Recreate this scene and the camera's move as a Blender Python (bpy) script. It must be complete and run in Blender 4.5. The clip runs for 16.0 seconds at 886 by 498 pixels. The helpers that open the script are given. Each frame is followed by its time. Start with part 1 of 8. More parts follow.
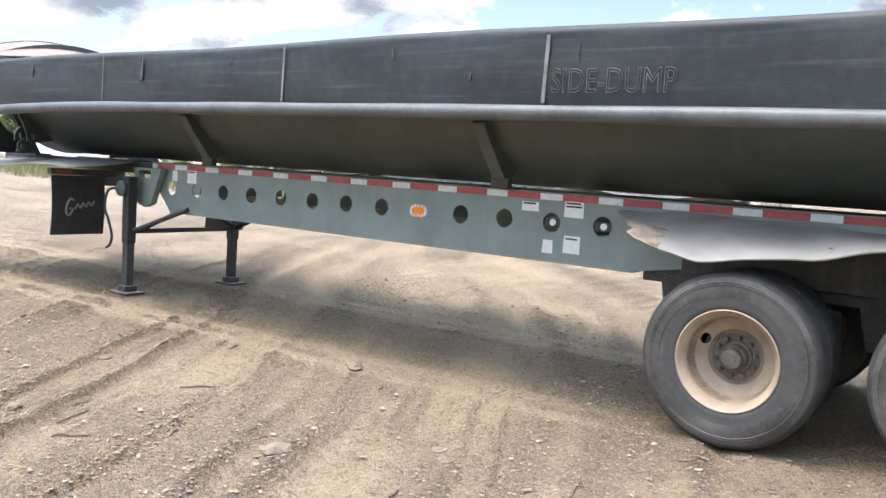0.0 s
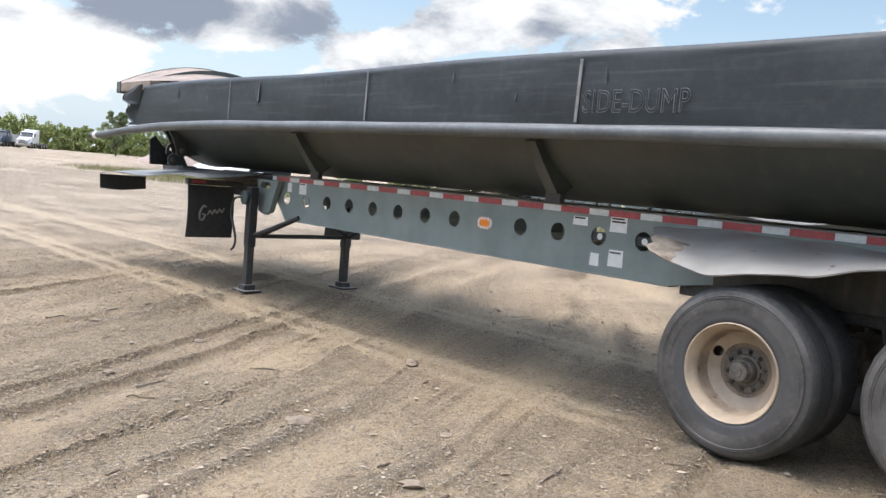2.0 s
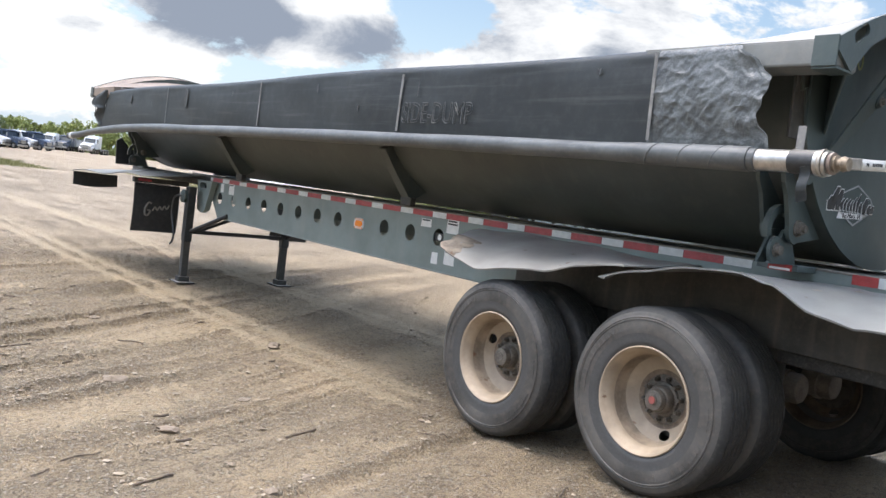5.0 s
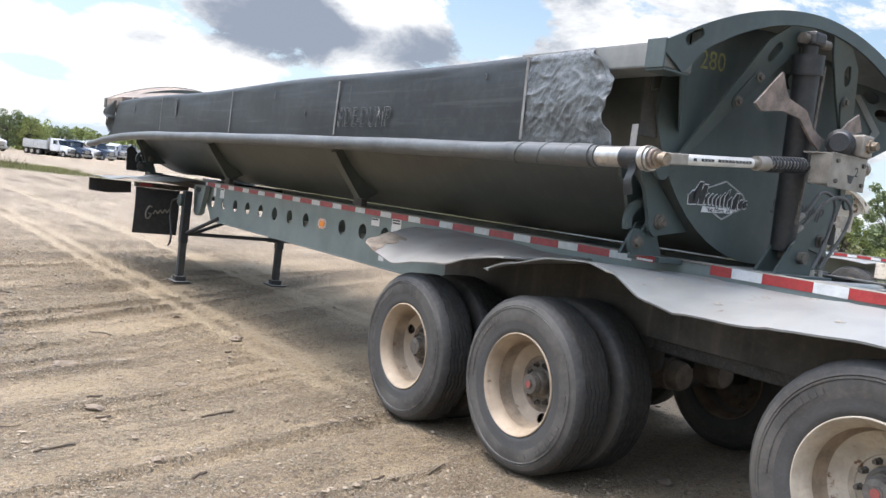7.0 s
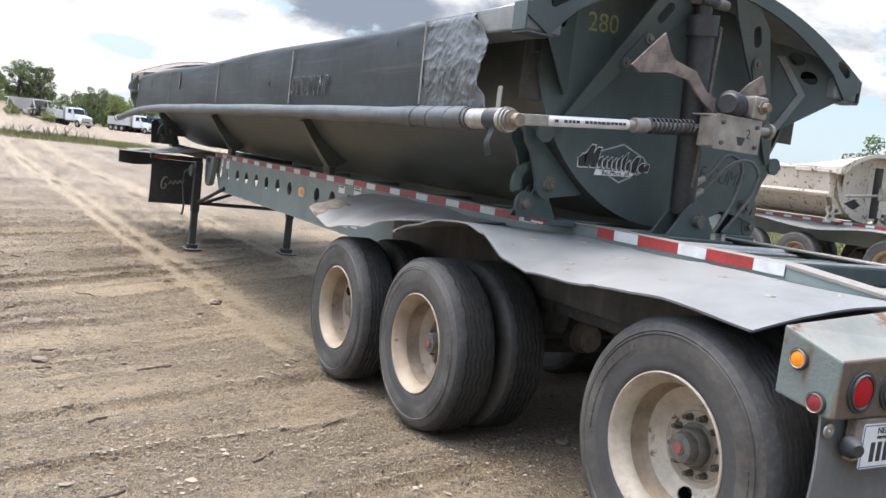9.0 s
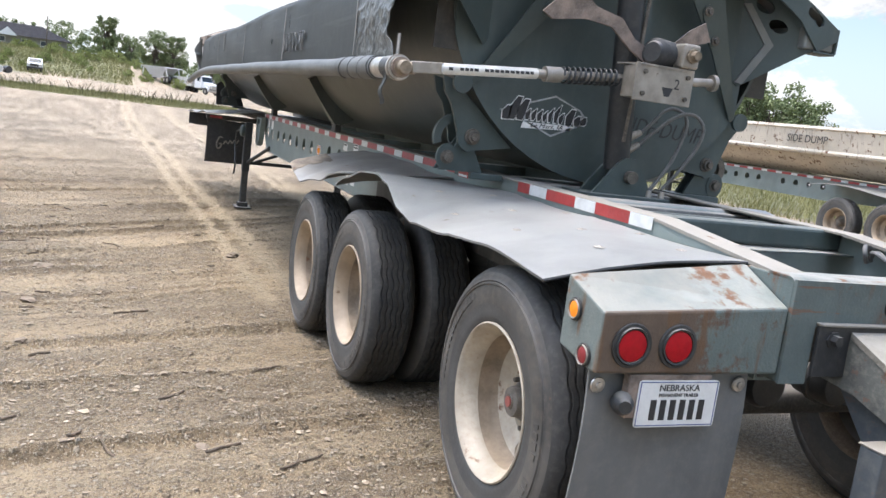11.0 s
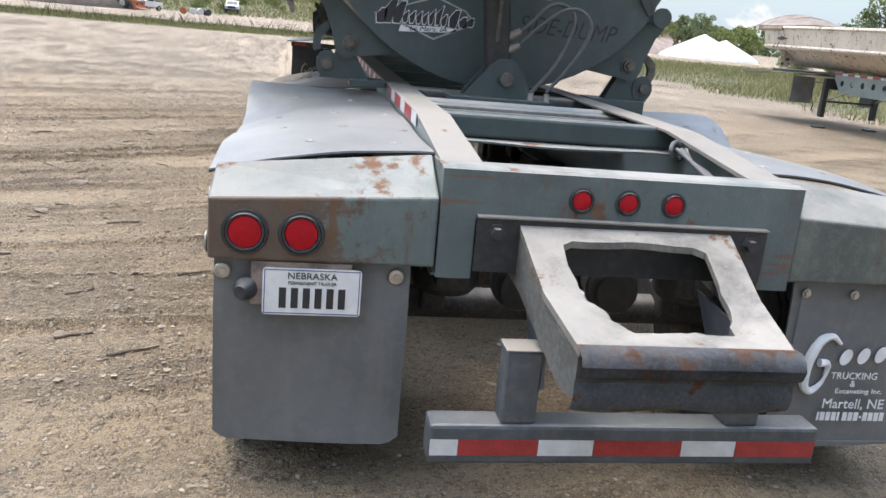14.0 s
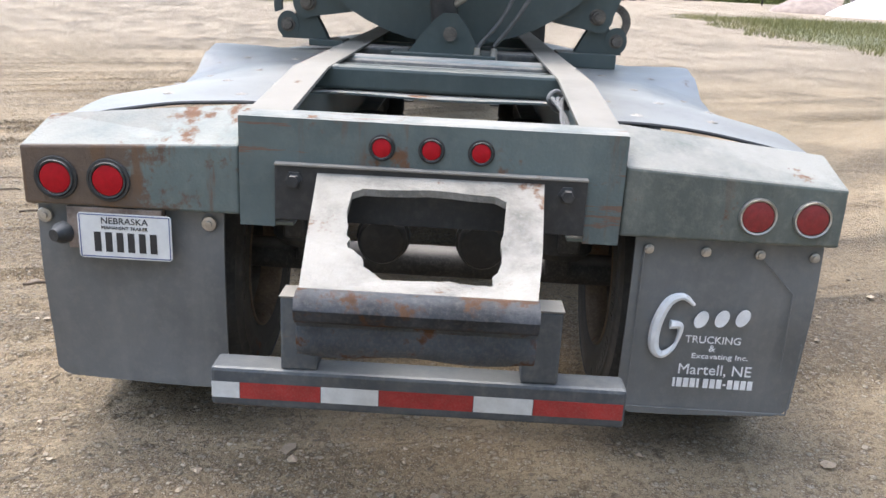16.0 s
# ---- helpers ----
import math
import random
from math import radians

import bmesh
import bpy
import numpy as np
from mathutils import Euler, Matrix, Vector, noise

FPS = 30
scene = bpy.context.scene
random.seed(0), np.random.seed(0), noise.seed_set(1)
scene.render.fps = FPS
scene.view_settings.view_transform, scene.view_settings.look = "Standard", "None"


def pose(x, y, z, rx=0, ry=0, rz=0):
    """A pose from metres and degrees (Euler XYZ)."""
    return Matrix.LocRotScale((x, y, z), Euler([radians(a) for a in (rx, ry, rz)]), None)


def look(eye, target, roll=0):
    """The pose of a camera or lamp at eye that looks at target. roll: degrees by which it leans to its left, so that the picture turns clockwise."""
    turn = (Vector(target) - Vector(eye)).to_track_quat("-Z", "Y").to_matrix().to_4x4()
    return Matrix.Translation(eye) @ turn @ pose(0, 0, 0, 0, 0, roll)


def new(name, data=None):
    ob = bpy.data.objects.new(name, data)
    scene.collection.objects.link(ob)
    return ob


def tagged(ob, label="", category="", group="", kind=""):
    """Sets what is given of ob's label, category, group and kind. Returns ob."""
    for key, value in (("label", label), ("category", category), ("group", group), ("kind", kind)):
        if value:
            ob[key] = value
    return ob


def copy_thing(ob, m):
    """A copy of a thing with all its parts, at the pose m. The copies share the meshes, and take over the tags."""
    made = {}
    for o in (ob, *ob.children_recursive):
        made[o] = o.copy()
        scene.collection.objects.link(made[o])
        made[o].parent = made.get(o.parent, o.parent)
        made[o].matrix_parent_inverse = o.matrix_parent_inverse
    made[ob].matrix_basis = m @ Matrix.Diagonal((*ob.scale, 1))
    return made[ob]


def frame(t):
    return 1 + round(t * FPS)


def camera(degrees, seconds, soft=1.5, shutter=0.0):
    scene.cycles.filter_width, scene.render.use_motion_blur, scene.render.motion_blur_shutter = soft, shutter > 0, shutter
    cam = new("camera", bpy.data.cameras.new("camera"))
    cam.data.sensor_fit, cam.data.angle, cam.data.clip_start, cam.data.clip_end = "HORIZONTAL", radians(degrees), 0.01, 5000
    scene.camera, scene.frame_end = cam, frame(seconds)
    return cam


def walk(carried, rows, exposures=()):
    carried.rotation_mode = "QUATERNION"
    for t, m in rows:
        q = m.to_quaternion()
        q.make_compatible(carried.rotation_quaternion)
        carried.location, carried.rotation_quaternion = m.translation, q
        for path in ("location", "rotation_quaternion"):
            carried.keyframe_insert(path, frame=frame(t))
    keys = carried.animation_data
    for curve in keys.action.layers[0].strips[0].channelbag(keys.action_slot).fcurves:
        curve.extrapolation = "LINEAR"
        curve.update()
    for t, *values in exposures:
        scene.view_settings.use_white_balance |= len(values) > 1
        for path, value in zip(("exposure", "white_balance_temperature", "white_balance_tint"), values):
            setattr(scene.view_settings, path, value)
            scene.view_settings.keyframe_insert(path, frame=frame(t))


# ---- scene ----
cam = camera(55.8, 16.0)
METRES, EYE, TILT, LEAN, TURN = 9.06, 1.576, 0.0, 0.0, 35.3
ROWS = [
    (0.0, 0.0, 0.0, 0.0, 0.35, -5.34, -3.69),
    (0.5, 0.0161, -0.0178, -0.0006, 6.72, -5.93, -3.88),
    (1.0, 0.0462, -0.0243, -0.0014, 11.41, -6.2, -4.7),
    (1.5, 0.0767, -0.0356, -0.0004, 12.66, -5.53, -4.62),
    (2.0, 0.1069, -0.044, 0.001, 12.27, -4.75, -4.84),
    (2.5, 0.1427, -0.0428, 0.0007, 12.86, -3.91, -5.54),
    (3.0, 0.1751, -0.0542, 0.0002, 13.19, -3.12, -4.96),
    (3.5, 0.2077, -0.0579, 0.0013, 13.48, -2.83, -5.62),
    (4.0, 0.2439, -0.0623, 0.0021, 13.97, -2.88, -6.32),
    (6.5, 0.3947, -0.0747, 0.009, 19.58, -4.36, -7.2),
    (7.0, 0.4245, -0.0739, 0.0108, 20.02, -3.7, -6.98),
    (7.5, 0.455, -0.0692, 0.0132, 21.6, -3.85, -7.06),
    (8.0, 0.4841, -0.0608, 0.0162, 24.49, -3.98, -7.3),
    (8.5, 0.5103, -0.0594, 0.0167, 24.88, -4.61, -6.92),
    (9.0, 0.5377, -0.044, 0.0171, 25.28, -6.0, -6.88),
    (11.5, 0.6693, 0.037, 0.0225, 36.73, -9.5, -7.27),
    (12.0, 0.6933, 0.057, 0.0235, 39.92, -10.03, -7.01),
    (12.5, 0.7178, 0.0731, 0.0252, 42.07, -11.24, -6.28),
    (13.0, 0.7412, 0.1013, 0.0263, 43.79, -12.23, -6.2),
    (13.5, 0.7648, 0.1219, 0.0264, 44.79, -13.32, -5.51),
    (14.0, 0.792, 0.1383, 0.0267, 46.25, -15.09, -4.99),
    (14.5, 0.8122, 0.1688, 0.0254, 48.39, -17.53, -4.25),
    (15.0, 0.8336, 0.1871, 0.0256, 50.74, -19.13, -3.25),
    (15.5, 0.8561, 0.2055, 0.0275, 53.95, -18.28, -2.96),
    (16.0, 0.8678, 0.2333, 0.0262, 56.43, -17.66, -2.88),
]
walk(cam, [(t, pose(0, 0, EYE, TILT, LEAN, TURN) @ pose(METRES * x, METRES * y, METRES * z, 90 + pitch, roll, yaw)) for t, x, y, z, yaw, pitch, roll in ROWS],
     exposures=[(0.0, 0.50), (1.5, 0.22), (3.5, 0.08), (6.5, 0.24), (9.0, 0.18), (11.5, 0.30), (12.5, 0.18), (14.0, 0.12), (15.0, 0.18), (16.0, 0.30)])

# ---- world, sun, exposure ----
SUN_ELEV, SUN_AZ = 70.0, -135.0          # degrees; azimuth in the plan, from +x towards +y
world = bpy.data.worlds.new("sky")
scene.world = world
world.use_nodes = True
wt = world.node_tree
wt.nodes.clear()


def wnode(kind, **props):
    n = wt.nodes.new(kind)
    for key, value in props.items():
        setattr(n, key, value)
    return n


def wmath(op, a, b=None, c=None, clamp=False):
    n = wt.nodes.new("ShaderNodeMath")
    n.operation, n.use_clamp = op, clamp
    for i, v in enumerate((a, b, c)):
        if v is None:
            continue
        if isinstance(v, (int, float)):
            n.inputs[i].default_value = v
        else:
            wt.links.new(v, n.inputs[i])
    return n.outputs[0]


sky = wnode("ShaderNodeTexSky", sky_type="NISHITA", sun_disc=False, sun_elevation=radians(SUN_ELEV),
            sun_rotation=radians(90 - SUN_AZ), air_density=1.2, dust_density=2.0, ozone_density=1.0)
coord = wnode("ShaderNodeTexCoord")
sep = wnode("ShaderNodeSeparateXYZ")
wt.links.new(coord.outputs["Generated"], sep.inputs[0])
# heaped clouds: noise over bearing and height, gathered into the heaps and gaps of this sky
flatten = wnode("ShaderNodeVectorMath", operation="MULTIPLY")
flatten.inputs[1].default_value = (1.0, 1.0, 1.9)
wt.links.new(coord.outputs["Generated"], flatten.inputs[0])
raised = wnode("ShaderNodeVectorMath", operation="ADD")
raised.inputs[1].default_value = (0.0, 0.0, 0.07)
wt.links.new(flatten.outputs[0], raised.inputs[0])
looks = []
for where in (flatten, raised):
    big = wnode("ShaderNodeTexNoise")
    big.inputs["Scale"].default_value, big.inputs["Detail"].default_value, big.inputs["Roughness"].default_value, big.inputs["Distortion"].default_value = 5.6, 12.0, 0.64, 0.25
    wt.links.new(where.outputs[0], big.inputs["Vector"])
    looks.append(big.outputs[0])
bearing = wmath("MULTIPLY", wmath("ARCTAN2", sep.outputs[1], sep.outputs[0]), 57.2958)
height = wmath("MULTIPLY", wmath("ARCSINE", sep.outputs[2]), 57.2958)


def heap(total, az, el, wide, tall, amount):
    """Add a soft oval of cloud (or, below nothing, of clear sky) at a bearing and height in degrees."""
    dx, dy = wmath("MULTIPLY", wmath("SUBTRACT", bearing, az), 1 / wide), wmath("MULTIPLY", wmath("SUBTRACT", height, el), 1 / tall)
    d = wmath("ADD", wmath("MULTIPLY", dx, dx), wmath("MULTIPLY", dy, dy))
    return wmath("MULTIPLY_ADD", wmath("SUBTRACT", 1.0, d, clamp=True), amount, total)


mass = looks[0]
for az, el, wide, tall, amount in ((157, 10.5, 8, 4.5, 0.20), (149.5, 10.8, 5, 4.0, 0.17), (143.2, 12.2, 6.0, 3.4, -0.15), (142.5, 8.0, 4.5, 1.9, 0.14), (135.5, 10.8, 5.5, 3.2, 0.17), (130.5, 14.0, 4, 2.0, 0.12),
                                   (125.5, 12.5, 6, 3.6, 0.16), (118, 13.8, 4, 2.4, 0.12), (114, 17, 6, 3, -0.15), (128.5, 5.0, 6, 3.2, -0.16), (125, 7.6, 1.6, 0.8, 0.20), (172, 4.5, 16, 4.8, 0.20), (170.7, 4.7, 4.0, 1.0, -0.24),
                                   (163.5, 5.8, 8, 3.0, 0.18), (166.5, 8.0, 3.5, 1.6, 0.20), (162.5, 12.0, 3.0, 2.0, -0.10), (141, 6.2, 4.5, 1.2, -0.12), (-172, 4, 14, 6, 0.22)):
    mass = heap(mass, az, el, wide, tall, amount)
cover = wnode("ShaderNodeMapRange", interpolation_type="SMOOTHSTEP")
cover.inputs[1].default_value, cover.inputs[2].default_value = 0.500, 0.575
wt.links.new(mass, cover.inputs[0])
# blue-grey undersides where the cloud is thick
depth_of = looks[1]
for az, el, wide, tall, amount in ((157.4, 9.8, 7.0, 3.0, 0.26), (148.5, 9.3, 5.5, 1.9, 0.22), (131.6, 11.0, 2.5, 1.2, 0.12), (124.4, 10.6, 4.0, 1.3, 0.14), (166, 7.6, 2.6, 0.8, 0.20), (172, 5, 16, 5, -0.20), (161, 5.0, 7, 2.5, -0.2), (151.5, 12.0, 4.0, 1.8, -0.14),
                                   (142.5, 8.6, 5, 1.4, -0.12), (136.5, 12.0, 5, 2.0, -0.14), (122, 14.5, 6, 2, -0.12), (-172, 4, 14, 6, -0.2)):
    depth_of = heap(depth_of, az, el, wide, tall, amount)
thick = wnode("ShaderNodeMapRange", interpolation_type="SMOOTHSTEP")
thick.inputs[1].default_value, thick.inputs[2].default_value = 0.44, 0.72
wt.links.new(depth_of, thick.inputs[0])
cloud = wnode("ShaderNodeMix", data_type="RGBA")
cloud.inputs[6].default_value, cloud.inputs[7].default_value = (5.6, 5.65, 5.75, 1), (1.7, 1.95, 2.45, 1)
wt.links.new(thick.outputs[0], cloud.inputs[0])
# thin haze towards the horizon
haze = wnode("ShaderNodeMapRange", interpolation_type="SMOOTHSTEP")
haze.inputs[1].default_value, haze.inputs[2].default_value, haze.inputs[3].default_value, haze.inputs[4].default_value = 0.0, 0.25, 1.0, 0.0
wt.links.new(sep.outputs[2], haze.inputs[0])
hazed = wnode("ShaderNodeMix", data_type="RGBA")
hazed.inputs[7].default_value = (4.2, 5.3, 6.6, 1)
wt.links.new(wmath("MULTIPLY", haze.outputs[0], 0.62), hazed.inputs[0])
wt.links.new(sky.outputs[0], hazed.inputs[6])
whole = wnode("ShaderNodeMix", data_type="RGBA")
wt.links.new(wmath("MULTIPLY", cover.outputs[0], 0.97), whole.inputs[0])
wt.links.new(hazed.outputs[2], whole.inputs[6])
wt.links.new(cloud.outputs[2], whole.inputs[7])
back = wnode("ShaderNodeBackground")
back.inputs[1].default_value = 0.170
# veiled sun: the cloud round it is brighter
sun_way = wnode("ShaderNodeVectorMath", operation="DOT_PRODUCT")
wt.links.new(coord.outputs["Generated"], sun_way.inputs[0])
sun_way.inputs[1].default_value = (math.cos(radians(SUN_ELEV)) * math.cos(radians(SUN_AZ)), math.cos(radians(SUN_ELEV)) * math.sin(radians(SUN_AZ)), math.sin(radians(SUN_ELEV)))
glow = wnode("ShaderNodeMapRange", interpolation_type="SMOOTHSTEP")
glow.inputs[1].default_value, glow.inputs[2].default_value, glow.inputs[3].default_value, glow.inputs[4].default_value = 0.30, 1.0, 1.0, 3.0
wt.links.new(sun_way.outputs["Value"], glow.inputs[0])
# a cloudy sky is brighter overhead than near the horizon
overhead = wnode("ShaderNodeMapRange", interpolation_type="SMOOTHSTEP")
overhead.inputs[1].default_value, overhead.inputs[2].default_value, overhead.inputs[3].default_value, overhead.inputs[4].default_value = 0.30, 0.95, 1.0, 1.9
wt.links.new(sep.outputs[2], overhead.inputs[0])
veiled = wnode("ShaderNodeVectorMath", operation="SCALE")
wt.links.new(whole.outputs[2], veiled.inputs[0])
wt.links.new(wmath("MULTIPLY", glow.outputs[0], overhead.outputs[0]), veiled.inputs["Scale"])
wt.links.new(veiled.outputs[0], back.inputs[0])
wt.links.new(back.outputs[0], wnode("ShaderNodeOutputWorld").inputs[0])

sun = new("sun", bpy.data.lights.new("sun", "SUN"))
sun.data.energy, sun.data.angle, sun.data.color = 1.35, radians(14), (1.0, 0.95, 0.885)
se, sa = radians(SUN_ELEV), radians(SUN_AZ)
sun.matrix_world = look((20 * math.cos(se) * math.cos(sa), 20 * math.cos(se) * math.sin(sa), 20 * math.sin(se)), (0, 0, 0))

# ---- materials ----


class Nodes:
    """A material under construction."""

    def __init__(self, name):
        self.m = bpy.data.materials.new(name)
        self.m.use_nodes = True
        self.t = self.m.node_tree
        self.b = self.t.nodes["Principled BSDF"]
        self.pos = self.t.nodes.new("ShaderNodeNewGeometry")

    def link(self, a, b):
        self.t.links.new(a, b)

    def put(self, v, socket):
        if isinstance(v, (int, float)):
            socket.default_value = v
        elif isinstance(v, tuple):
            socket.default_value = (*v[:3], 1)
        else:
            self.link(v, socket)

    def math(self, op, a, b=0.0):
        n = self.t.nodes.new("ShaderNodeMath")
        n.operation = op
        self.put(a, n.inputs[0]), self.put(b, n.inputs[1])
        return n.outputs[0]

    def noise(self, scale, detail=4.0, rough=0.55, stretch=(1, 1, 1), where=None):
        v = where if where is not None else self.pos.outputs["Position"]
        if stretch != (1, 1, 1):
            k = self.t.nodes.new("ShaderNodeVectorMath")
            k.operation = "MULTIPLY"
            self.link(v, k.inputs[0])
            k.inputs[1].default_value = stretch
            v = k.outputs[0]
        n = self.t.nodes.new("ShaderNodeTexNoise")
        n.inputs["Scale"].default_value, n.inputs["Detail"].default_value, n.inputs["Roughness"].default_value = scale, detail, rough
        self.link(v, n.inputs["Vector"])
        return n.outputs[0]

    def cells(self, scale, out="Distance", feature="F1"):
        n = self.t.nodes.new("ShaderNodeTexVoronoi")
        n.feature = feature
        n.inputs["Scale"].default_value = scale
        self.link(self.pos.outputs["Position"], n.inputs["Vector"])
        return n.outputs[out]

    def ramp(self, v, lo, hi, a=0.0, b=1.0):
        n = self.t.nodes.new("ShaderNodeMapRange")
        n.interpolation_type = "SMOOTHSTEP"
        self.put(v, n.inputs[0])
        for i, k in enumerate((lo, hi, a, b)):
            n.inputs[i + 1].default_value = k
        return n.outputs[0]

    def mix(self, f, a, b):
        n = self.t.nodes.new("ShaderNodeMix")
        n.data_type = "RGBA"
        self.put(f, n.inputs[0]), self.put(a, n.inputs[6]), self.put(b, n.inputs[7])
        return n.outputs[2]

    def upward(self, lo=0.45, hi=0.95):
        s = self.t.nodes.new("ShaderNodeSeparateXYZ")
        self.link(self.pos.outputs["Normal"], s.inputs[0])
        return self.ramp(s.outputs[2], lo, hi)

    def bump(self, v, depth):
        n = self.t.nodes.new("ShaderNodeBump")
        n.inputs["Strength"].default_value, n.inputs["Distance"].default_value = 1.0, depth
        self.link(v, n.inputs["Height"])
        self.link(n.outputs[0], self.b.inputs["Normal"])

    def done(self, colour, rough, metal=0.0):
        self.put(colour, self.b.inputs["Base Color"])
        self.put(rough, self.b.inputs["Roughness"])
        self.put(metal, self.b.inputs["Metallic"])
        return self.m


def surface(name, base, rough=0.6, metal=0.0, vary=0.25, scale=2.5, dust=0.0, dust_colour=(0.36, 0.325, 0.28), film=0.12,
            rust=0.0, rust_scale=5.0, bump=0.0010, grain=90.0, streak=0.0, drag=0.0, run=0.0, side=None, scrape=0.0, spec=0.5):
    """Paint, metal, rubber or cloth with blotches, grain, dust on what faces up, a film of dust all over, and rust."""
    n = Nodes(name)
    dark = tuple(c * (1 - vary) for c in base)
    light = tuple(min(1, c * (1 + vary)) for c in base)
    c = n.mix(n.ramp(n.noise(scale, 6), 0.3, 0.7), dark, light)
    c = n.mix(n.math("MULTIPLY", n.ramp(n.noise(scale * 9, 5, 0.7), 0.42, 0.75), film), c, dust_colour)
    if streak:
        c = n.mix(n.math("MULTIPLY", n.ramp(n.noise(9.0, 3, 0.6, (1, 1, 0.07)), 0.5, 0.72), streak), c, dust_colour)
    if drag:
        c = n.mix(n.math("MULTIPLY", n.ramp(n.noise(16.0, 4, 0.65, (0.05, 0.4, 1)), 0.5, 0.74), drag), c, dust_colour)
    if dust:
        c = n.mix(n.math("MULTIPLY", n.math("MULTIPLY", n.upward(), n.ramp(n.noise(3.0, 6, 0.65), 0.2, 0.6)), dust), c, dust_colour)
    r = rough
    if rust:
        spot = n.ramp(n.noise(rust_scale, 8, 0.68), 0.66 - 0.2 * rust, 0.72 - 0.16 * rust)
        brown = n.mix(n.noise(30.0, 4), (0.085, 0.042, 0.024), (0.21, 0.115, 0.065))
        c = n.mix(spot, c, brown)
        r = n.math("ADD", n.math("MULTIPLY", spot, 0.9 - rough), rough)
    if side:
        # brown corrosion that has eaten in from one end
        s = n.t.nodes.new("ShaderNodeSeparateXYZ")
        n.link(n.pos.outputs["Position"], s.inputs[0])
        nx = n.t.nodes.new("ShaderNodeSeparateXYZ")
        n.link(n.pos.outputs["Normal"], nx.inputs[0])
        eaten = n.ramp(n.math("ADD", n.noise(5.5, 8, 0.7), n.ramp(s.outputs[1], side[0], side[1], 0.28, 0.0)), 0.52, 0.60)
        c = n.mix(n.math("MULTIPLY", eaten, n.ramp(nx.outputs[0], 0.3, 0.7, 0.12, 0.9)), c, n.mix(n.noise(16, 5, 0.7), (0.072, 0.046, 0.032), (0.160, 0.105, 0.070)))
    if scrape:
        c = n.mix(n.math("MULTIPLY", n.ramp(n.noise(15.0, 5, 0.7, (1, 0.10, 1.3)), 0.60, 0.64), scrape), c, (0.17, 0.082, 0.045))
    if run:
        stain = n.math("MULTIPLY", n.ramp(n.noise(11.0, 4, 0.6, (1, 1, 0.16)), 0.62 - 0.10 * run, 0.72 - 0.10 * run), run)
        c = n.mix(n.math("MULTIPLY", stain, n.math("SUBTRACT", 1.0, n.upward())), c, (0.135, 0.080, 0.046))
    n.bump(n.noise(grain, 5, 0.6), bump)
    n.put(spec, n.b.inputs["Specular IOR Level"])
    return n.done(c, r, metal)


GREY = surface("grey_green_paint", (0.052, 0.070, 0.067), 0.5, vary=0.14, dust=0.40, dust_colour=(0.24, 0.225, 0.19), film=0.05, streak=0.05)
GREY_RUST = surface("rusted_grey_paint", (0.098, 0.122, 0.117), 0.6, spec=0.3, vary=0.18, dust=0.7, dust_colour=(0.34, 0.315, 0.27), film=0.10, rust=0.44, rust_scale=4.5, streak=0.08, run=0.5, scrape=0.7, bump=0.002)
WEB = surface("blue_grey_paint", (0.170, 0.206, 0.195), 0.5, vary=0.12, dust=0.9, film=0.08, streak=0.10)
BOX_RUST = surface("corroded_lamp_box", (0.118, 0.146, 0.137), 0.6, spec=0.3, vary=0.2, dust=0.65, dust_colour=(0.30, 0.285, 0.24), film=0.12, rust=0.42, rust_scale=4.0, streak=0.08, run=0.9, bump=0.003, side=(5.02, 5.42))
BOX_DIRTY = surface("dirty_lamp_box", (0.105, 0.118, 0.103), 0.6, spec=0.3, vary=0.2, dust=0.70, dust_colour=(0.30, 0.28, 0.24), film=0.28, rust=0.14, rust_scale=5.0, streak=0.15, run=0.3, bump=0.002)
# dusty bay steel, its colour darkened for the shade between the beams
INNER = surface("dusty_shade_darkened_steel", (0.075, 0.078, 0.074), 0.6, vary=0.2, dust=0.7, film=0.25, streak=0.25, rust=0.08)
FLANGE = surface("dusty_pale_steel", (0.20, 0.186, 0.160), 0.75, spec=0.3, vary=0.22, dust=0.6, dust_colour=(0.27, 0.245, 0.205), film=0.2, rust=0.10)
TUB = surface("dark_tub_paint", (0.062, 0.071, 0.064), 0.45, vary=0.15, dust=0.5, film=0.03, streak=0.05, bump=0.0004)
TUB_PALE = surface("worn_pale_tub", (0.17, 0.175, 0.165), 0.6, vary=0.25, dust=0.7, dust_colour=(0.30, 0.27, 0.225), film=0.2, streak=0.2, rust=0.05)
TARP = surface("charcoal_vinyl", (0.028, 0.032, 0.033), 0.52, spec=0.22, vary=0.18, scale=1.2, film=0.06, dust_colour=(0.22, 0.22, 0.21), drag=0.13, bump=0.0010, grain=14.0)
TARP_PATCH = surface("pale_grey_vinyl_patch", (0.072, 0.078, 0.078), 0.40, vary=0.35, scale=5, film=0.25, dust_colour=(0.25, 0.26, 0.255), streak=0.45, bump=0.012, grain=16.0)
TARP_ROLL = surface("worn_tarp_roll", (0.070, 0.075, 0.074), 0.5, vary=0.25, scale=3, film=0.25, dust_colour=(0.20, 0.195, 0.18), drag=0.4, bump=0.001, grain=30)
TARP_SEAM = surface("scuffed_tarp_seam", (0.16, 0.155, 0.145), 0.7, vary=0.3, scale=8, film=0.3)
STEEL = surface("dirty_bare_steel", (0.30, 0.27, 0.23), 0.5, 0.4, vary=0.25, scale=9, dust=0.6, film=0.3, rust=0.15, rust_scale=14)
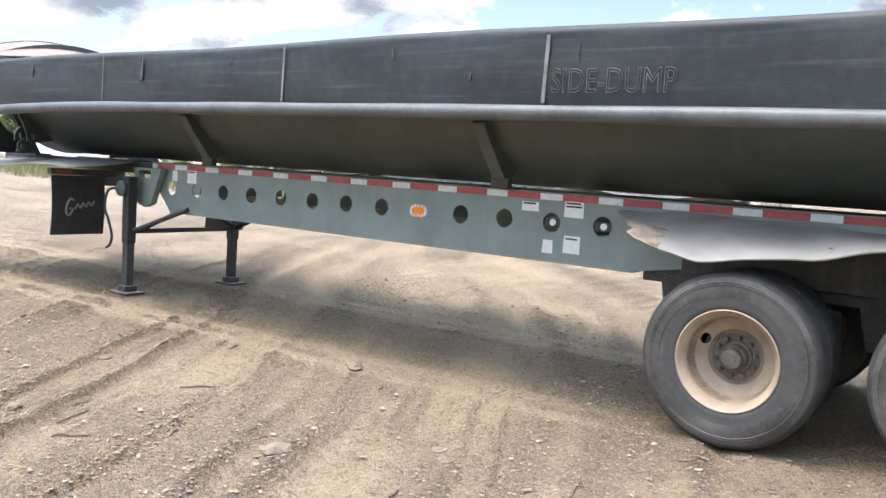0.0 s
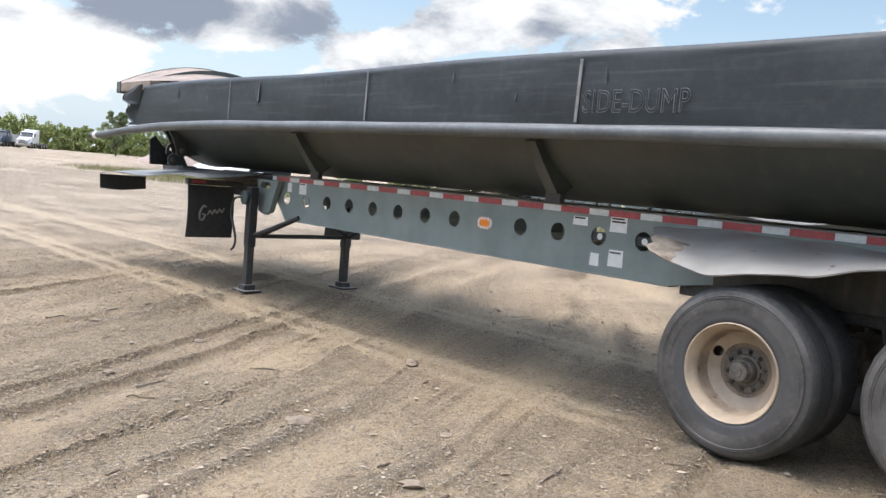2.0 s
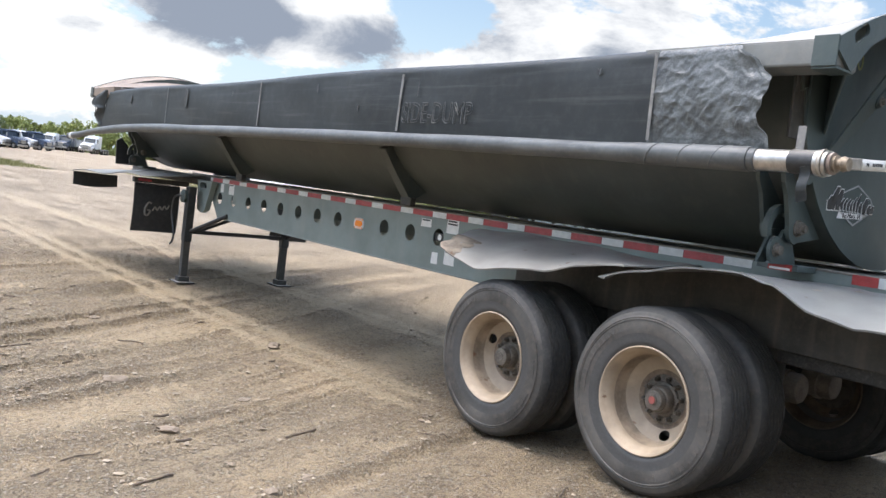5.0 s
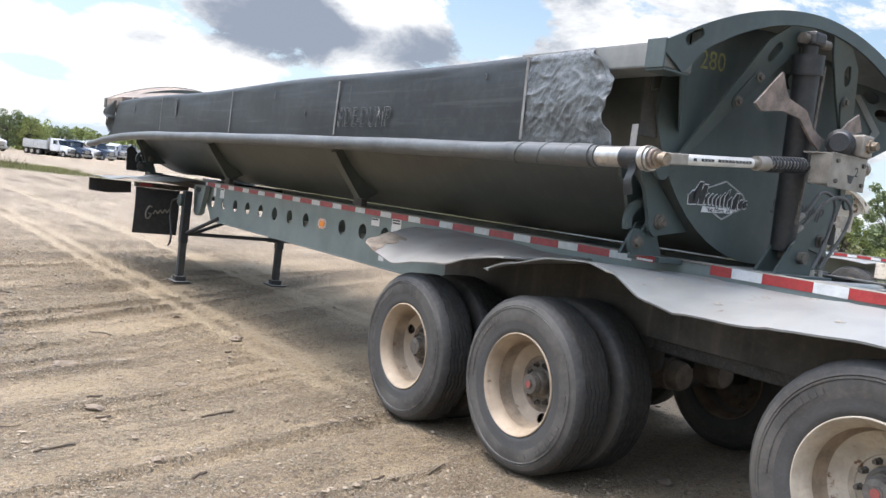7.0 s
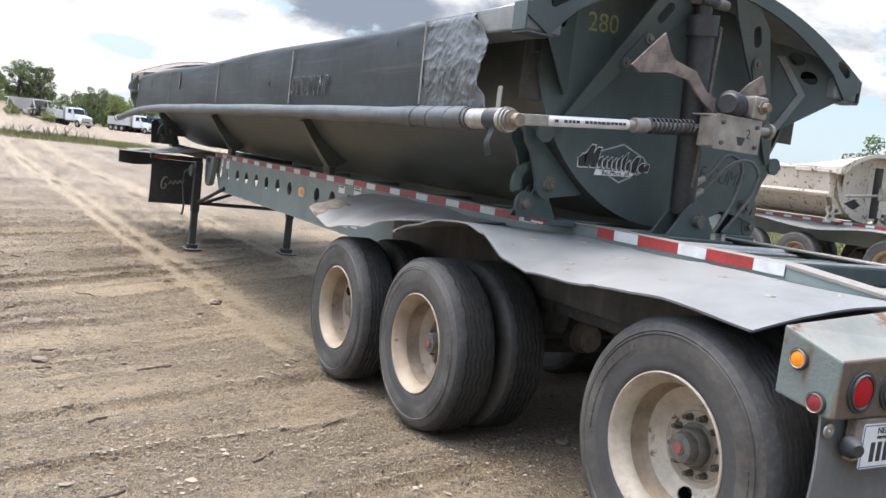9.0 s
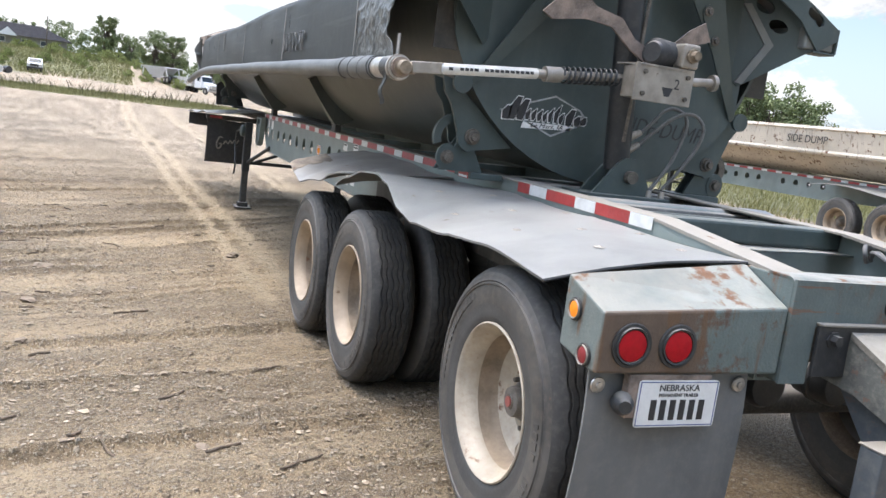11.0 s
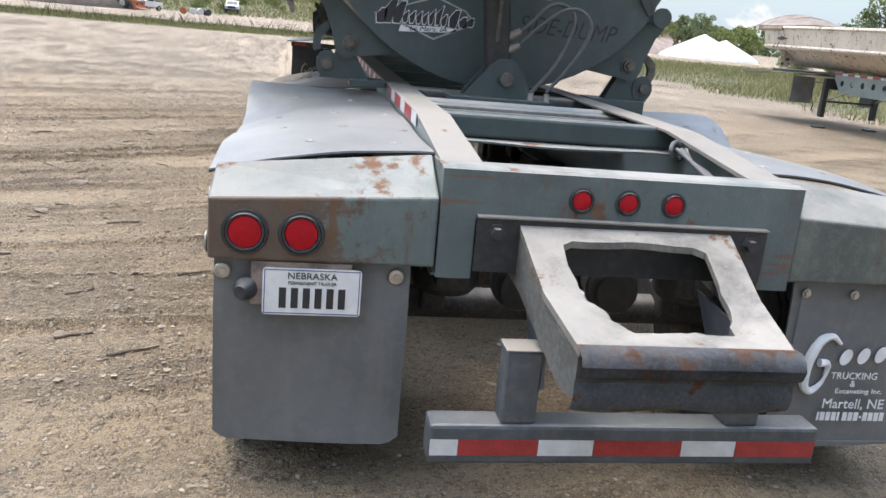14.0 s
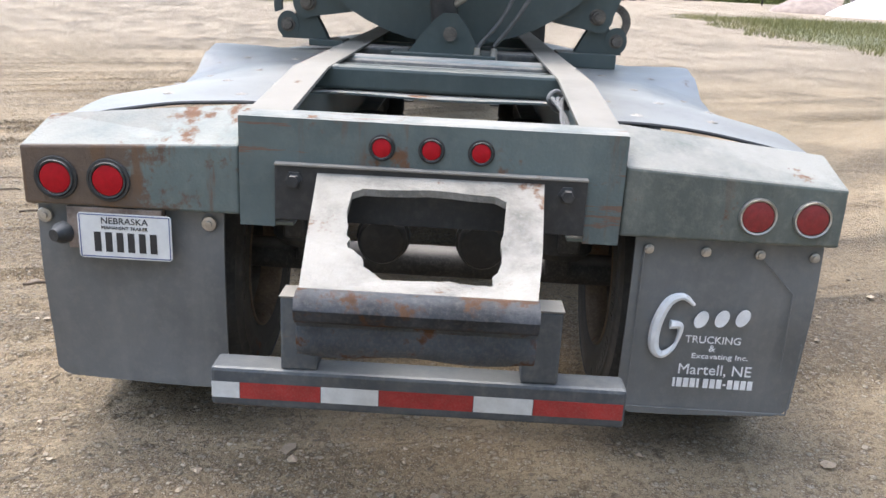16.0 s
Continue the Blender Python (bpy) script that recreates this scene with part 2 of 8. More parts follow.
RUSTY = surface("brown_rusted_steel", (0.185, 0.140, 0.112), 0.75, vary=0.4, scale=12, dust=0.4, film=0.3, bump=0.002)
WHITE_ROD = surface("grimy_white_paint", (0.62, 0.60, 0.55), 0.5, vary=0.12, scale=12, film=0.3, dust=0.5)
BLACK = surface("black_paint", (0.022, 0.023, 0.024), 0.5, vary=0.2, dust=0.6, film=0.06)
GRIME = surface("greasy_undercarriage", (0.036, 0.034, 0.031), 0.7, vary=0.3, scale=8, dust=0.7, film=0.15)
POT = surface("dusty_brake_pot", (0.14, 0.115, 0.09), 0.8, vary=0.25, scale=10, dust=0.7, film=0.3)
RUBBER = surface("dusty_black_rubber", (0.031, 0.030, 0.028), 0.72, vary=0.35, scale=4, film=0.16, dust_colour=(0.20, 0.18, 0.155), bump=0.001, grain=140)
RUBBER_BEAD = surface("smooth_dark_tyre_bead", (0.047, 0.046, 0.044), 0.6, vary=0.15, scale=6, film=0.10, dust_colour=(0.2, 0.18, 0.16))
RUBBER_WALL = surface("brown_tyre_wall", (0.060, 0.056, 0.050), 0.62, vary=0.45, scale=3.2, film=0.30, dust_colour=(0.17, 0.135, 0.105), rust=0.10, rust_scale=3.5, bump=0.0008, grain=140)
FLAP = surface("grey_rubber_flap", (0.128, 0.131, 0.127), 0.6, vary=0.15, scale=3, film=0.12, streak=0.10)
FENDER_OLD = surface("dirty_grey_sheet", (0.25, 0.245, 0.228), 0.45, vary=0.35, scale=1.9, dust=0.45, dust_colour=(0.30, 0.275, 0.24), film=0.2, rust=0.10, rust_scale=4)
TORN_TIP = surface("tan_weathered_tip", (0.25, 0.20, 0.15), 0.8, vary=0.4, scale=9, film=0.35, rust=0.35, rust_scale=12)
FENDER = surface("grey_poly_sheet", (0.165, 0.168, 0.160), 0.42, vary=0.36, scale=1.7, dust=0.40, dust_colour=(0.29, 0.28, 0.255), film=0.15, rust=0.03, rust_scale=4)
RIM = surface("cream_wheel_paint", (0.32, 0.25, 0.175), 0.55, vary=0.26, scale=5, film=0.55, dust_colour=(0.30, 0.225, 0.155), rust=0.10, rust_scale=11)
RIM_WHITE = surface("white_wheel_paint", (0.40, 0.35, 0.275), 0.5, vary=0.22, scale=5, film=0.5, dust_colour=(0.29, 0.215, 0.145), rust=0.28, rust_scale=6, run=0.4)
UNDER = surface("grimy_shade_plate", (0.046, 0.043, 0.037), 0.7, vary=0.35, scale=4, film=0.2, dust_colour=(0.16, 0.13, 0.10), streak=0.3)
RIM_GRIME_SHADE = surface("brown_wheel_grime_and_shade", (0.145, 0.105, 0.072), 0.7, vary=0.35, scale=9, film=0.35, dust_colour=(0.34, 0.27, 0.2), rust=0.2, rust_scale=14)
RIM_BAND = surface("brown_stained_wheel_well", (0.235, 0.180, 0.125), 0.65, vary=0.35, scale=7, film=0.4, dust_colour=(0.33, 0.26, 0.185), rust=0.2, rust_scale=12)
RIM_DIRTY = surface("dirty_white_disc", (0.34, 0.29, 0.22), 0.6, vary=0.3, scale=9, film=0.35, dust_colour=(0.3, 0.22, 0.15), rust=0.3, rust_scale=16)
CAP_RED = surface("faded_red_cap", (0.26, 0.06, 0.05), 0.45, vary=0.2, scale=40, film=0.2)
HUB = surface("greasy_hub_steel", (0.100, 0.086, 0.070), 0.6, 0.3, vary=0.4, scale=20, film=0.4)
HUB_GREY = surface("grey_hub_steel", (0.115, 0.105, 0.092), 0.5, 0.3, vary=0.3, scale=25, film=0.3)
BRASS = surface("tarnished_brass", (0.21, 0.165, 0.115), 0.55, 0.4, vary=0.3, scale=30, film=0.2)
PUSH = surface("worn_push_block", (0.17, 0.157, 0.133), 0.6, 0.0, spec=0.3, vary=0.35, scale=6, dust=0.6, dust_colour=(0.33, 0.305, 0.26), film=0.35, rust=0.30, rust_scale=5, bump=0.004)
PUSH_SIDE = surface("scraped_grey_cheek", (0.095, 0.100, 0.092), 0.55, vary=0.3, scale=5, dust=0.6, film=0.3, rust=0.38, rust_scale=5, scrape=0.5, bump=0.002)
PUSH_BLUE = surface("chipped_blue_paint", (0.105, 0.125, 0.150), 0.5, vary=0.3, scale=9, film=0.45, dust_colour=(0.25, 0.24, 0.22), rust=0.66, rust_scale=9, scrape=0.6, bump=0.004)
BUMPER = surface("dark_blue_grey_paint", (0.06, 0.07, 0.08), 0.5, vary=0.25, dust=0.35, dust_colour=(0.26, 0.25, 0.22), film=0.22, scrape=0.25, streak=0.1)
RED_TAPE = surface("red_reflective_tape", (0.30, 0.020, 0.020), 0.4, vary=0.15, scale=20, film=0.15)
WHITE_TAPE = surface("white_reflective_tape", (0.56, 0.57, 0.56), 0.4, vary=0.1, scale=20, film=0.2)
FADED_TAPE = surface("faded_red_tape", (0.33, 0.034, 0.040), 0.5, vary=0.2, scale=20, film=0.3)
LENS_RED = surface("red_lens", (0.36, 0.003, 0.010), 0.4, spec=0.2, vary=0.1, scale=60, film=0.04, bump=0.0006, grain=220)
LENS_DULL = surface("dull_red_lens", (0.20, 0.012, 0.016), 0.35, vary=0.15, scale=60, film=0.10, bump=0.0006, grain=220)
LENS_AMBER = surface("amber_lens", (0.85, 0.24, 0.01), 0.25, vary=0.1, scale=60, film=0.05, bump=0.0006, grain=220)
CHROME = surface("dull_chrome_ring", (0.45, 0.43, 0.40), 0.35, 0.8, vary=0.2, scale=30, film=0.2)
WHITE = surface("white_label", (0.68, 0.68, 0.66), 0.5, vary=0.06, scale=20, film=0.10)
PRINT_DARK = surface("dark_print", (0.02, 0.02, 0.022), 0.5, vary=0.1, film=0.05)
PRINT_WHITE = surface("white_print", (0.68, 0.68, 0.67), 0.55, vary=0.1, scale=20, film=0.08)
PRINT_KITE = surface("thin_grey_print", (0.34, 0.35, 0.35), 0.6, vary=0.2, scale=20, film=0.2)
PRINT_GREY = surface("faint_grey_print", (0.066, 0.071, 0.071), 0.6, vary=0.2, scale=20, film=0.2)
PRINT_YELLOW = surface("yellow_paint_stick", (0.24, 0.23, 0.085), 0.6, vary=0.3, scale=40, film=0.1)
PRINT_BLUE = surface("blue_print", (0.02, 0.05, 0.2), 0.5, vary=0.1, film=0.05)
HOSE = surface("grey_hydraulic_hose", (0.095, 0.095, 0.092), 0.6, vary=0.2, scale=20, film=0.3)
CREAM_RUST = surface("rust_spotted_cream_paint", (0.56, 0.50, 0.41), 0.55, vary=0.10, scale=2, film=0.2, rust=0.50, rust_scale=8.0, streak=0.25, dust=0.4, run=0.5)
PUSH_RUST = surface("rolled_edge_rust", (0.062, 0.068, 0.078), 0.7, vary=0.4, scale=8, film=0.2, dust=0.2, rust=0.85, rust_scale=6, bump=0.004, grain=40)
EARTH_LOAD = surface("rusty_brown_edge", (0.20, 0.155, 0.12), 0.8, vary=0.3, scale=3, film=0.25)

# ---- mesh helpers ----
TAU = 2 * math.pi


def link_mesh(name, bm, material, parent=None, label="", smooth=False):
    me = bpy.data.meshes.new(name)
    bmesh.ops.recalc_face_normals(bm, faces=bm.faces)
    bm.to_mesh(me)
    bm.free()
    if smooth:
        me.polygons.foreach_set("use_smooth", [True] * len(me.polygons))
        me.set_sharp_from_angle(angle=radians(38))
    for k in material if isinstance(material, (list, tuple)) else (material,):
        me.materials.append(k)
    ob = new(name, me)
    ob.parent = parent
    if label:
        ob["label"] = label
    return ob


def part(name, bm, material, parent, label="", smooth=False):
    """One mesh object under a thing or a part."""
    return link_mesh(name, bm, material, parent, label, smooth)


def share(name, me, parent, m=None, label=""):
    """Another object on the same mesh."""
    ob = new(name, me)
    ob.parent = parent
    if m is not None:
        ob.matrix_local = m
    if label:
        ob["label"] = label
    return ob


def thing(name, label, category, place=(0, 0, 0), turn=0.0, group=""):
    ob = new(name)
    ob.empty_display_size = 0.3
    ob.matrix_world = pose(*place, 0, 0, turn)
    return tagged(ob, label, category, group)


def box(bm, x0, x1, y0, y1, z0, z1, bevel=0.006):
    r = bmesh.ops.create_cube(bm, size=1.0)
    for v in r["verts"]:
        v.co = (x0 + (v.co.x + 0.5) * (x1 - x0), y0 + (v.co.y + 0.5) * (y1 - y0), z0 + (v.co.z + 0.5) * (z1 - z0))
    if bevel:
        edges = list({e for v in r["verts"] for e in v.link_edges})
        bmesh.ops.bevel(bm, geom=edges, offset=bevel, segments=2, affect="EDGES", profile=0.5)
    return bm


def boxed(*a, **k):
    return box(bmesh.new(), *a, **k)


def plate(bm, axis, at, thick, outline, holes=()):
    """A flat plate with holes: outline in the plane across the axis (x: y,z; y: x,z; z: x,y)."""
    put = {"x": lambda a, b: (at, a, b), "y": lambda a, b: (a, at, b), "z": lambda a, b: (a, b, at)}[axis]
    edges = []
    for loop in (outline, *holes):
        vs = [bm.verts.new(put(*p)) for p in loop]
        edges += [bm.edges.new((vs[i], vs[(i + 1) % len(vs)])) for i in range(len(vs))]
    faces = [g for g in bmesh.ops.triangle_fill(bm, use_beauty=True, use_dissolve=False, edges=edges)["geom"] if isinstance(g, bmesh.types.BMFace)]
    out = bmesh.ops.extrude_face_region(bm, geom=faces)
    step = Vector([thick if k == axis else 0 for k in "xyz"])
    bmesh.ops.translate(bm, vec=step, verts=[g for g in out["geom"] if isinstance(g, bmesh.types.BMVert)])
    return bm


def plated(*a, **k):
    return plate(bmesh.new(), *a, **k)


def ellipse(cx, cy, rx, ry=None, n=20, tilt=0.0):
    ry = rx if ry is None else ry
    c, s = math.cos(radians(tilt)), math.sin(radians(tilt))
    return [(cx + rx * math.cos(TAU * i / n) * c - ry * math.sin(TAU * i / n) * s,
             cy + rx * math.cos(TAU * i / n) * s + ry * math.sin(TAU * i / n) * c) for i in range(n)]


def rounded(x0, x1, y0, y1, r, n=5):
    pts = []
    for cx, cy, a in ((x1 - r, y1 - r, 0), (x0 + r, y1 - r, 90), (x0 + r, y0 + r, 180), (x1 - r, y0 + r, 270)):
        pts += [(cx + r * math.cos(radians(a + 90 * i / n)), cy + r * math.sin(radians(a + 90 * i / n))) for i in range(n + 1)]
    return pts


def slot(cx, cy, length, width, tilt, n=6):
    """A long hole with round ends."""
    c, s, r, h = math.cos(radians(tilt)), math.sin(radians(tilt)), width / 2, (length - width) / 2
    loc = [(h + r * math.cos(radians(-90 + 180 * i / n)), r * math.sin(radians(-90 + 180 * i / n))) for i in range(n + 1)]
    loc += [(-h + r * math.cos(radians(90 + 180 * i / n)), r * math.sin(radians(90 + 180 * i / n))) for i in range(n + 1)]
    return [(cx + a * c - b * s, cy + a * s + b * c) for a, b in loc]


def sweep(bm, path, r, n=12, cap=True):
    """A round bar along a path; r is one radius or one for each point."""
    path = [Vector(p) for p in path]
    rs = r if isinstance(r, (list, tuple)) else [r] * len(path)
    side, rings = None, []
    for i, p in enumerate(path):
        d = (path[min(i + 1, len(path) - 1)] - path[max(i - 1, 0)]).normalized()
        if side is None:
            side = d.cross(Vector((0, 0, 1)) if abs(d.z) < 0.9 else Vector((1, 0, 0))).normalized()
        side = (side - d * side.dot(d)).normalized()
        other = d.cross(side)
        rings.append([bm.verts.new(p + rs[i] * (side * math.cos(TAU * k / n) + other * math.sin(TAU * k / n))) for k in range(n)])
    for a, b in zip(rings, rings[1:]):
        for k in range(n):
            bm.faces.new((a[k], a[(k + 1) % n], b[(k + 1) % n], b[k]))
    if cap:
        bm.faces.new(rings[0]), bm.faces.new(rings[-1][::-1])
    return bm


def bar(path, r, n=12):
    return sweep(bmesh.new(), path, r, n)


def bent(points, steps=8):
    """A smooth line through points."""
    p = [Vector(q) for q in points]
    p = [2 * p[0] - p[1], *p, 2 * p[-1] - p[-2]]
    out = []
    for i in range(1, len(p) - 2):
        for k in range(steps):
            t = k / steps
            out.append(0.5 * (2 * p[i] + (p[i + 1] - p[i - 1]) * t + (2 * p[i - 1] - 5 * p[i] + 4 * p[i + 1] - p[i + 2]) * t * t
                              + (3 * p[i] - p[i - 1] - 3 * p[i + 1] + p[i + 2]) * t ** 3))
    return out + [p[-2]]


def lathe(bm, profile, n=48, close=False, skip=None, wobble=None):
    """Turn (radius, depth) pairs round the y axis. skip(i, k) leaves faces out; wobble(i, k) shifts a point in depth."""
    rings = []
    for i, (r, a) in enumerate(profile):
        rings.append([bm.verts.new((r * math.cos(TAU * k / n), a + (wobble(i, k) if wobble else 0), r * math.sin(TAU * k / n))) for k in range(n)])
    pairs = list(zip(range(len(rings)), range(1, len(rings))))
    if close:
        pairs.append((len(rings) - 1, 0))
    for i, j in pairs:
        for k in range(n):
            if skip and skip(i, k):
                continue
            bm.faces.new((rings[i][k], rings[i][(k + 1) % n], rings[j][(k + 1) % n], rings[j][k]))
    return bm


def lathed(*a, **k):
    return lathe(bmesh.new(), *a, **k)


def disc(r, depth, n=24):
    """A short round piece on the y axis, from depth 0 to depth."""
    bm = bmesh.new()
    bmesh.ops.create_cone(bm, cap_ends=True, segments=n, radius1=r, radius2=r, depth=abs(depth), matrix=Matrix.Translation((0, depth / 2, 0)) @ Matrix.Rotation(radians(90), 4, "X"))
    return bm


def moved(bm, m):
    bmesh.ops.transform(bm, matrix=m, verts=bm.verts)
    return bm


def sheet(nu, nv, f, thick=0.008):
    """A thin sheet with thickness; f(u, v) gives its upper side."""
    bm = bmesh.new()
    top = [[bm.verts.new(f(i / nu, k / nv)) for k in range(nv + 1)] for i in range(nu + 1)]
    for i in range(nu):
        for k in range(nv):
            bm.faces.new((top[i][k], top[i + 1][k], top[i + 1][k + 1], top[i][k + 1]))
    bmesh.ops.recalc_face_normals(bm, faces=bm.faces)
    bmesh.ops.solidify(bm, geom=list(bm.faces), thickness=thick)
    return bm


def cloth(nu, nv, f, thick=0.004):
    """A hanging cloth: two faces a little apart across y, closed round the edge."""
    bm = bmesh.new()
    a = [[bm.verts.new(f(i / nu, k / nv)) for k in range(nv + 1)] for i in range(nu + 1)]
    b = [[bm.verts.new(v.co + Vector((0, thick, 0))) for v in row] for row in a]
    for i in range(nu):
        for k in range(nv):
            bm.faces.new((a[i][k], a[i + 1][k], a[i + 1][k + 1], a[i][k + 1]))
            bm.faces.new((b[i][k], b[i][k + 1], b[i + 1][k + 1], b[i + 1][k]))
    for i in range(nu):
        bm.faces.new((a[i][0], b[i][0], b[i + 1][0], a[i + 1][0])), bm.faces.new((a[i][nv], a[i + 1][nv], b[i + 1][nv], b[i][nv]))
    for k in range(nv):
        bm.faces.new((a[0][k], a[0][k + 1], b[0][k + 1], b[0][k])), bm.faces.new((a[nu][k], b[nu][k], b[nu][k + 1], a[nu][k + 1]))
    return bm


def line(pairs, x):
    """Straight interpolation in a short table, eased at the knots."""
    if x <= pairs[0][0]:
        return pairs[0][1]
    for (a, p), (b, q) in zip(pairs, pairs[1:]):
        if x <= b:
            t = (x - a) / (b - a)
            return p + (q - p) * (0.5 * t + 0.5 * t * t * (3 - 2 * t))
    return pairs[-1][1]


def lettering(name, body, size, material, parent, m, outline=0.0, depth=0.001, squeeze=1.0, label="", shear=0.0):
    """Raised letters in the built-in font, made into a mesh; outline draws their edges alone."""
    cu = bpy.data.curves.new(name, "FONT")
    cu.body, cu.size, cu.align_x, cu.align_y = body, size, "CENTER", "CENTER"
    cu.resolution_u, cu.shear = 3, shear
    if outline:
        cu.fill_mode, cu.bevel_depth, cu.bevel_resolution = "NONE", outline, 0
    else:
        cu.extrude = depth
    tmp = new("lettering", cu)
    bpy.context.view_layer.update()
    me = bpy.data.meshes.new_from_object(tmp.evaluated_get(bpy.context.evaluated_depsgraph_get()))
    bpy.data.objects.remove(tmp)
    me.transform(m @ Matrix.Diagonal((squeeze, 1, 1, 1)))
    me.materials.clear()
    me.materials.append(material)
    me.name = name
    ob = new(name, me)
    ob.parent = parent
    if label:
        ob["label"] = label
    return ob


def facing_side(x, y, z, tilt=0.0):
    """Letters on a face that looks to -y."""
    return pose(x, y, z, 90, 0, 0) @ pose(0, 0, 0, 0, 0, tilt)


def facing_rear(x, y, z, tilt=0.0):
    """Letters on a face that looks to +x."""
    return pose(x, y, z, 90, 0, 90) @ pose(0, 0, 0, 0, 0, tilt)

# ---- the side-dump trailer: lengthwise along x, nose to -x; local y counts from its middle ----
MID = 6.183
AXLES = ((-1.40, 0.577), (-0.14, 0.624), (1.93, 0.722))
RAIL = 0.59          # outer face of the main beams
TOP = 1.47           # top of the main beams


def tyre_mesh(bm):
    """Truck tyre 1.05 m high, outer wall at depth 0, with zigzag tread grooves."""
    prof = [(0.293, 0.055), (0.297, 0.022), (0.306, 0.012), (0.330, 0.004), (0.345, 0.005), (0.375, 0.000), (0.415, -0.004), (0.446, 0.000), (0.449, -0.004), (0.455, -0.003), (0.458, 0.003), (0.464, 0.000), (0.468, 0.004),
            (0.478, 0.006), (0.494, 0.013), (0.508, 0.024), (0.518, 0.038)]
    flat = len(prof)
    for a in (0.064, 0.095, 0.126, 0.157, 0.188, 0.219):
        prof += [(0.5245, a - 0.0055), (0.514, a - 0.003), (0.514, a + 0.003), (0.5245, a + 0.0055)]
    end = len(prof)
    prof += [(0.518, 0.242), (0.508, 0.256), (0.478, 0.274), (0.415, 0.284), (0.345, 0.276), (0.306, 0.268), (0.293, 0.225)]
    lathe(bm, prof, 112, wobble=lambda i, k: (0.005 if (k // 2) % 2 else -0.005) if flat <= i < end else 0)
    for f in bm.faces:
        c = f.calc_center_median()
        r = math.hypot(c.x, c.z)
        f.material_index = 2 if r < 0.385 else 1 if r < 0.5 else 0
    # raised moulded marks in two arcs round the wall
    k = random.Random(2)
    for a0, count in ((-70, 17), (120, 14)):
        for i in range(count):
            if k.random() < 0.12:
                continue
            a = radians(a0 + 4.9 * i)
            b = a + radians(k.uniform(2.0, 3.6))
            vs = []
            for q, r, d in ((a, 0.402, -0.0065), (b, 0.402, -0.0065), (b, 0.432, -0.0055), (a, 0.432, -0.0055)):
                vs.append(bm.verts.new((r * math.cos(q), d, r * math.sin(q))))
            bm.faces.new(vs).material_index = 1
            low = [bm.verts.new(v.co + Vector((0, 0.006, 0))) for v in vs]
            for q in range(4):
                bm.faces.new((vs[q], vs[(q + 1) % 4], low[(q + 1) % 4], low[q])).material_index = 1
    return bm


def rim_mesh(bm, holes):
    """Deep-dished disc wheel seen from outside, with hand holes through the disc."""
    prof = [(0.268, 0.255), (0.300, 0.262), (0.304, 0.256), (0.304, 0.240), (0.276, 0.225), (0.262, 0.19), (0.262, 0.10), (0.276, 0.050), (0.296, 0.036), (0.3045, 0.020), (0.3045, 0.008), (0.299, 0.004),
            (0.290, 0.010), (0.284, 0.026), (0.276, 0.040), (0.262, 0.060), (0.257, 0.090), (0.254, 0.125), (0.249, 0.155), (0.238, 0.172)]
    lathe(bm, prof, 96)
    old = set(bm.verts)
    plate(bm, "y", 0.0, 0.009, ellipse(0, 0, 0.238, n=96), [ellipse(0, 0, 0.166, n=64)] + [ellipse(0.203 * math.cos(radians(h)), 0.203 * math.sin(radians(h)), 0.029, 0.036, 28, h) for h in holes])
    for v in bm.verts:
        if v not in old:
            v.co.y += 0.172 + (0.238 - math.hypot(v.co.x, v.co.z)) * 0.50
    lathe(bm, [(0.168, 0.2065), (0.152, 0.212), (0.144, 0.211), (0.138, 0.218)], 96)
    for f in bm.faces:
        c = f.calc_center_median()
        r = math.hypot(c.x, c.z)
        f.material_index = 1 if c.y > 0.15 and r < 0.165 else 2 if 0.236 < r < 0.256 and 0.10 < c.y < 0.18 else 0
    return bm


def hub_mesh(bm):
    lathe(bm, [(0.140, 0.215), (0.100, 0.214), (0.096, 0.200), (0.080, 0.198), (0.078, 0.160), (0.070, 0.150), (0.062, 0.150), (0.060, 0.118), (0.056, 0.110), (0.030, 0.107), (0.028, 0.102), (0.012, 0.102), (0.0005, 0.102)], 32)
    lathe(bm, [(0.0005, 0.245), (0.21, 0.245), (0.215, 0.26), (0.215, 0.42), (0.0005, 0.42)], 40)     # brake drum behind
    for f in bm.faces:
        c = f.calc_center_median()
        f.material_index = 1 if math.hypot(c.x, c.z) > 0.097 and c.y < 0.23 else 0
    return bm


def nut_mesh():
    bm = bmesh.new()
    bmesh.ops.create_cone(bm, cap_ends=True, segments=6, radius1=0.0165, radius2=0.0145, depth=0.026, matrix=Matrix.Rotation(radians(90), 4, "X"))
    sweep(bm, [(0, -0.012, 0), (0, -0.032, 0)], 0.010, 8)
    return bm


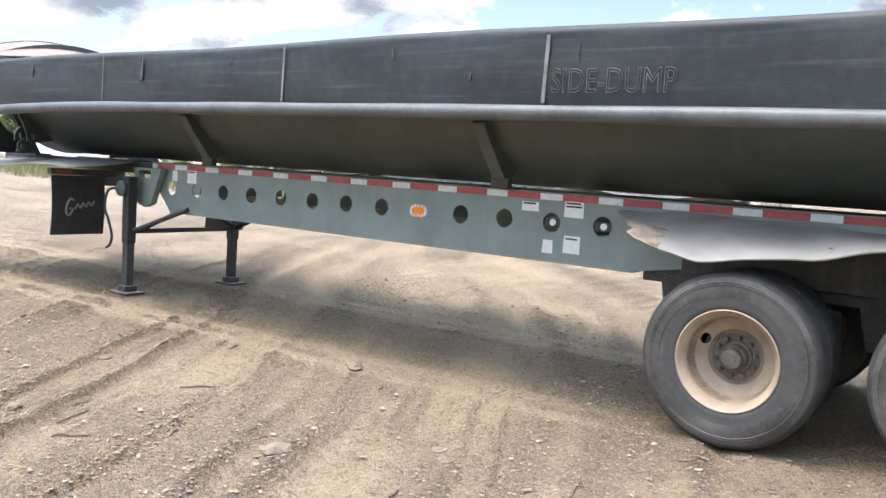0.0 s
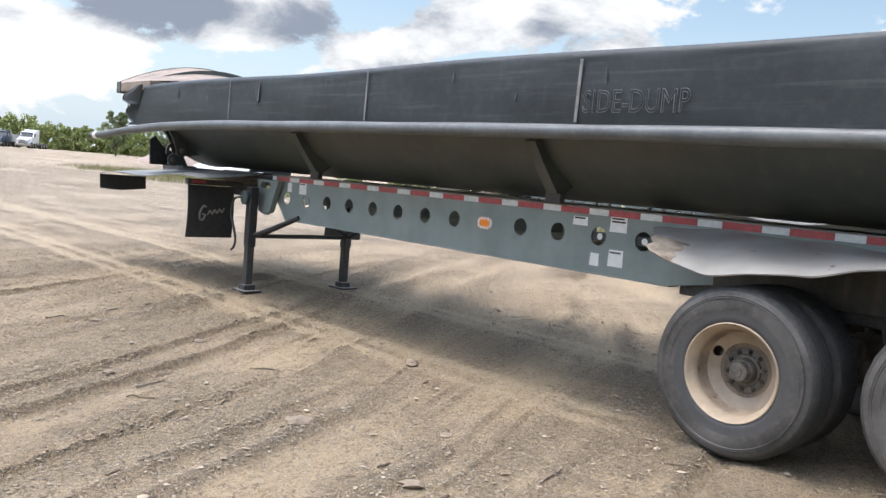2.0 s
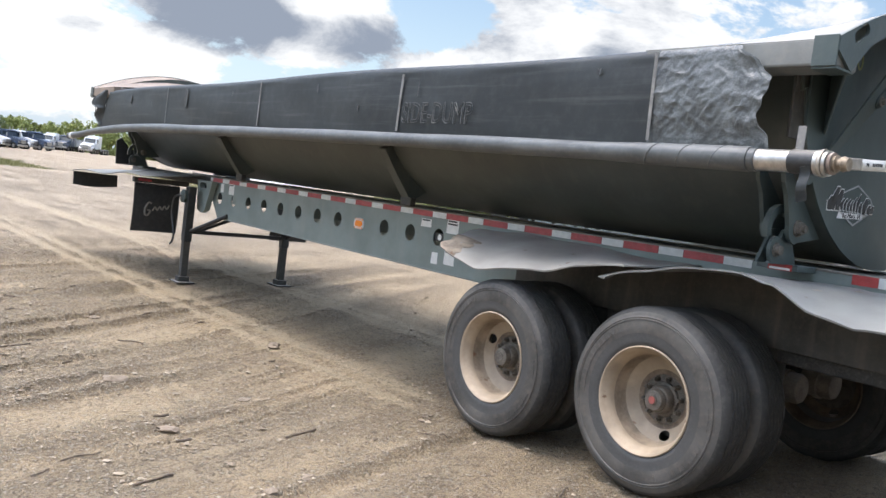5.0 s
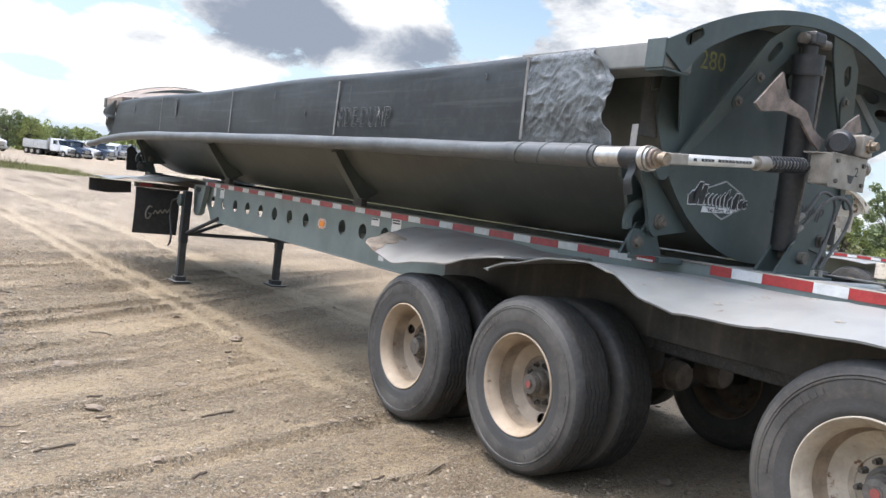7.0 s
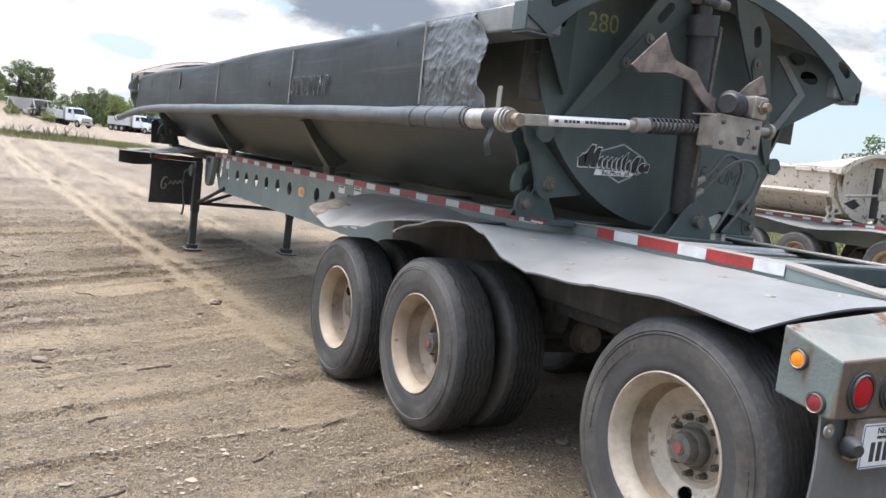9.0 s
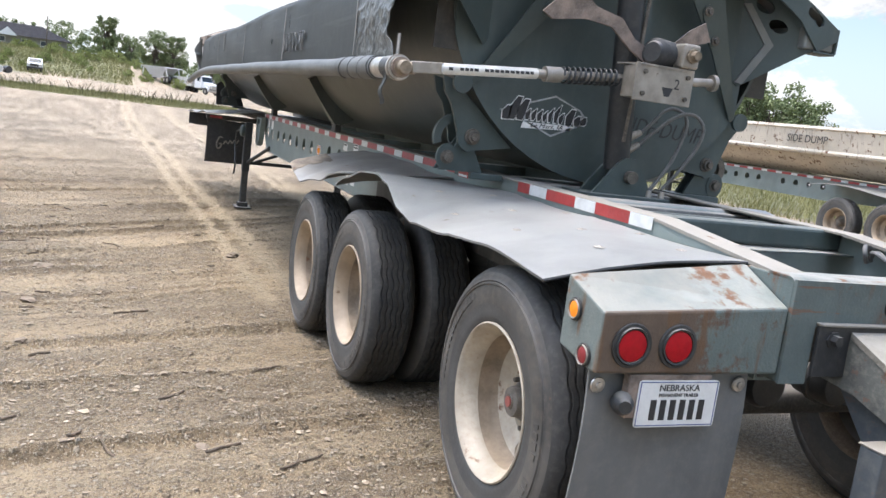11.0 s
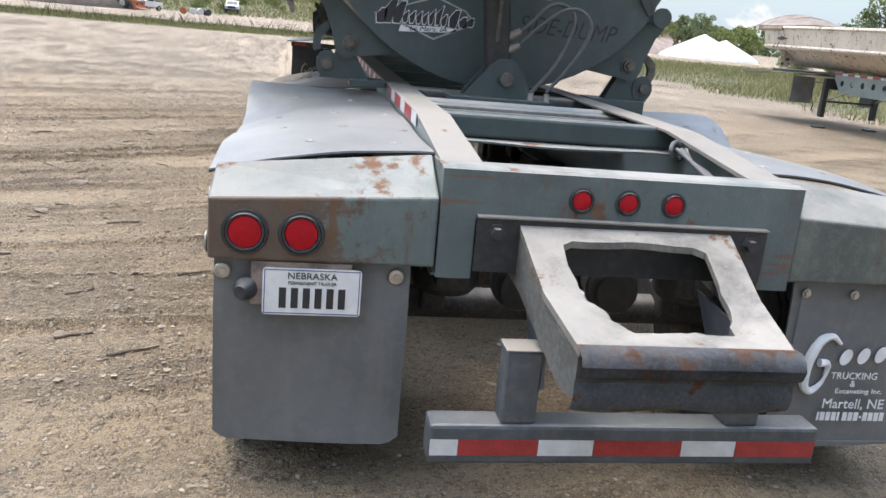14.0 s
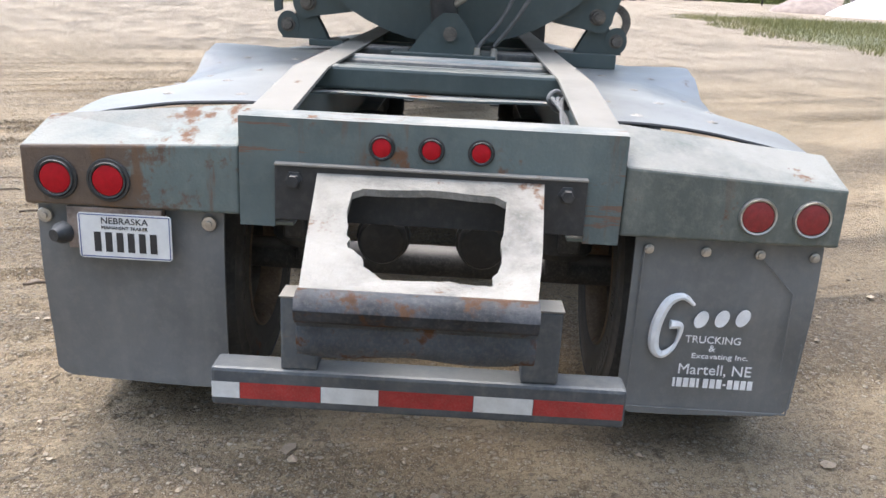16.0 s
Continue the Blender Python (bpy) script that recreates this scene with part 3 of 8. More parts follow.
def make_wheels(parent, rims, detailed=True):
    tyre = part("tyre", tyre_mesh(bmesh.new()), (RUBBER, RUBBER_WALL, RUBBER_BEAD), None, "worn black truck tyre with brown dusty walls", True)
    nut = part("lug_nut", nut_mesh(), HUB, None)
    hub = part("hub", hub_mesh(bmesh.new()), (HUB, HUB), None, "greasy dark wheel hub", True)
    cap = part("hub_cap", moved(disc(0.021, 0.006, 20), Matrix.Translation((0, 0.097, 0))), CAP_RED, None, "small red hub cap window")
    pale_hub = hub.data.copy()
    pale_hub.materials[0], pale_hub.materials[1] = HUB_GREY, RIM_DIRTY
    kept = (tyre.data, nut.data, hub.data, cap.data)
    for o in (tyre, nut, hub, cap):
        bpy.data.objects.remove(o)
    for i, (x, z) in enumerate(AXLES):
        rim = part("wheel", rim_mesh(bmesh.new(), (rims[i][1],)), (rims[i][0], RIM_GRIME_SHADE if i < 2 else RIM_DIRTY, RIM_BAND), None, rims[i][2], True)
        me = rim.data
        # inner duals: copy in dark grime materials, shade put into its colour
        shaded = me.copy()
        shaded.materials[0], shaded.materials[1], shaded.materials[2] = RIM_GRIME_SHADE, GRIME, GRIME
        bpy.data.objects.remove(rim)
        for side in (-1, 1):
            turn = 0 if side < 0 else 180
            for depth in (0.0, 0.345):
                if depth and not detailed:
                    continue
                y = side * (1.298 - depth)
                outer = depth == 0.0
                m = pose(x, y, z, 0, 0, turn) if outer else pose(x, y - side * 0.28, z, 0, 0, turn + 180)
                w = share("wheel", me if outer else shaded, parent, m, rims[i][2] if outer else "inner dual wheel, colour darkened for shade")
                share("tyre", kept[0], w, None, "worn black truck tyre with brown dusty walls")
                if outer:
                    share("hub", pale_hub if i == 2 else kept[2], w, None, "grey steel hub on a pale disc" if i == 2 else "greasy dark wheel hub")
                    if i > 0:
                        share("hub_cap", kept[3], w, None, "small red hub cap window")
                    if detailed:
                        for k in range(10):
                            a = TAU * (k + 0.3) / 10
                            share("lug_nut", kept[1], w, pose(0.118 * math.cos(a), 0.203, 0.118 * math.sin(a)))


def make_beam(parent, side, web_mat, flange_mat, detailed=True):
    """One main beam: web with round holes, top and bottom flanges, sloping tail."""
    y = side * RAIL
    x0 = -7.9
    under = [(x0 + 0.33, 0.955), (-2.3, 0.955), (-1.9, 1.02), (2.52, 1.02), (2.52, 1.385), (1.80, TOP - 0.012), (x0, TOP - 0.012), (x0, 1.30)]
    holes = [ellipse(-7.55 + 0.4155 * i, 1.205 + 0.0035 * i, 0.074, 0.074, 24) for i in range(13) if i != 8]
    part("main_beam", plated("y", y - side * 0.012 if side > 0 else y, 0.012, under, holes), web_mat, parent, "blue-grey steel beam web with a row of round holes")
    if side < 0:
        for i in (11, 12):
            hx, hz = -7.55 + 0.4155 * i, 1.205 + 0.0035 * i
            strap = part("hole_strap", boxed(hx - 0.10, hx + 0.10, y + 0.013, y + 0.018, hz - 0.035, hz + 0.035, 0), BLACK, parent)
            part("round_label", moved(disc(0.026, -0.003, 20), Matrix.Translation((hx + 0.005, y + 0.012, hz))), WHITE, strap, "round white label")
    top = bmesh.new()
    inner = side * (RAIL - 0.13)
    lo, hi = sorted((y + side * 0.006, inner))
    box(top, x0, 1.80, lo, hi, TOP - 0.012, TOP, 0.003)
    part("top_flange", top, flange_mat, parent, "dust-covered top flange of the beam")
    tail = bmesh.new()
    vs = [tail.verts.new(p) for p in ((1.80, lo, TOP - 0.012), (1.80, hi, TOP - 0.012), (2.53, hi, 1.385), (2.53, lo, 1.385),
                                      (1.80, lo, TOP), (1.80, hi, TOP), (2.53, hi, 1.400), (2.53, lo, 1.400))]
    for q in ((0, 1, 2, 3), (4, 5, 6, 7), (0, 1, 5, 4), (1, 2, 6, 5), (2, 3, 7, 6), (3, 0, 4, 7)):
        tail.faces.new([vs[k] for k in q])
    part("sloped_flange", tail, flange_mat, parent, "sloping dust-covered tail flange")
    low = bmesh.new()
    box(low, x0 + 0.33, -2.3, lo, hi, 0.943, 0.955, 0.003)
    box(low, -1.9, 2.50, lo, hi, 1.008, 1.02, 0.003)
    part("bottom_flange", low, web_mat, parent)


def tape_run(parent, side, x0, lengths, z, first_red=True, faded=False, slope=0.0, height=0.05):
    """Red and white reflective strips along a beam."""
    x, red = x0, first_red
    for n in lengths:
        bm = plated("y", side * (RAIL + 0.0065), side * 0.0015, [(x, z + slope * (x - x0)), (x + n - 0.002, z + slope * (x + n - x0)), (x + n - 0.002, z + height + slope * (x + n - x0)), (x, z + height + slope * (x - x0))])
        part("red_strip" if red else "white_strip", bm, (FADED_TAPE if faded else RED_TAPE) if red else WHITE_TAPE, parent)
        x, red = x + n, not red


def tub_ring(grow=0.0):
    """Half of the tub's round section, from the rail down to the bottom, as (y, z)."""
    pts = [(-1.10 - grow, 2.50), (-1.075 - grow, 2.36)]
    r = 1.057 + grow
    for i in range(19):
        a = radians(-170 + 80 * i / 18)
        pts.append((r * math.cos(a), 2.556 + r * math.sin(a)))
    return pts


def make_tub(parent, mat, x0, x1):
    """The long half-round tub, open on top, with its steel thickness."""
    half = tub_ring()
    outer = half + [(-y, z) for y, z in half[::-1][1:]]
    inn = [(y * 0.985, z + 0.012) for y, z in outer]
    bm = bmesh.new()
    xs = [x0 + (x1 - x0) * i / 40 for i in range(41)]
    rings = [[bm.verts.new((x, y, z)) for y, z in outer + inn[::-1]] for x in xs]
    n = len(rings[0])
    for a, b in zip(rings, rings[1:]):
        for k in range(n):
            bm.faces.new((a[k], a[(k + 1) % n], b[(k + 1) % n], b[k]))
    bm.faces.new(rings[0]), bm.faces.new(rings[-1][::-1])
    part("tub", bm, mat, parent, "dark painted half-round steel dump tub", True)


def arch(v):
    """Height of the end hood over the rails."""
    return 2.555 + 0.385 * max(0.0, 1 - abs(v / 1.325) ** 1.9)


def make_hood(parent, edge, inner, mat, side=1, pale=None):
    """Curved end hood: from the rails at x = inner it rises to an arched rim at x = edge."""
    def f(u, w):
        v = -1.325 + 2.65 * w
        k = u ** 0.8
        return (inner + (edge - inner) * u, v, 2.555 + (arch(v) - 2.555) * (0.25 + 0.75 * k))
    part("hood", sheet(10, 30, f, 0.008), pale or mat, parent, "arched sheet-steel end hood", True)
    # the rim that stands on the hood's edge, with a slotted lug at either end
    n = 36
    out, inn = [], []
    for i in range(n + 1):
        v = -1.33 + 2.66 * i / n
        out.append((v, arch(v) + 0.008))
        inn.append((v * 0.93, arch(v) - 0.065 - 0.045 * abs(v / 1.33) ** 3))
    outline = out + [(1.33, 2.50), (1.19, 2.42)] + inn[::-1][3:-3] + [(-1.19, 2.42), (-1.33, 2.50)]
    part("hood_rim", plated("x", edge - 0.008 * side, 0.016 * side, outline, [slot(-1.135, 2.615, 0.15, 0.058, 33), slot(1.135, 2.615, 0.15, 0.058, -33)]), mat, parent, "arched steel rim with a slotted lug at each end")
    for s in (-1, 1):
        lug = bmesh.new()
        lo, hi = sorted((edge - side * 0.115, edge + side * 0.006))
        box(lug, lo, hi, *sorted((s * 1.338, s * 1.326)), 2.425, 2.57, 0.003)
        box(lug, lo, hi, *sorted((s * 1.33, s * 1.16)), 2.413, 2.425, 0.003)
        part("lug", lug, mat, parent)
    for s in (-1, 1):
        lo, hi = sorted((inner, edge - side * 0.01))
        part("hood_rail", boxed(lo, hi, *sorted((s * 1.10, s * 1.325)), 2.43, 2.56, 0.012), pale or mat, parent, "dusty pale box rail along the tub edge")
        # slanting plate from the bulkhead out to the lug, with two oval ports and a bent stiffener
        rise_x = lambda y: edge - side * (0.265 - 0.72 * (abs(y) - 0.84))
        gus = plated("x", 0.0, 0.010, [(s * a, b) for a, b in ((0.80, 2.74), (0.93, 2.725), (1.06, 2.665), (1.165, 2.60), (1.18, 2.43), (0.86, 2.17), (0.80, 2.22))],
                     [[(s * a, b) for a, b in ellipse(0.925, 2.655, 0.050, 0.036, 18, -35)], [(s * a, b) for a, b in ellipse(1.0, 2.545, 0.050, 0.036, 18, -35)]])
        for v in gus.verts:
            v.co.x = rise_x(v.co.y) + side * v.co.x
        part("hood_gusset", gus, mat, parent, "slanting gusset plate with two oval ports")
        if side > 0 and s > 0:
            stiff = plated("x", 0.0, 0.010, [(s * a, b) for a, b in ((0.815, 2.66), (0.85, 2.665), (0.985, 2.430), (0.87, 2.185), (0.835, 2.195), (0.945, 2.430))])
            for v in stiff.verts:
                v.co.x = rise_x(v.co.y) + 0.016 + v.co.x
            part("stiffener", stiff, pale or mat, parent, "bent pale stiffener strip")


def end_plate(parent, mat, x, thick, clip=1.02):
    """The half-round bulkhead that closes the tub, clipped at the sides, reaching up under the hood."""
    pts = []
    for i in range(25):
        a = radians(-168 + 156 * i / 24)
        pts.append((max(-clip, min(clip - 0.12, 1.07 * math.cos(a))), 2.556 + 1.07 * math.sin(a)))
    pts += [(clip, 2.45)] + [(clip - 2 * clip * i / 20, arch(clip - 2 * clip * i / 20) - 0.06) for i in range(21)] + [(-clip, 2.45)]
    part("end_plate", plated("x", x, thick, pts), mat, parent, "grey-green half-round steel end bulkhead")


def make_pivot(parent, x, s, open_hook, mats):
    """One dump hinge: moving bracket, bolt, hooked latch and fixed foot."""
    m1, m2 = mats
    arm = [(-1.02, 1.985), (-0.955, 1.97), (-0.56, 1.632), (-0.80, 1.594)]
    arm += [(-0.808 + 0.088 * math.cos(radians(a)), 1.672 + 0.088 * math.sin(radians(a))) for a in range(-95, -200, -15)] + [(-0.955, 1.84), (-1.00, 1.90)]
    for dx in (-0.055, -0.20):
        part("pivot_bracket", plated("x", x + dx, 0.025, [(-s * y, z) for y, z in arm]), m1, parent, "grey-green pivot bracket plate")
    bolt = lathed([(0.0005, -0.05), (0.020, -0.05), (0.022, -0.034), (0.034, -0.032), (0.036, -0.010), (0.046, -0.008), (0.046, 0.0)], 24)
    part("pivot_bolt", moved(bolt, Matrix.Translation((x - 0.030, s * 0.808, 1.672)) @ Matrix.Rotation(radians(90), 4, "Z")), m2, parent, "large hinge bolt", True)
    foot = [(-0.66, TOP), (-0.70, TOP), (-0.80, 1.66), (-0.86, 1.655), (-0.97, TOP)]
    for dx in (-0.09, -0.16):
        part("pivot_foot", plated("x", x + dx, 0.02, [(-s * y, z) for y, z in foot]), m1, parent, "triangular steel hinge foot")
    part("outrigger", boxed(x - 0.24, x + 0.0, *sorted((s * 0.604, s * (0.93 if s > 0 else 0.80))), TOP - 0.075 if s > 0 else TOP - 0.03, TOP + 0.004, 0.004), m1, parent, "short outrigger under the hinge")
    hook = []
    a0, a1, cy, cz, r0, r1 = (-125, 105, 0.90, 1.645, 0.105, 0.062) if open_hook else (-20, 130, 0.88, 1.655, 0.135, 0.09)
    for i in range(21):
        a = radians(a0 + (a1 - a0) * i / 20)
        hook.append((cy + r0 * math.cos(a), cz + r0 * math.sin(a)))
    for i in range(20, -1, -1):
        a = radians(a0 + (a1 - a0) * i / 20)
        hook.append((cy + r1 * math.cos(a), cz + r1 * math.sin(a)))
    part("latch_hook", plated("x", x - 0.115, 0.032, [(s * y, z) for y, z in hook]), m2 if open_hook else m1, parent, "curved steel latch hook")
    part("latch_lever", plated("x", x - 0.085, 0.02, [(s * p, q) for p, q in ellipse(0.93, 1.545, 0.062, 0.075, 18)]), m1, parent)
    pin = lathed([(0.0005, -0.03), (0.026, -0.03), (0.028, -0.006), (0.040, -0.004), (0.040, 0.0)], 20)
    part("latch_pin", moved(pin, Matrix.Translation((x - 0.064, s * 0.93, 1.545)) @ Matrix.Rotation(radians(90), 4, "Z")), m2, parent, "", True)


def make_crossmembers(parent, mat, flange):
    for x, w, lo in ((-7.2, 0.10, 1.16), (-5.8, 0.10, 1.16), (-4.4, 0.10, 1.16), (-2.82, 0.10, 1.16), (-1.75, 0.10, 1.16), (-0.6, 0.10, 1.16)):
        part("crossmember", boxed(x, x + w, -RAIL + 0.014, RAIL - 0.014, lo, 1.42, 0.006), mat, parent)
    # over the rear axle: open bays between the beams
    for x, w, lo, hi in ((0.30, 0.20, 1.20, 1.46), (0.86, 0.22, 1.30, 1.44), (1.30, 0.03, 1.39, 1.445), (1.60, 0.10, 1.372, TOP - 0.003)):
        # the two lower ones take the steel darkened for shade
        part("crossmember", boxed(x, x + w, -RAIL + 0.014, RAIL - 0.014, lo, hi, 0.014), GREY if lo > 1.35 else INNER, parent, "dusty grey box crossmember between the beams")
    part("cross_channel", sheet(30, 2, lambda u, w: (1.66 + 0.13 * w, (RAIL - 0.016) * (2 * u - 1), 1.366 + 0.004 * math.sin(9 * u) * w), 0.008), GREY_RUST, parent, "rusty bent lower flange of the crossmember")
    part("lower_plate", boxed(2.10, 2.29, -RAIL + 0.014, RAIL - 0.014, 1.06, 1.075, 0.004), GRIME, parent)


def lamp(parent, name, where, axis, r, lens, ring=CHROME, gasket=True, label=""):
    """A round lens in a rubber gasket and ring; faces +x ('x') or -y ('y')."""
    turn = Matrix.Rotation(radians(90), 4, "Z") if axis == "x" else Matrix.Identity(4)
    m = Matrix.Translation(where) @ turn
    body = lathed([(0.0005, -0.012), (r * 0.5, -0.0115), (r * 0.85, -0.008), (r * 0.9, 0.0)], 32)
    ob = part(name, moved(body, m), lens, parent, label, True)
    part("lamp_ring", moved(lathed([(r * 0.90, 0.0), (r * 0.90, -0.010), (r * 1.0, -0.012), (r * 1.06, -0.004), (r * 1.06, 0.0)], 32), m), ring, ob, "", True)
    if gasket:
        part("gasket", moved(lathed([(r * 1.06, 0.0), (r * 1.07, -0.007), (r * 1.20, -0.006), (r * 1.24, 0.0)], 32), m), RUBBER, ob, "", True)
    return ob


def make_tail(parent):
    """Rear cross box with lamps, sloped corner boxes, plate, mud flaps, push block and bumper."""
    X = 2.64
    centre = [(-0.602, 1.395), (-0.602, 1.046), (-0.49, 1.046), (-0.49, 1.242), (0.49, 1.242), (0.49, 1.046), (0.602, 1.046), (0.602, 1.395)]
    bm = plated("x", X - 0.010, 0.012, centre)
    part("rear_crossbeam", bm, GREY_RUST, parent, "rust-stained grey rear cross beam")
    top = bmesh.new()
    n = 6
    path = [(2.51, 1.400)] + [(X - 0.035 + 0.035 * math.sin(radians(90 * i / n)) - 0.001, 1.365 + 0.035 * math.cos(radians(90 * i / n))) for i in range(n + 1)]
    for a, b in zip(path, path[1:]):
        q = [top.verts.new(p) for p in ((a[0], -0.603, a[1]), (a[0], 0.603, a[1]), (b[0], 0.603, b[1]), (b[0], -0.603, b[1]))]
        top.faces.new(q)
    bmesh.ops.remove_doubles(top, verts=top.verts, dist=0.0005)
    bmesh.ops.solidify(top, geom=list(top.faces), thickness=-0.006)
    part("crossbeam_top", top, GREY_RUST, parent, "rounded dusty top of the rear cross beam", True)
    part("crossbeam_leg", boxed(2.40, X - 0.012, -0.60, -0.50, 1.046, 1.395, 0.006), GREY_RUST, parent)
    part("crossbeam_leg", boxed(2.40, X - 0.012, 0.50, 0.60, 1.046, 1.395, 0.006), GREY_RUST, parent)
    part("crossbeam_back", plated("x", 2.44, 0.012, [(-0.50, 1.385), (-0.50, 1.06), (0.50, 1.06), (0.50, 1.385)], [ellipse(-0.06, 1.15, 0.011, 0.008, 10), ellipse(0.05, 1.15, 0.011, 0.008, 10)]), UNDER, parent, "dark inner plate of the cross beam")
    for dy in (-0.160, -0.006, 0.148):
        lamp(parent, "clearance_lamp", (X + 0.003, dy + 0.004, 1.318), "x", 0.034, LENS_RED, BLACK, True, "small round red clearance lamp")
    for s in (-1, 1):
        o, i = s * 1.300, s * 0.606
        y0, y1 = sorted((o, i))
        bm = bmesh.new()
        a = [(2.40, 1.330), (2.632, 1.262), (2.632, 1.075), (2.60, 1.070), (2.40, 1.10)]
        rings = [[bm.verts.new((x, y, z)) for x, z in a] for y in (y0, y1)]
        bm.faces.new(rings[0]), bm.faces.new(rings[1][::-1])
        for k in range(len(a)):
            bm.faces.new((rings[0][k], rings[0][(k + 1) % 5], rings[1][(k + 1) % 5], rings[1][k]))
        # inner end of the sloped top meets the cross beam higher up
        for v in bm.verts:
            if abs(v.co.y - i) < 1e-5 and v.co.z > 1.2:
                v.co.z += 0.07 if v.co.x < 2.5 else 0.035
        bmesh.ops.bevel(bm, geom=list(bm.edges), offset=0.008, segments=2, affect="EDGES", profile=0.5)
        cbox = part("light_box", bm, BOX_RUST if s < 0 else BOX_DIRTY, parent, "rust-stained sloping tail lamp box")
        for y in ((-1.190, -1.022) if s < 0 else (1.030, 1.200)):
            lamp(cbox, "tail_lamp", (2.634, y, 1.164), "x", 0.057, LENS_RED if s < 0 else LENS_DULL, BLACK if s < 0 else CHROME, s < 0, "round red tail lamp" if s < 0 else "dull dark-red tail lamp in a steel ring")
        if s < 0:
            lamp(cbox, "marker_lamp", (2.475, -1.302, 1.232), "y", 0.030, LENS_AMBER, STEEL, True, "round amber side marker lamp")
            lamp(cbox, "side_lamp", (2.560, -1.302, 1.110), "y", 0.030, LENS_DULL, STEEL, True, "round red side marker lamp")
        flap_w = (-1.285, -0.672) if s < 0 else (0.672, 1.28)
        x_f = 2.575

        def hang(u, w, a=flap_w[0], b=flap_w[1], k=s):
            y = a + (b - a) * u
            z = 1.085 - 0.655 * w
            if w > 0.93:
                z += 0.03 * max(0.0, abs(2 * u - 1) - 0.88) / 0.12
            return (x_f + 0.02 * w * w * math.sin(3 * u + k) + 0.012 * math.sin(5 * w), y, z)
        flap = part("mud_flap", sheet(24, 24, hang, 0.009), FLAP, parent, "plain grey rubber mud flap" if s < 0 else "grey rubber mud flap with white lettering", True)
        for y in ((-1.258, -0.718) if s < 0 else (0.715, 0.90, 1.075, 1.25)):
            r = 0.026 if s < 0 else 0.017
            part("washer", moved(lathed([(0.0005, -0.014), (0.010, -0.013), (0.011, -0.006), (r * 0.9, -0.005), (r, 0.0)], 18), Matrix.Translation((x_f + 0.016, y, 1.026)) @ Matrix.Rotation(radians(90), 4, "Z")), CHROME, flap, "", True)
        if s > 0:
            fx = x_f + 0.026
            # a scripted trade mark becomes a plain white swash
            curl = bent([(fx, 0.885, 0.845), (fx, 0.845, 0.872), (fx, 0.800, 0.850), (fx, 0.770, 0.770), (fx, 0.770, 0.690), (fx, 0.800, 0.662), (fx, 0.840, 0.700), (fx, 0.850, 0.765), (fx, 0.815, 0.772)], 6)
            mark = part("script_mark", bar(curl, [0.006 + 0.013 * abs(math.sin(0.085 * i)) for i in range(len(curl))], 8), PRINT_WHITE, flap, "white swash mark", True)
            for q in range(3):
                part("mark_oval", plated("x", fx - 0.001, 0.003, ellipse(0.915 + 0.068 * q, 0.795 + 0.006 * q, 0.021, 0.032, 18, -24)), PRINT_WHITE, mark)
            lettering("lettering", "TRUCKING", 0.037, PRINT_WHITE, flap, facing_rear(fx, 0.965, 0.722))
            lettering("lettering", "&", 0.034, PRINT_WHITE, flap, facing_rear(fx, 0.965, 0.692))
            lettering("lettering", "Excavating Inc.", 0.026, PRINT_WHITE, flap, facing_rear(fx, 0.995, 0.663), squeeze=1.25)
            lettering("lettering", "Martell, NE", 0.054, PRINT_WHITE, flap, facing_rear(fx, 0.985, 0.612))
            at = 0.850
            for q, wide in enumerate((0.008, 0.017, 0.017, 0.017, 0.008, 0.017, 0.017, 0.017, 0.009, 0.017, 0.017, 0.017, 0.017)):
                part("print_bar", boxed(fx - 0.001, fx + 0.001, at, at + wide, 0.547 if q != 8 else 0.558, 0.580 if q != 8 else 0.565, 0), PRINT_WHITE, flap)
                at += wide + (0.014 if q == 4 else 0.0055)
            sq = bmesh.new()
            for a, b in (((0.70, 1.02), (0.70, 0.46)), ((0.70, 0.46), (1.25, 0.46)), ((1.25, 0.46), (1.26, 0.72)), ((1.07, 1.03), (1.20, 0.90)), ((1.20, 0.90), (1.205, 0.62))):
                sweep(sq, [(fx - 0.006, *a), (fx - 0.006, *b)], 0.003, 6)
            part("moulded_line", sq, FLAP, flap)
    # number plate, its numbers barred
    px = 2.628
    pl = part("number_plate", plated("x", px, 0.003, rounded(-1.134, -0.830, 0.901, 1.053, 0.012)), WHITE, parent, "white trailer number plate with barred number")
    rim = bmesh.new()
    for y0, y1, z0, z1 in ((-1.129, -0.835, 1.046, 1.0485), (-1.129, -0.835, 0.9055, 0.908), (-1.129, -1.1265, 0.9055, 1.0485), (-0.8375, -0.835, 0.9055, 1.0485)):
        box(rim, px + 0.003, px + 0.0042, y0, y1, z0, z1, 0)
    part("plate_border", rim, PRINT_BLUE, pl)
    lettering("lettering", "NEBRASKA", 0.030, PRINT_DARK, pl, facing_rear(px + 0.004, -0.982, 1.028), squeeze=1.05)
    lettering("lettering", "PERMANENT TRAILER", 0.0155, PRINT_DARK, pl, facing_rear(px + 0.004, -0.982, 1.005))
    for k in range(6):
        y = -1.083 + 0.0365 * k
        part("number_bar", boxed(px + 0.003, px + 0.0045, y, y + 0.022, 0.924, 0.990, 0), PRINT_DARK, pl)
    part("plate_back", boxed(2.592, 2.627, -1.17, -0.86, 0.93, 1.07, 0.003), RUSTY, parent, "rusted plate bracket")
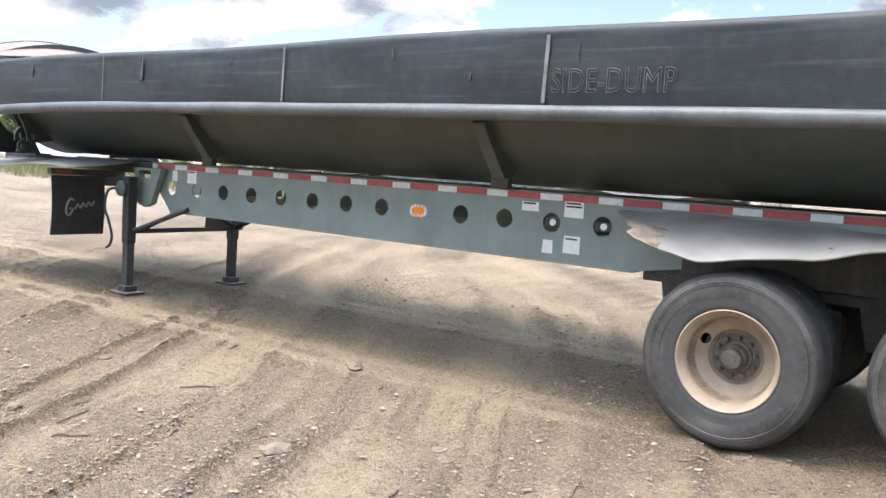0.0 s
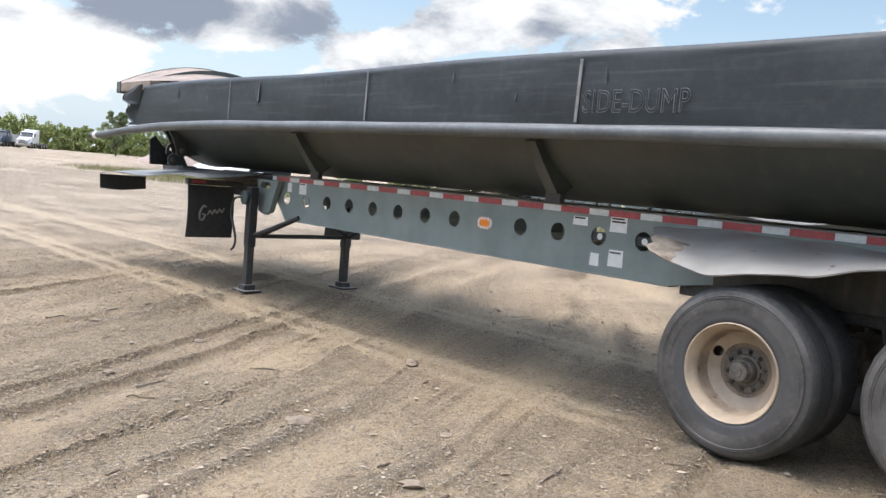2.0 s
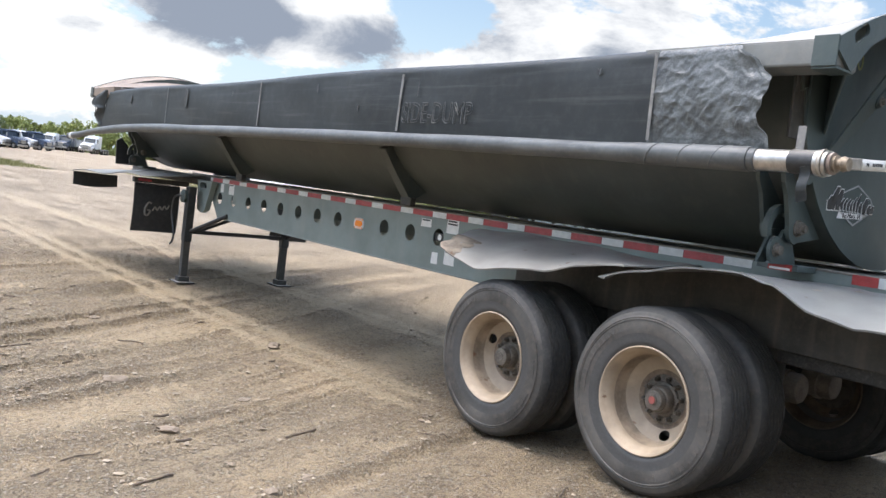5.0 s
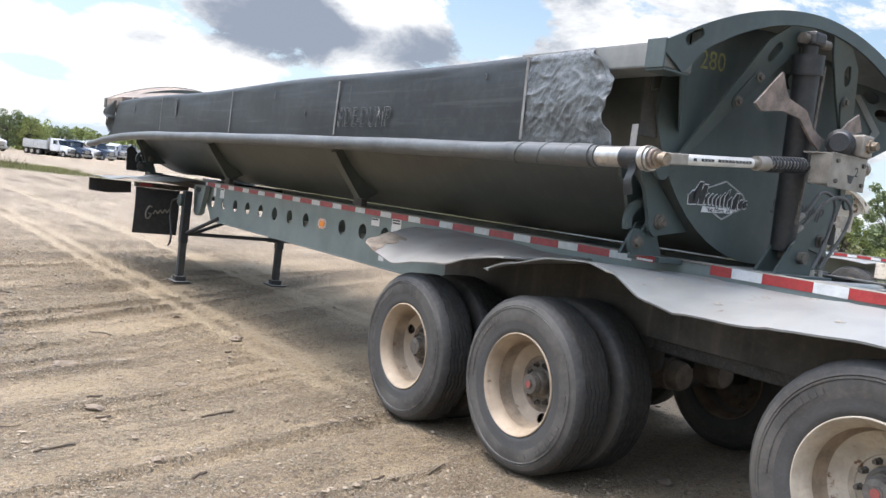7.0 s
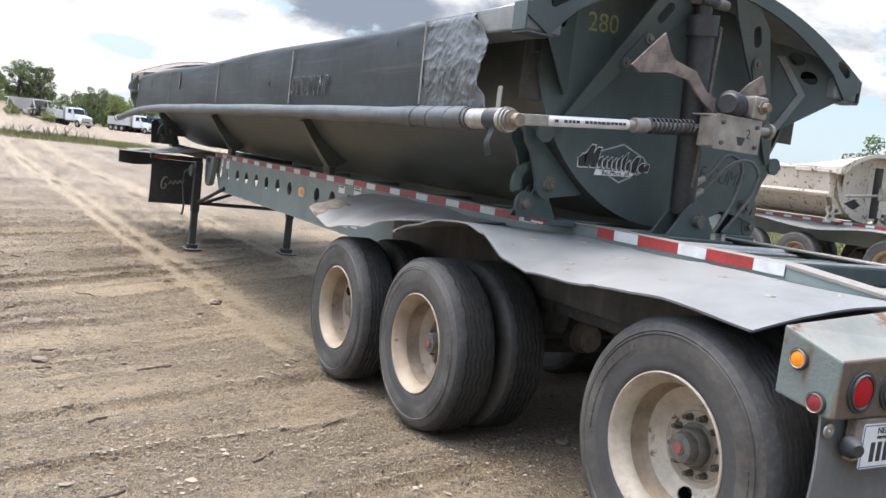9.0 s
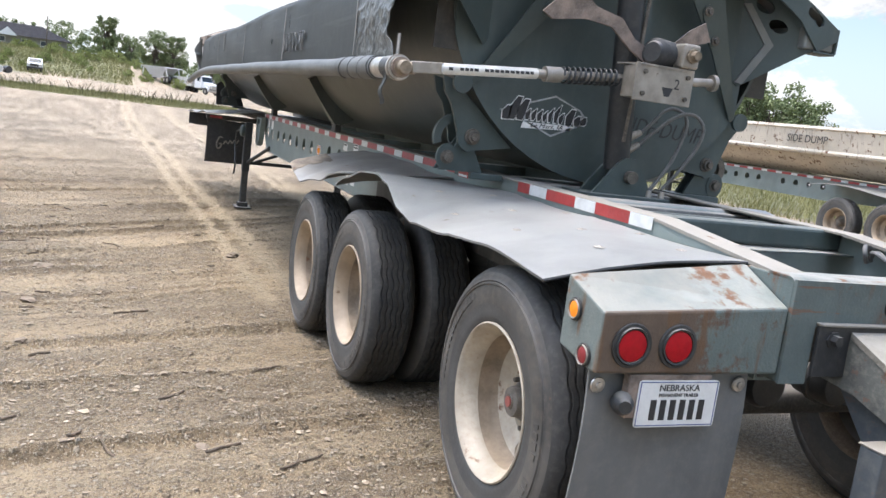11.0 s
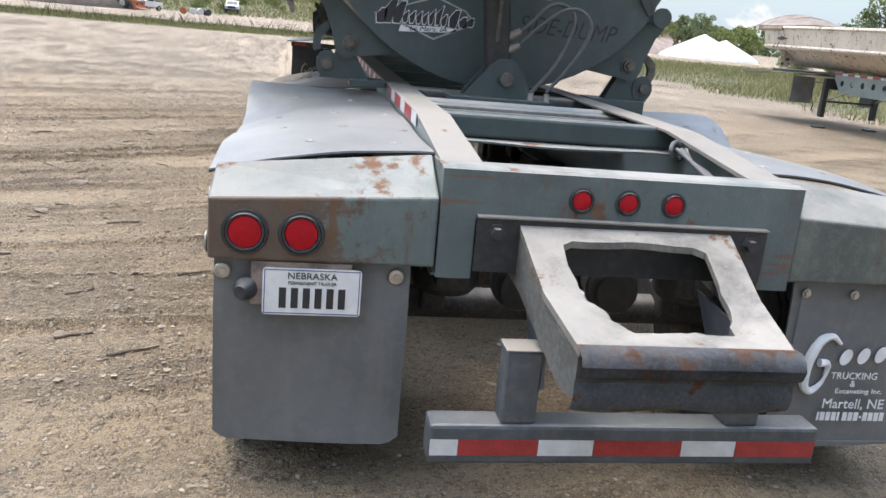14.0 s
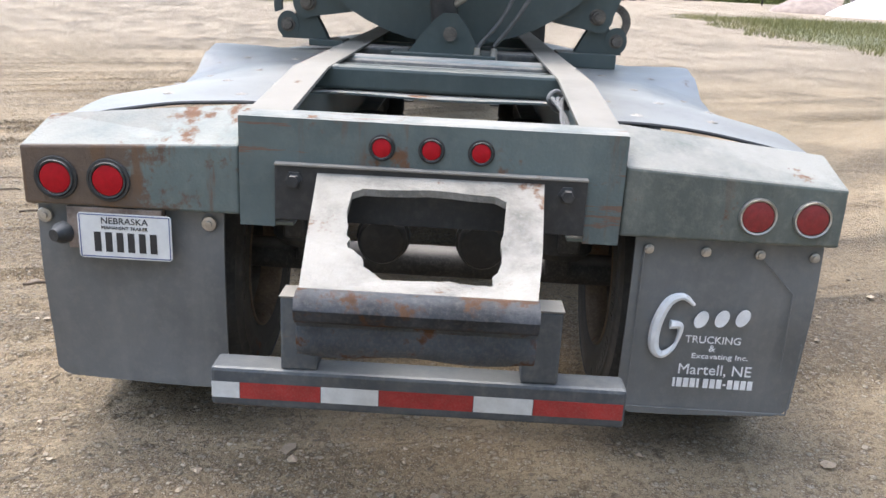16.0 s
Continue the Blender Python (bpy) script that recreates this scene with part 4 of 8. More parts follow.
    pk = lathed([(0.0005, -0.07), (0.020, -0.07), (0.026, -0.055), (0.034, -0.045), (0.036, -0.02), (0.030, -0.012), (0.018, 0.0)], 16)
    part("plate_lamp", moved(pk, Matrix.Translation((2.60, -1.175, 0.980)) @ Matrix.Rotation(radians(70), 4, "Z")), BLACK, parent, "black rubber plate lamp housing", True)
    # push block: sloping framed plate with a ragged opening, cheeks and a rolled lip
    lo_x, hi_x = 2.665, 3.215
    hole = [(0.115, 0.20), (0.10, 0.0), (0.115, -0.20), (0.15, -0.232), (0.30, -0.236), (0.46, -0.218), (0.55, -0.214), (0.61, -0.170), (0.70, -0.145), (0.745, -0.10), (0.755, 0.0), (0.745, 0.08), (0.765, 0.15), (0.745, 0.188), (0.60, 0.212), (0.40, 0.224), (0.16, 0.234)]
    # torch-cut edge: more points, uneven
    kk = random.Random(4)
    hole = [(a[0] + (b[0] - a[0]) * f + kk.uniform(-1, 1) * 0.009 * (a[0] > 0.55), a[1] + (b[1] - a[1]) * f + kk.uniform(-1, 1) * 0.007 * (a[0] > 0.45)) for a, b in zip(hole, hole[1:] + hole[:1]) for f in (0.0, 0.33, 0.67)]
    body = bmesh.new()
    edge = [(0.0, -0.352), (0.0, 0.352), (0.5, 0.335), (1.0, 0.305), (1.0, -0.305), (0.5, -0.335)]
    plate(body, "z", 0.0, -0.022, edge, [hole])
    for v in body.verts:
        k = v.co.x
        v.co.x = lo_x + (hi_x - lo_x) * k
        v.co.z += 1.235 - 0.190 * min(1.0, k / 0.74) + 0.002 * math.sin(23 * v.co.y + 9 * k)
    push = part("push_block", body, PUSH, parent, "worn push block plate with a ragged opening")
    for s in (-1, 1):
        side = plated("y", 0, s * -0.02, [(2.55, 1.22), (2.665, 1.222), (3.06, 1.035), (3.205, 1.03), (3.205, 0.90), (3.10, 0.89), (2.72, 1.03), (2.55, 1.05)])
        for v in side.verts:
            v.co.y += s * (0.352 - 0.047 * max(0, (v.co.x - 2.665) / 0.54)) - s * 0.002
        part("cheek", side, PUSH_SIDE, push)
    lip = bmesh.new()
    prof = [(3.195, 1.052), (3.225, 1.053), (3.250, 1.040), (3.262, 1.015), (3.252, 0.985), (3.228, 0.970), (3.218, 0.955), (3.222, 0.915), (3.212, 0.885), (3.195, 0.870)]
    rows = []
    for i in range(25):
        y = -0.31 + 0.62 * i / 24
        rows.append([lip.verts.new((x, y, z + (0.006 * math.sin(17 * y + 2) - 0.004 if k > 7 else 0))) for k, (x, z) in enumerate(prof)])
    for a, b in zip(rows, rows[1:]):
        for k in range(len(prof) - 1):
            lip.faces.new((a[k], a[k + 1], b[k + 1], b[k]))
    bmesh.ops.solidify(lip, geom=list(lip.faces), thickness=0.018)
    for f in lip.faces:
        f.material_index = 0 if f.calc_center_median().z > 0.972 else 1
    part("push_lip", lip, (PUSH_RUST, PUSH_BLUE), push, "rolled lip with chipped blue paint and rust", True)
    part("mount_plate", boxed(2.645, 2.662, -0.487, 0.487, 1.075, 1.250, 0.004), BLACK, parent, "black bolted mounting plate")
    part("mount_edge", boxed(2.640, 2.672, -0.487, 0.487, 1.2505, 1.258, 0.002), FLANGE, parent)
    for s in (-1, 1):
        part("mount_bolt", moved(lathed([(0.0005, -0.03), (0.019, -0.03), (0.020, -0.006), (0.030, -0.004), (0.030, 0.0)], 6), Matrix.Translation((2.663, s * 0.425, 1.205)) @ Matrix.Rotation(radians(90), 4, "Z")), BLACK, parent)
    bump = bmesh.new()
    box(bump, 2.83, 2.935, -0.626, 0.626, 0.556, 0.684, 0.012)
    bmp = part("bumper", bump, BUMPER, parent, "dark blue-grey tube bumper with red and white tape")
    y = -0.622
    for k, n in enumerate((0.086, 0.245, 0.175, 0.285, 0.180, 0.270)):
        part("white_strip" if k % 2 == 0 else "red_strip", boxed(2.9355, 2.937, y, y + n - 0.002, 0.586, 0.638, 0), WHITE_TAPE if k % 2 == 0 else RED_TAPE, bmp)
        y += n
    for s in (-1, 1):
        post = bmesh.new()
        box(post, 2.835, 2.925, *sorted((s * 0.415, s * 0.305)), 0.684, 0.915, 0.008)
        ps = part("bumper_post", post, BUMPER, bmp)
        cap = bmesh.new()
        box(cap, 2.832, 2.928, *sorted((s * 0.418, s * 0.302)), 0.9155, 0.921, 0.002)
        part("post_cap", cap, FLANGE, ps)
        part("hanger", plated("y", s * 0.295, s * 0.010, [(2.62, 1.03), (2.90, 1.01), (2.93, 0.80), (2.84, 0.78)]), BUMPER, bmp)

# ---- ground: one sheet, fine near the trailer, out to the horizon ----


def vnoise(x, y, seed=0):
    """Smooth value noise on arrays, about -1 to 1."""
    xi, yi = np.floor(x).astype(np.int64), np.floor(y).astype(np.int64)
    fx, fy = x - xi, y - yi
    fx, fy = fx * fx * (3 - 2 * fx), fy * fy * (3 - 2 * fy)

    def h(a, b):
        n = (a * 374761393 + b * 668265263 + seed * 974634777) & 0x7FFFFFFF
        n = ((n ^ (n >> 13)) * 1274126177) & 0x7FFFFFFF
        return ((n ^ (n >> 16)) & 0xFFFF) / 32767.5 - 1
    return (h(xi, yi) * (1 - fx) + h(xi + 1, yi) * fx) * (1 - fy) + (h(xi, yi + 1) * (1 - fx) + h(xi + 1, yi + 1) * fx) * fy


def smooth(v, a, b):
    t = np.clip((v - a) / (b - a), 0, 1)
    return t * t * (3 - 2 * t)


def rut_lines(x, y):
    """Across and along the slightly fanning ruts."""
    return x + (0.36 - 0.045 * (np.clip(x, -8, 4) + 2)) * y, y - 0.42 * x


def track_lines(x, y):
    """How far inside one of the smooth wheel tracks that pass along the trailer."""
    total = 0.0
    for at, half in ((4.72, 0.085), (5.04, 0.10), (6.72, 0.085), (6.98, 0.09)):
        total = total + np.exp(-((y - at - 0.03 * (np.clip(x, -30, 4) + 6) - 0.05 * vnoise(x * 0.45, y * 0, 21)) / half) ** 2)
    return np.clip(total, 0, 1) * (1 - smooth(x, -2.6, -1.6))


def rut_ridges(x, y):
    """Long broken ridges of rubble thrown up beside the ruts, broad and fine."""
    u, w = rut_lines(x, y)
    u = u + 0.05 * vnoise(u * 0.8, w * 0.9, 22)
    a, b = vnoise(u * 2.5, w * 0.055, 23), vnoise(u * 6.4, w * 0.16, 24)
    broad = np.exp(-(a / 0.13) ** 2) * (0.35 + 0.65 * smooth(vnoise(u * 1.5, w * 0.5, 25), -0.5, 0.4))
    fine = np.exp(-(b / 0.16) ** 2) * smooth(vnoise(u * 1.2, w * 0.7, 26), -0.2, 0.5)
    return a, broad, fine


def ground_height(x, y):
    x, y = np.asarray(x, float), np.asarray(y, float)
    z = 0.03 + 0.20 * smooth(x, -2.5, 3.0)
    far = np.hypot(x, y)
    near = 1 - smooth(far, 35, 90)
    # ridges left by grading and tyres, running across the yard
    u, w = rut_lines(x, y)
    calm = 1 - 0.85 * track_lines(x, y)
    under = 1 - 0.6 * smooth(y, 4.9, 5.4) * (1 - smooth(y, 7.3, 7.8)) * smooth(x, -9, -8)
    close = (1 - smooth(-x, 8.5, 12)) * (1 - smooth(x, 4.8, 7)) * (1 - smooth(y, 6.2, 9)) * smooth(y, -1.5, 0.6)
    mid = 1 - smooth(far, 13, 26)
    side, broad, fine = rut_ridges(x, y)
    rel = mid * (0.014 * vnoise(u * 1.9, w * 0.12, 1) + 0.044 * broad - 0.026 * np.exp(-((side - 0.34) / 0.16) ** 2) + 0.006 * side) + close * (0.020 * fine - 0.008)
    rel = rel + 0.008 * mid * vnoise(x * 1.3, y * 1.3, 4) + close * 0.005 * vnoise(x * 5, y * 5, 5)
    rough = stoniness(x, y)
    rel = rel + close * (0.25 + 0.75 * rough) * (0.010 * (1 - 2 * np.abs(vnoise(x * 10 + 3 * vnoise(x * 3, y * 3, 12), y * 10, 10))) + 0.009 * vnoise(x * 22, y * 22, 11) - 0.002)
    z = z + rel * calm * under * near
    z = z + 0.9 * smooth(far, 60, 170) * smooth(y, 18, 45)
    z = z + 4.2 * smooth(-x, 122, 172) * (1 - smooth(y, 2, 22))
    z = z + 0.6 * smooth(far, 200, 900) * vnoise(x / 130, y / 130, 7)
    return z


def stoniness(x, y):
    """Where loose stones have gathered: on the ridges and in clumps drawn out along the ruts, swept away by the wheel tracks."""
    u, w = rut_lines(x, y)
    _, broad, fine = rut_ridges(x, y)
    clump = 0.42 * vnoise(x * 0.8, y * 0.8, 8) + 0.55 * vnoise(u * 4.2, w * 0.30, 9) + 0.35 * vnoise(u * 11, w * 0.8, 15) + 0.3 * vnoise(x * 6, y * 6, 27)
    d = 0.50 * smooth(clump, -0.55, 0.75) + 0.75 * broad + 0.35 * fine
    return np.clip(d * (1 - 0.45 * smooth(x, 0.5, 2.5)) - 1.0 * track_lines(x, y), 0, 1)


def greenness(x, y):
    """Where plants cover the ground."""
    edge = 3.0 * vnoise(x / 5, y / 5, 31)
    a = smooth(-53.5 - x + edge * 0.5, 0, 2) * (1 - smooth(-72 - x + edge, 0, 3)) * (1 - smooth(y + edge, 11, 16))
    b = smooth(y - 22.6 - 0.02 * (x + 20) + 0.3 * edge - np.where(x < -40, np.abs(x + 40) * 0.25, 0), 0, 1.5) * (1 - smooth(-x, 70, 82)) * (1 - smooth(y, 75, 95))
    c = smooth(-x + edge * 2, 124, 132) * (1 - smooth(y + edge, 2, 9))
    far = smooth(np.hypot(x, y), 178, 200)
    return np.clip(a + b + c + far, 0, 1)


def spread(lo, hi, step, far, grow=1.16):
    mid = list(np.arange(lo, hi + 1e-6, step))
    a, b, d = [], [], step
    while (a[-1] if a else lo) > -far:
        d *= grow
        a.append((a[-1] if a else lo) - d)
    d = step
    while (b[-1] if b else hi) < far:
        d *= grow
        b.append((b[-1] if b else hi) + d)
    return np.array(a[::-1] + mid + b)


def ground_material():
    n = Nodes("packed_gravel_dirt")
    s = n.t.nodes.new("ShaderNodeSeparateXYZ")
    n.link(n.pos.outputs["Position"], s.inputs[0])
    x, y = s.outputs[0], s.outputs[1]

    def held(name):
        a = n.t.nodes.new("ShaderNodeAttribute")
        a.attribute_name = name
        return a.outputs["Fac"]

    def flat_cells(scale):
        v = n.t.nodes.new("ShaderNodeTexVoronoi")
        v.voronoi_dimensions = "2D"
        v.inputs["Scale"].default_value = scale
        n.link(n.pos.outputs["Position"], v.inputs["Vector"])
        c = n.t.nodes.new("ShaderNodeSeparateColor")
        n.link(v.outputs["Color"], c.inputs[0])
        return v.outputs["Distance"], c.outputs

    stony, track, ridge = held("stones"), held("tracks"), held("ridges")
    fan = n.math("SUBTRACT", 0.27, n.math("MULTIPLY", n.math("MINIMUM", n.math("MAXIMUM", x, -8.0), 4.0), 0.045))
    u = n.math("ADD", x, n.math("MULTIPLY", y, fan))
    w = n.math("SUBTRACT", y, n.math("MULTIPLY", x, 0.42))

    def along(fu, fw, scale, detail=6, rough=0.6):
        c = n.t.nodes.new("ShaderNodeCombineXYZ")
        n.link(n.math("MULTIPLY", u, fu), c.inputs[0]), n.link(n.math("MULTIPLY", w, fw), c.inputs[1])
        return n.noise(scale, detail, rough, where=c.outputs[0])

    # silt in two tones, drawn out along the ruts
    col = n.mix(n.ramp(n.noise(0.6, 5, 0.6), 0.3, 0.7), (0.363, 0.265, 0.153), (0.418, 0.316, 0.192))
    col = n.mix(n.math("MULTIPLY", n.ramp(along(1.0, 0.08, 2.6), 0.45, 0.66), 0.45), col, (0.464, 0.365, 0.233))
    col = n.mix(n.math("MULTIPLY", n.ramp(along(1.0, 0.05, 7.0, 8, 0.7), 0.50, 0.62), 0.40), col, (0.273, 0.191, 0.109))
    # brown rubble on the ridges, darkened to paint in their shaded sides
    ridge_dark = n.math("MULTIPLY", ridge, n.ramp(n.noise(14, 6, 0.7), 0.36, 0.60))
    col = n.mix(n.math("MULTIPLY", ridge_dark, 0.80), col, (0.147, 0.098, 0.056))
    col = n.mix(n.math("MULTIPLY", n.math("MULTIPLY", stony, n.ramp(n.noise(5, 7, 0.7), 0.40, 0.62)), 0.26), col, (0.212, 0.145, 0.082))
    # short thin dark lines, shadows of small ridges put into the colour
    dark = n.math("MULTIPLY", n.ramp(along(9.0, 0.5, 2.2, 10, 0.8), 0.540, 0.580), n.ramp(n.noise(1.3, 4), 0.40, 0.55))
    col = n.mix(n.math("MULTIPLY", dark, n.ramp(n.math("ABSOLUTE", n.math("ADD", x, -1.0)), 5.0, 14.0, 0.50, 0.20)), col, (0.097, 0.062, 0.034))
    # far yard, paler and greyer with distance along x
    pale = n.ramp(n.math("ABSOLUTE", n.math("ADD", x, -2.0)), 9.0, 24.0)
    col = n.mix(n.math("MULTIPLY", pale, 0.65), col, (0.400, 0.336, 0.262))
    # smooth pale wheel tracks
    col = n.mix(n.math("MULTIPLY", n.math("MULTIPLY", track, n.ramp(n.noise(3.0, 4), 0.15, 0.40)), 0.62), col, (0.443, 0.354, 0.228))
    # crumbled clods, the shadow in the gaps between them put into the colour
    clod = n.noise(36, 6, 0.78)
    loose = n.math("ADD", n.math("MULTIPLY", stony, 0.42), 0.24)
    col = n.mix(n.math("MULTIPLY", n.ramp(clod, 0.510, 0.585), loose), col, (0.140, 0.095, 0.054))
    col = n.mix(n.math("MULTIPLY", n.ramp(clod, 0.470, 0.400), n.math("MULTIPLY", loose, 0.8)), col, (0.490, 0.385, 0.247))
    # pebbles of three sizes, each with its own tone, thickest where stones have gathered
    relief = n.math("SUBTRACT", n.math("MULTIPLY", n.noise(20, 5, 0.68), 0.9), n.math("MULTIPLY", clod, 1.1))
    for scale, least, tall in ((24.0, 0.68, 1.0), (50.0, 0.52, 0.55), (100.0, 0.42, 0.30)):
        dist, tone = flat_cells(scale)
        has = n.math("GREATER_THAN", n.math("ADD", tone[0], n.math("MULTIPLY", stony, 0.34)), least + 0.18)
        dome = n.math("MULTIPLY", n.ramp(dist, 0.16, 0.40, 1.0, 0.0), has)
        ring = n.math("MULTIPLY", n.math("MULTIPLY", n.ramp(dist, 0.30, 0.46), n.ramp(dist, 0.46, 0.62, 1.0, 0.0)), has)
        tint = n.mix(n.ramp(tone[1], 0.2, 0.9), (0.191, 0.140, 0.087), (0.560, 0.480, 0.365))
        # dark ring painted as the small shadow round each pebble
        col = n.mix(n.math("MULTIPLY", ring, 0.60), col, (0.110, 0.075, 0.041))
        col = n.mix(n.math("MULTIPLY", dome, 0.80), col, tint)
        relief = n.math("ADD", relief, n.math("MULTIPLY", dome, tall))
    grit = n.noise(190, 3, 0.7)
    col = n.mix(n.math("MULTIPLY", n.ramp(grit, 0.52, 0.62), 0.45), col, (0.170, 0.117, 0.066))
    col = n.mix(n.math("MULTIPLY", n.ramp(grit, 0.48, 0.38), 0.40), col, (0.497, 0.395, 0.253))
    relief = n.math("ADD", relief, n.math("MULTIPLY", grit, 0.35))
    col = n.mix(held("plants"), col, n.mix(n.noise(1.2, 6, 0.7), (0.110, 0.112, 0.048), (0.215, 0.200, 0.098)))
    n.bump(n.math("MULTIPLY", relief, n.math("ADD", n.math("MULTIPLY", stony, 0.8), 0.40)), 0.060)
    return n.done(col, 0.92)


GROUND = ground_material()
gx, gy = spread(-8.6, 4.6, 0.024, 2600, 1.065), spread(1.0, 5.8, 0.024, 2600, 1.065)
GX, GY = np.meshgrid(gx, gy, indexing="ij")
GZ = ground_height(GX, GY)
co = np.stack((GX, GY, GZ), -1).reshape(-1, 3)
ni, nj = GX.shape
idx = np.arange(ni * nj).reshape(ni, nj)
quads = np.stack((idx[:-1, :-1], idx[1:, :-1], idx[1:, 1:], idx[:-1, 1:]), -1).reshape(-1, 4)
me = bpy.data.meshes.new("ground")
me.from_pydata(co.tolist(), [], quads.tolist())
me.polygons.foreach_set("use_smooth", [True] * len(me.polygons))
me.materials.append(GROUND)
for name, f in (("stones", stoniness), ("plants", greenness), ("tracks", track_lines), ("ridges", lambda a, b: np.clip(rut_ridges(a, b)[1] + 0.6 * rut_ridges(a, b)[2], 0, 1))):
    me.attributes.new(name, "FLOAT", "POINT").data.foreach_set("value", f(GX, GY).reshape(-1).astype(np.float32))
tagged(new("ground", me), "packed tan gravel yard with ruts and loose stones", "ground", "", "structure")


def stone_material(name, a, b):
    n = Nodes(name)
    info = n.t.nodes.new("ShaderNodeNewGeometry")
    c = n.mix(info.outputs["Random Per Island"], a, b)
    c = n.mix(n.math("MULTIPLY", n.ramp(n.noise(40, 4), 0.4, 0.7), 0.3), c, (0.280, 0.222, 0.160))
    n.bump(n.noise(160, 4), 0.002)
    return n.done(c, 0.9)


STONE = stone_material("loose_stone", (0.185, 0.140, 0.095), (0.390, 0.318, 0.228))
CLOD = stone_material("brown_clod", (0.110, 0.082, 0.056), (0.185, 0.142, 0.100))
rng = np.random.default_rng(11)
ICO_V = np.array([(0, 0, 1), (0.89, 0, 0.45), (0.28, 0.85, 0.45), (-0.72, 0.53, 0.45), (-0.72, -0.53, 0.45), (0.28, -0.85, 0.45), (0, 0, -0.6)])
ICO_F = np.array([(0, 1, 2), (0, 2, 3), (0, 3, 4), (0, 4, 5), (0, 5, 1), (6, 2, 1), (6, 3, 2), (6, 4, 3), (6, 5, 4), (6, 1, 5)])


def scatter_stones(name, count, x0, x1, y0, y1, lo, hi, power, label):
    px, py = rng.uniform(x0, x1, count), rng.uniform(y0, y1, count)
    keep = stoniness(px, py) * 0.95 + 0.05 > rng.uniform(0, 1, count)
    px, py = px[keep], py[keep]
    n = len(px)
    size = lo + (hi - lo) * rng.uniform(0, 1, n) ** power
    a = rng.uniform(0, TAU, n)
    v = ICO_V[None] * rng.uniform(0.65, 1.25, (n, 7, 1)) * np.stack((rng.uniform(0.8, 1.4, n), rng.uniform(0.7, 1.1, n), rng.uniform(0.45, 0.8, n)), -1)[:, None]
    vx, vy = v[..., 0] * np.cos(a)[:, None] - v[..., 1] * np.sin(a)[:, None], v[..., 0] * np.sin(a)[:, None] + v[..., 1] * np.cos(a)[:, None]
    pos = np.stack((vx * size[:, None] + px[:, None], vy * size[:, None] + py[:, None], v[..., 2] * size[:, None] + ground_height(px, py)[:, None] + 0.15 * size[:, None]), -1)
    faces = (ICO_F[None] + 7 * np.arange(n)[:, None, None]).reshape(-1, 3)
    m = bpy.data.meshes.new(name)
    m.from_pydata(pos.reshape(-1, 3).tolist(), [], faces.tolist())
    m.materials.append(STONE)
    return tagged(new(name, m), label, "gravel", "", "stuff")


scatter_stones("gravel", 140000, -10.5, 5.2, 0.6, 6.6, 0.0042, 0.015, 2.8, "loose tan and grey gravel on the yard")
scatter_stones("gravel", 6500, -12.0, 5.2, 0.6, 9.0, 0.011, 0.032, 3.6, "scattered pebbles and small stones")


def make_stone(x, y, r, seed, label):
    k = random.Random(seed)
    bm = bmesh.new()
    bmesh.ops.create_icosphere(bm, subdivisions=2, radius=r)
    sx, sy, sz = k.uniform(1.0, 1.5), k.uniform(0.7, 1.0), k.uniform(0.28, 0.42)
    for v in bm.verts:
        f = 1 + 0.42 * noise.noise(v.co * (1.6 / r) + Vector((seed, 0, 0))) + 0.30 * noise.noise(v.co * (3.4 / r) + Vector((0, seed, 0)))
        v.co = Vector((v.co.x * sx * f, v.co.y * sy * f, v.co.z * sz * f))
    ob = link_mesh("stone", bm, CLOD, None)
    ob.matrix_world = pose(x, y, float(ground_height(x, y)) + r * 0.22, 0, 0, k.uniform(0, 360))
    return tagged(ob, label, "stone", "stones on the yard")


for i, (x, y, r, lab) in enumerate(((-2.05, 3.01, 0.055, "pale chipped stone lying on the gravel"), (-3.15, 3.03, 0.085, "flat brown clod lying on the gravel"), (-4.82, 2.52, 0.05, "small brown stone on the gravel"),
                                    (-1.0, 3.36, 0.035, "small grey stone on the gravel"), (-4.13, 4.77, 0.07, "dark clod beside the wheel track"), (0.37, 5.72, 0.05, "grey stone under the trailer"),
                                    (-0.85, 3.07, 0.035, "pale stone on the gravel"), (1.86, 3.85, 0.04, "pale stone on the gravel"), (0.95, 3.98, 0.035, "brown stone on the gravel"), (-3.18, 3.07, 0.03, "small stone beside a clod"),
                                    (-2.6, 3.75, 0.04, "brown stone on the gravel"), (2.63, 5.73, 0.03, "small stone behind the trailer"), (3.1, 6.6, 0.03, "small stone behind the trailer"), (-5.6, 3.6, 0.05, "brown clod on the gravel"))):
    make_stone(x, y, r, 30 + i, lab)

BARK = surface("weathered_stick", (0.119, 0.085, 0.056), 0.9, vary=0.35, scale=20, film=0.3)


def make_stick(x, y, length, turn, seed):
    k = random.Random(seed)
    pts = []
    for i in range(6):
        t = i / 5 - 0.5
        sx, sy = x + length * t * math.cos(radians(turn)) + k.uniform(-1, 1) * 0.006, y + length * t * math.sin(radians(turn)) + k.uniform(-1, 1) * 0.006
        pts.append((sx, sy, float(ground_height(sx, sy)) + 0.008))
    r = k.uniform(0.004, 0.0085)
    bm = bar(bent(pts, 2), r, 6)
    if length > 0.25:
        a = pts[2]
        sweep(bm, [a, (a[0] + 0.06 * math.cos(radians(turn + 40)), a[1] + 0.06 * math.sin(radians(turn + 40)), a[2] + 0.015)], r * 0.6, 5)
    ob = link_mesh("stick", bm, BARK, None, "", True)
    tagged(ob, "thin dry stick lying on the gravel", "stick", "sticks on the yard")


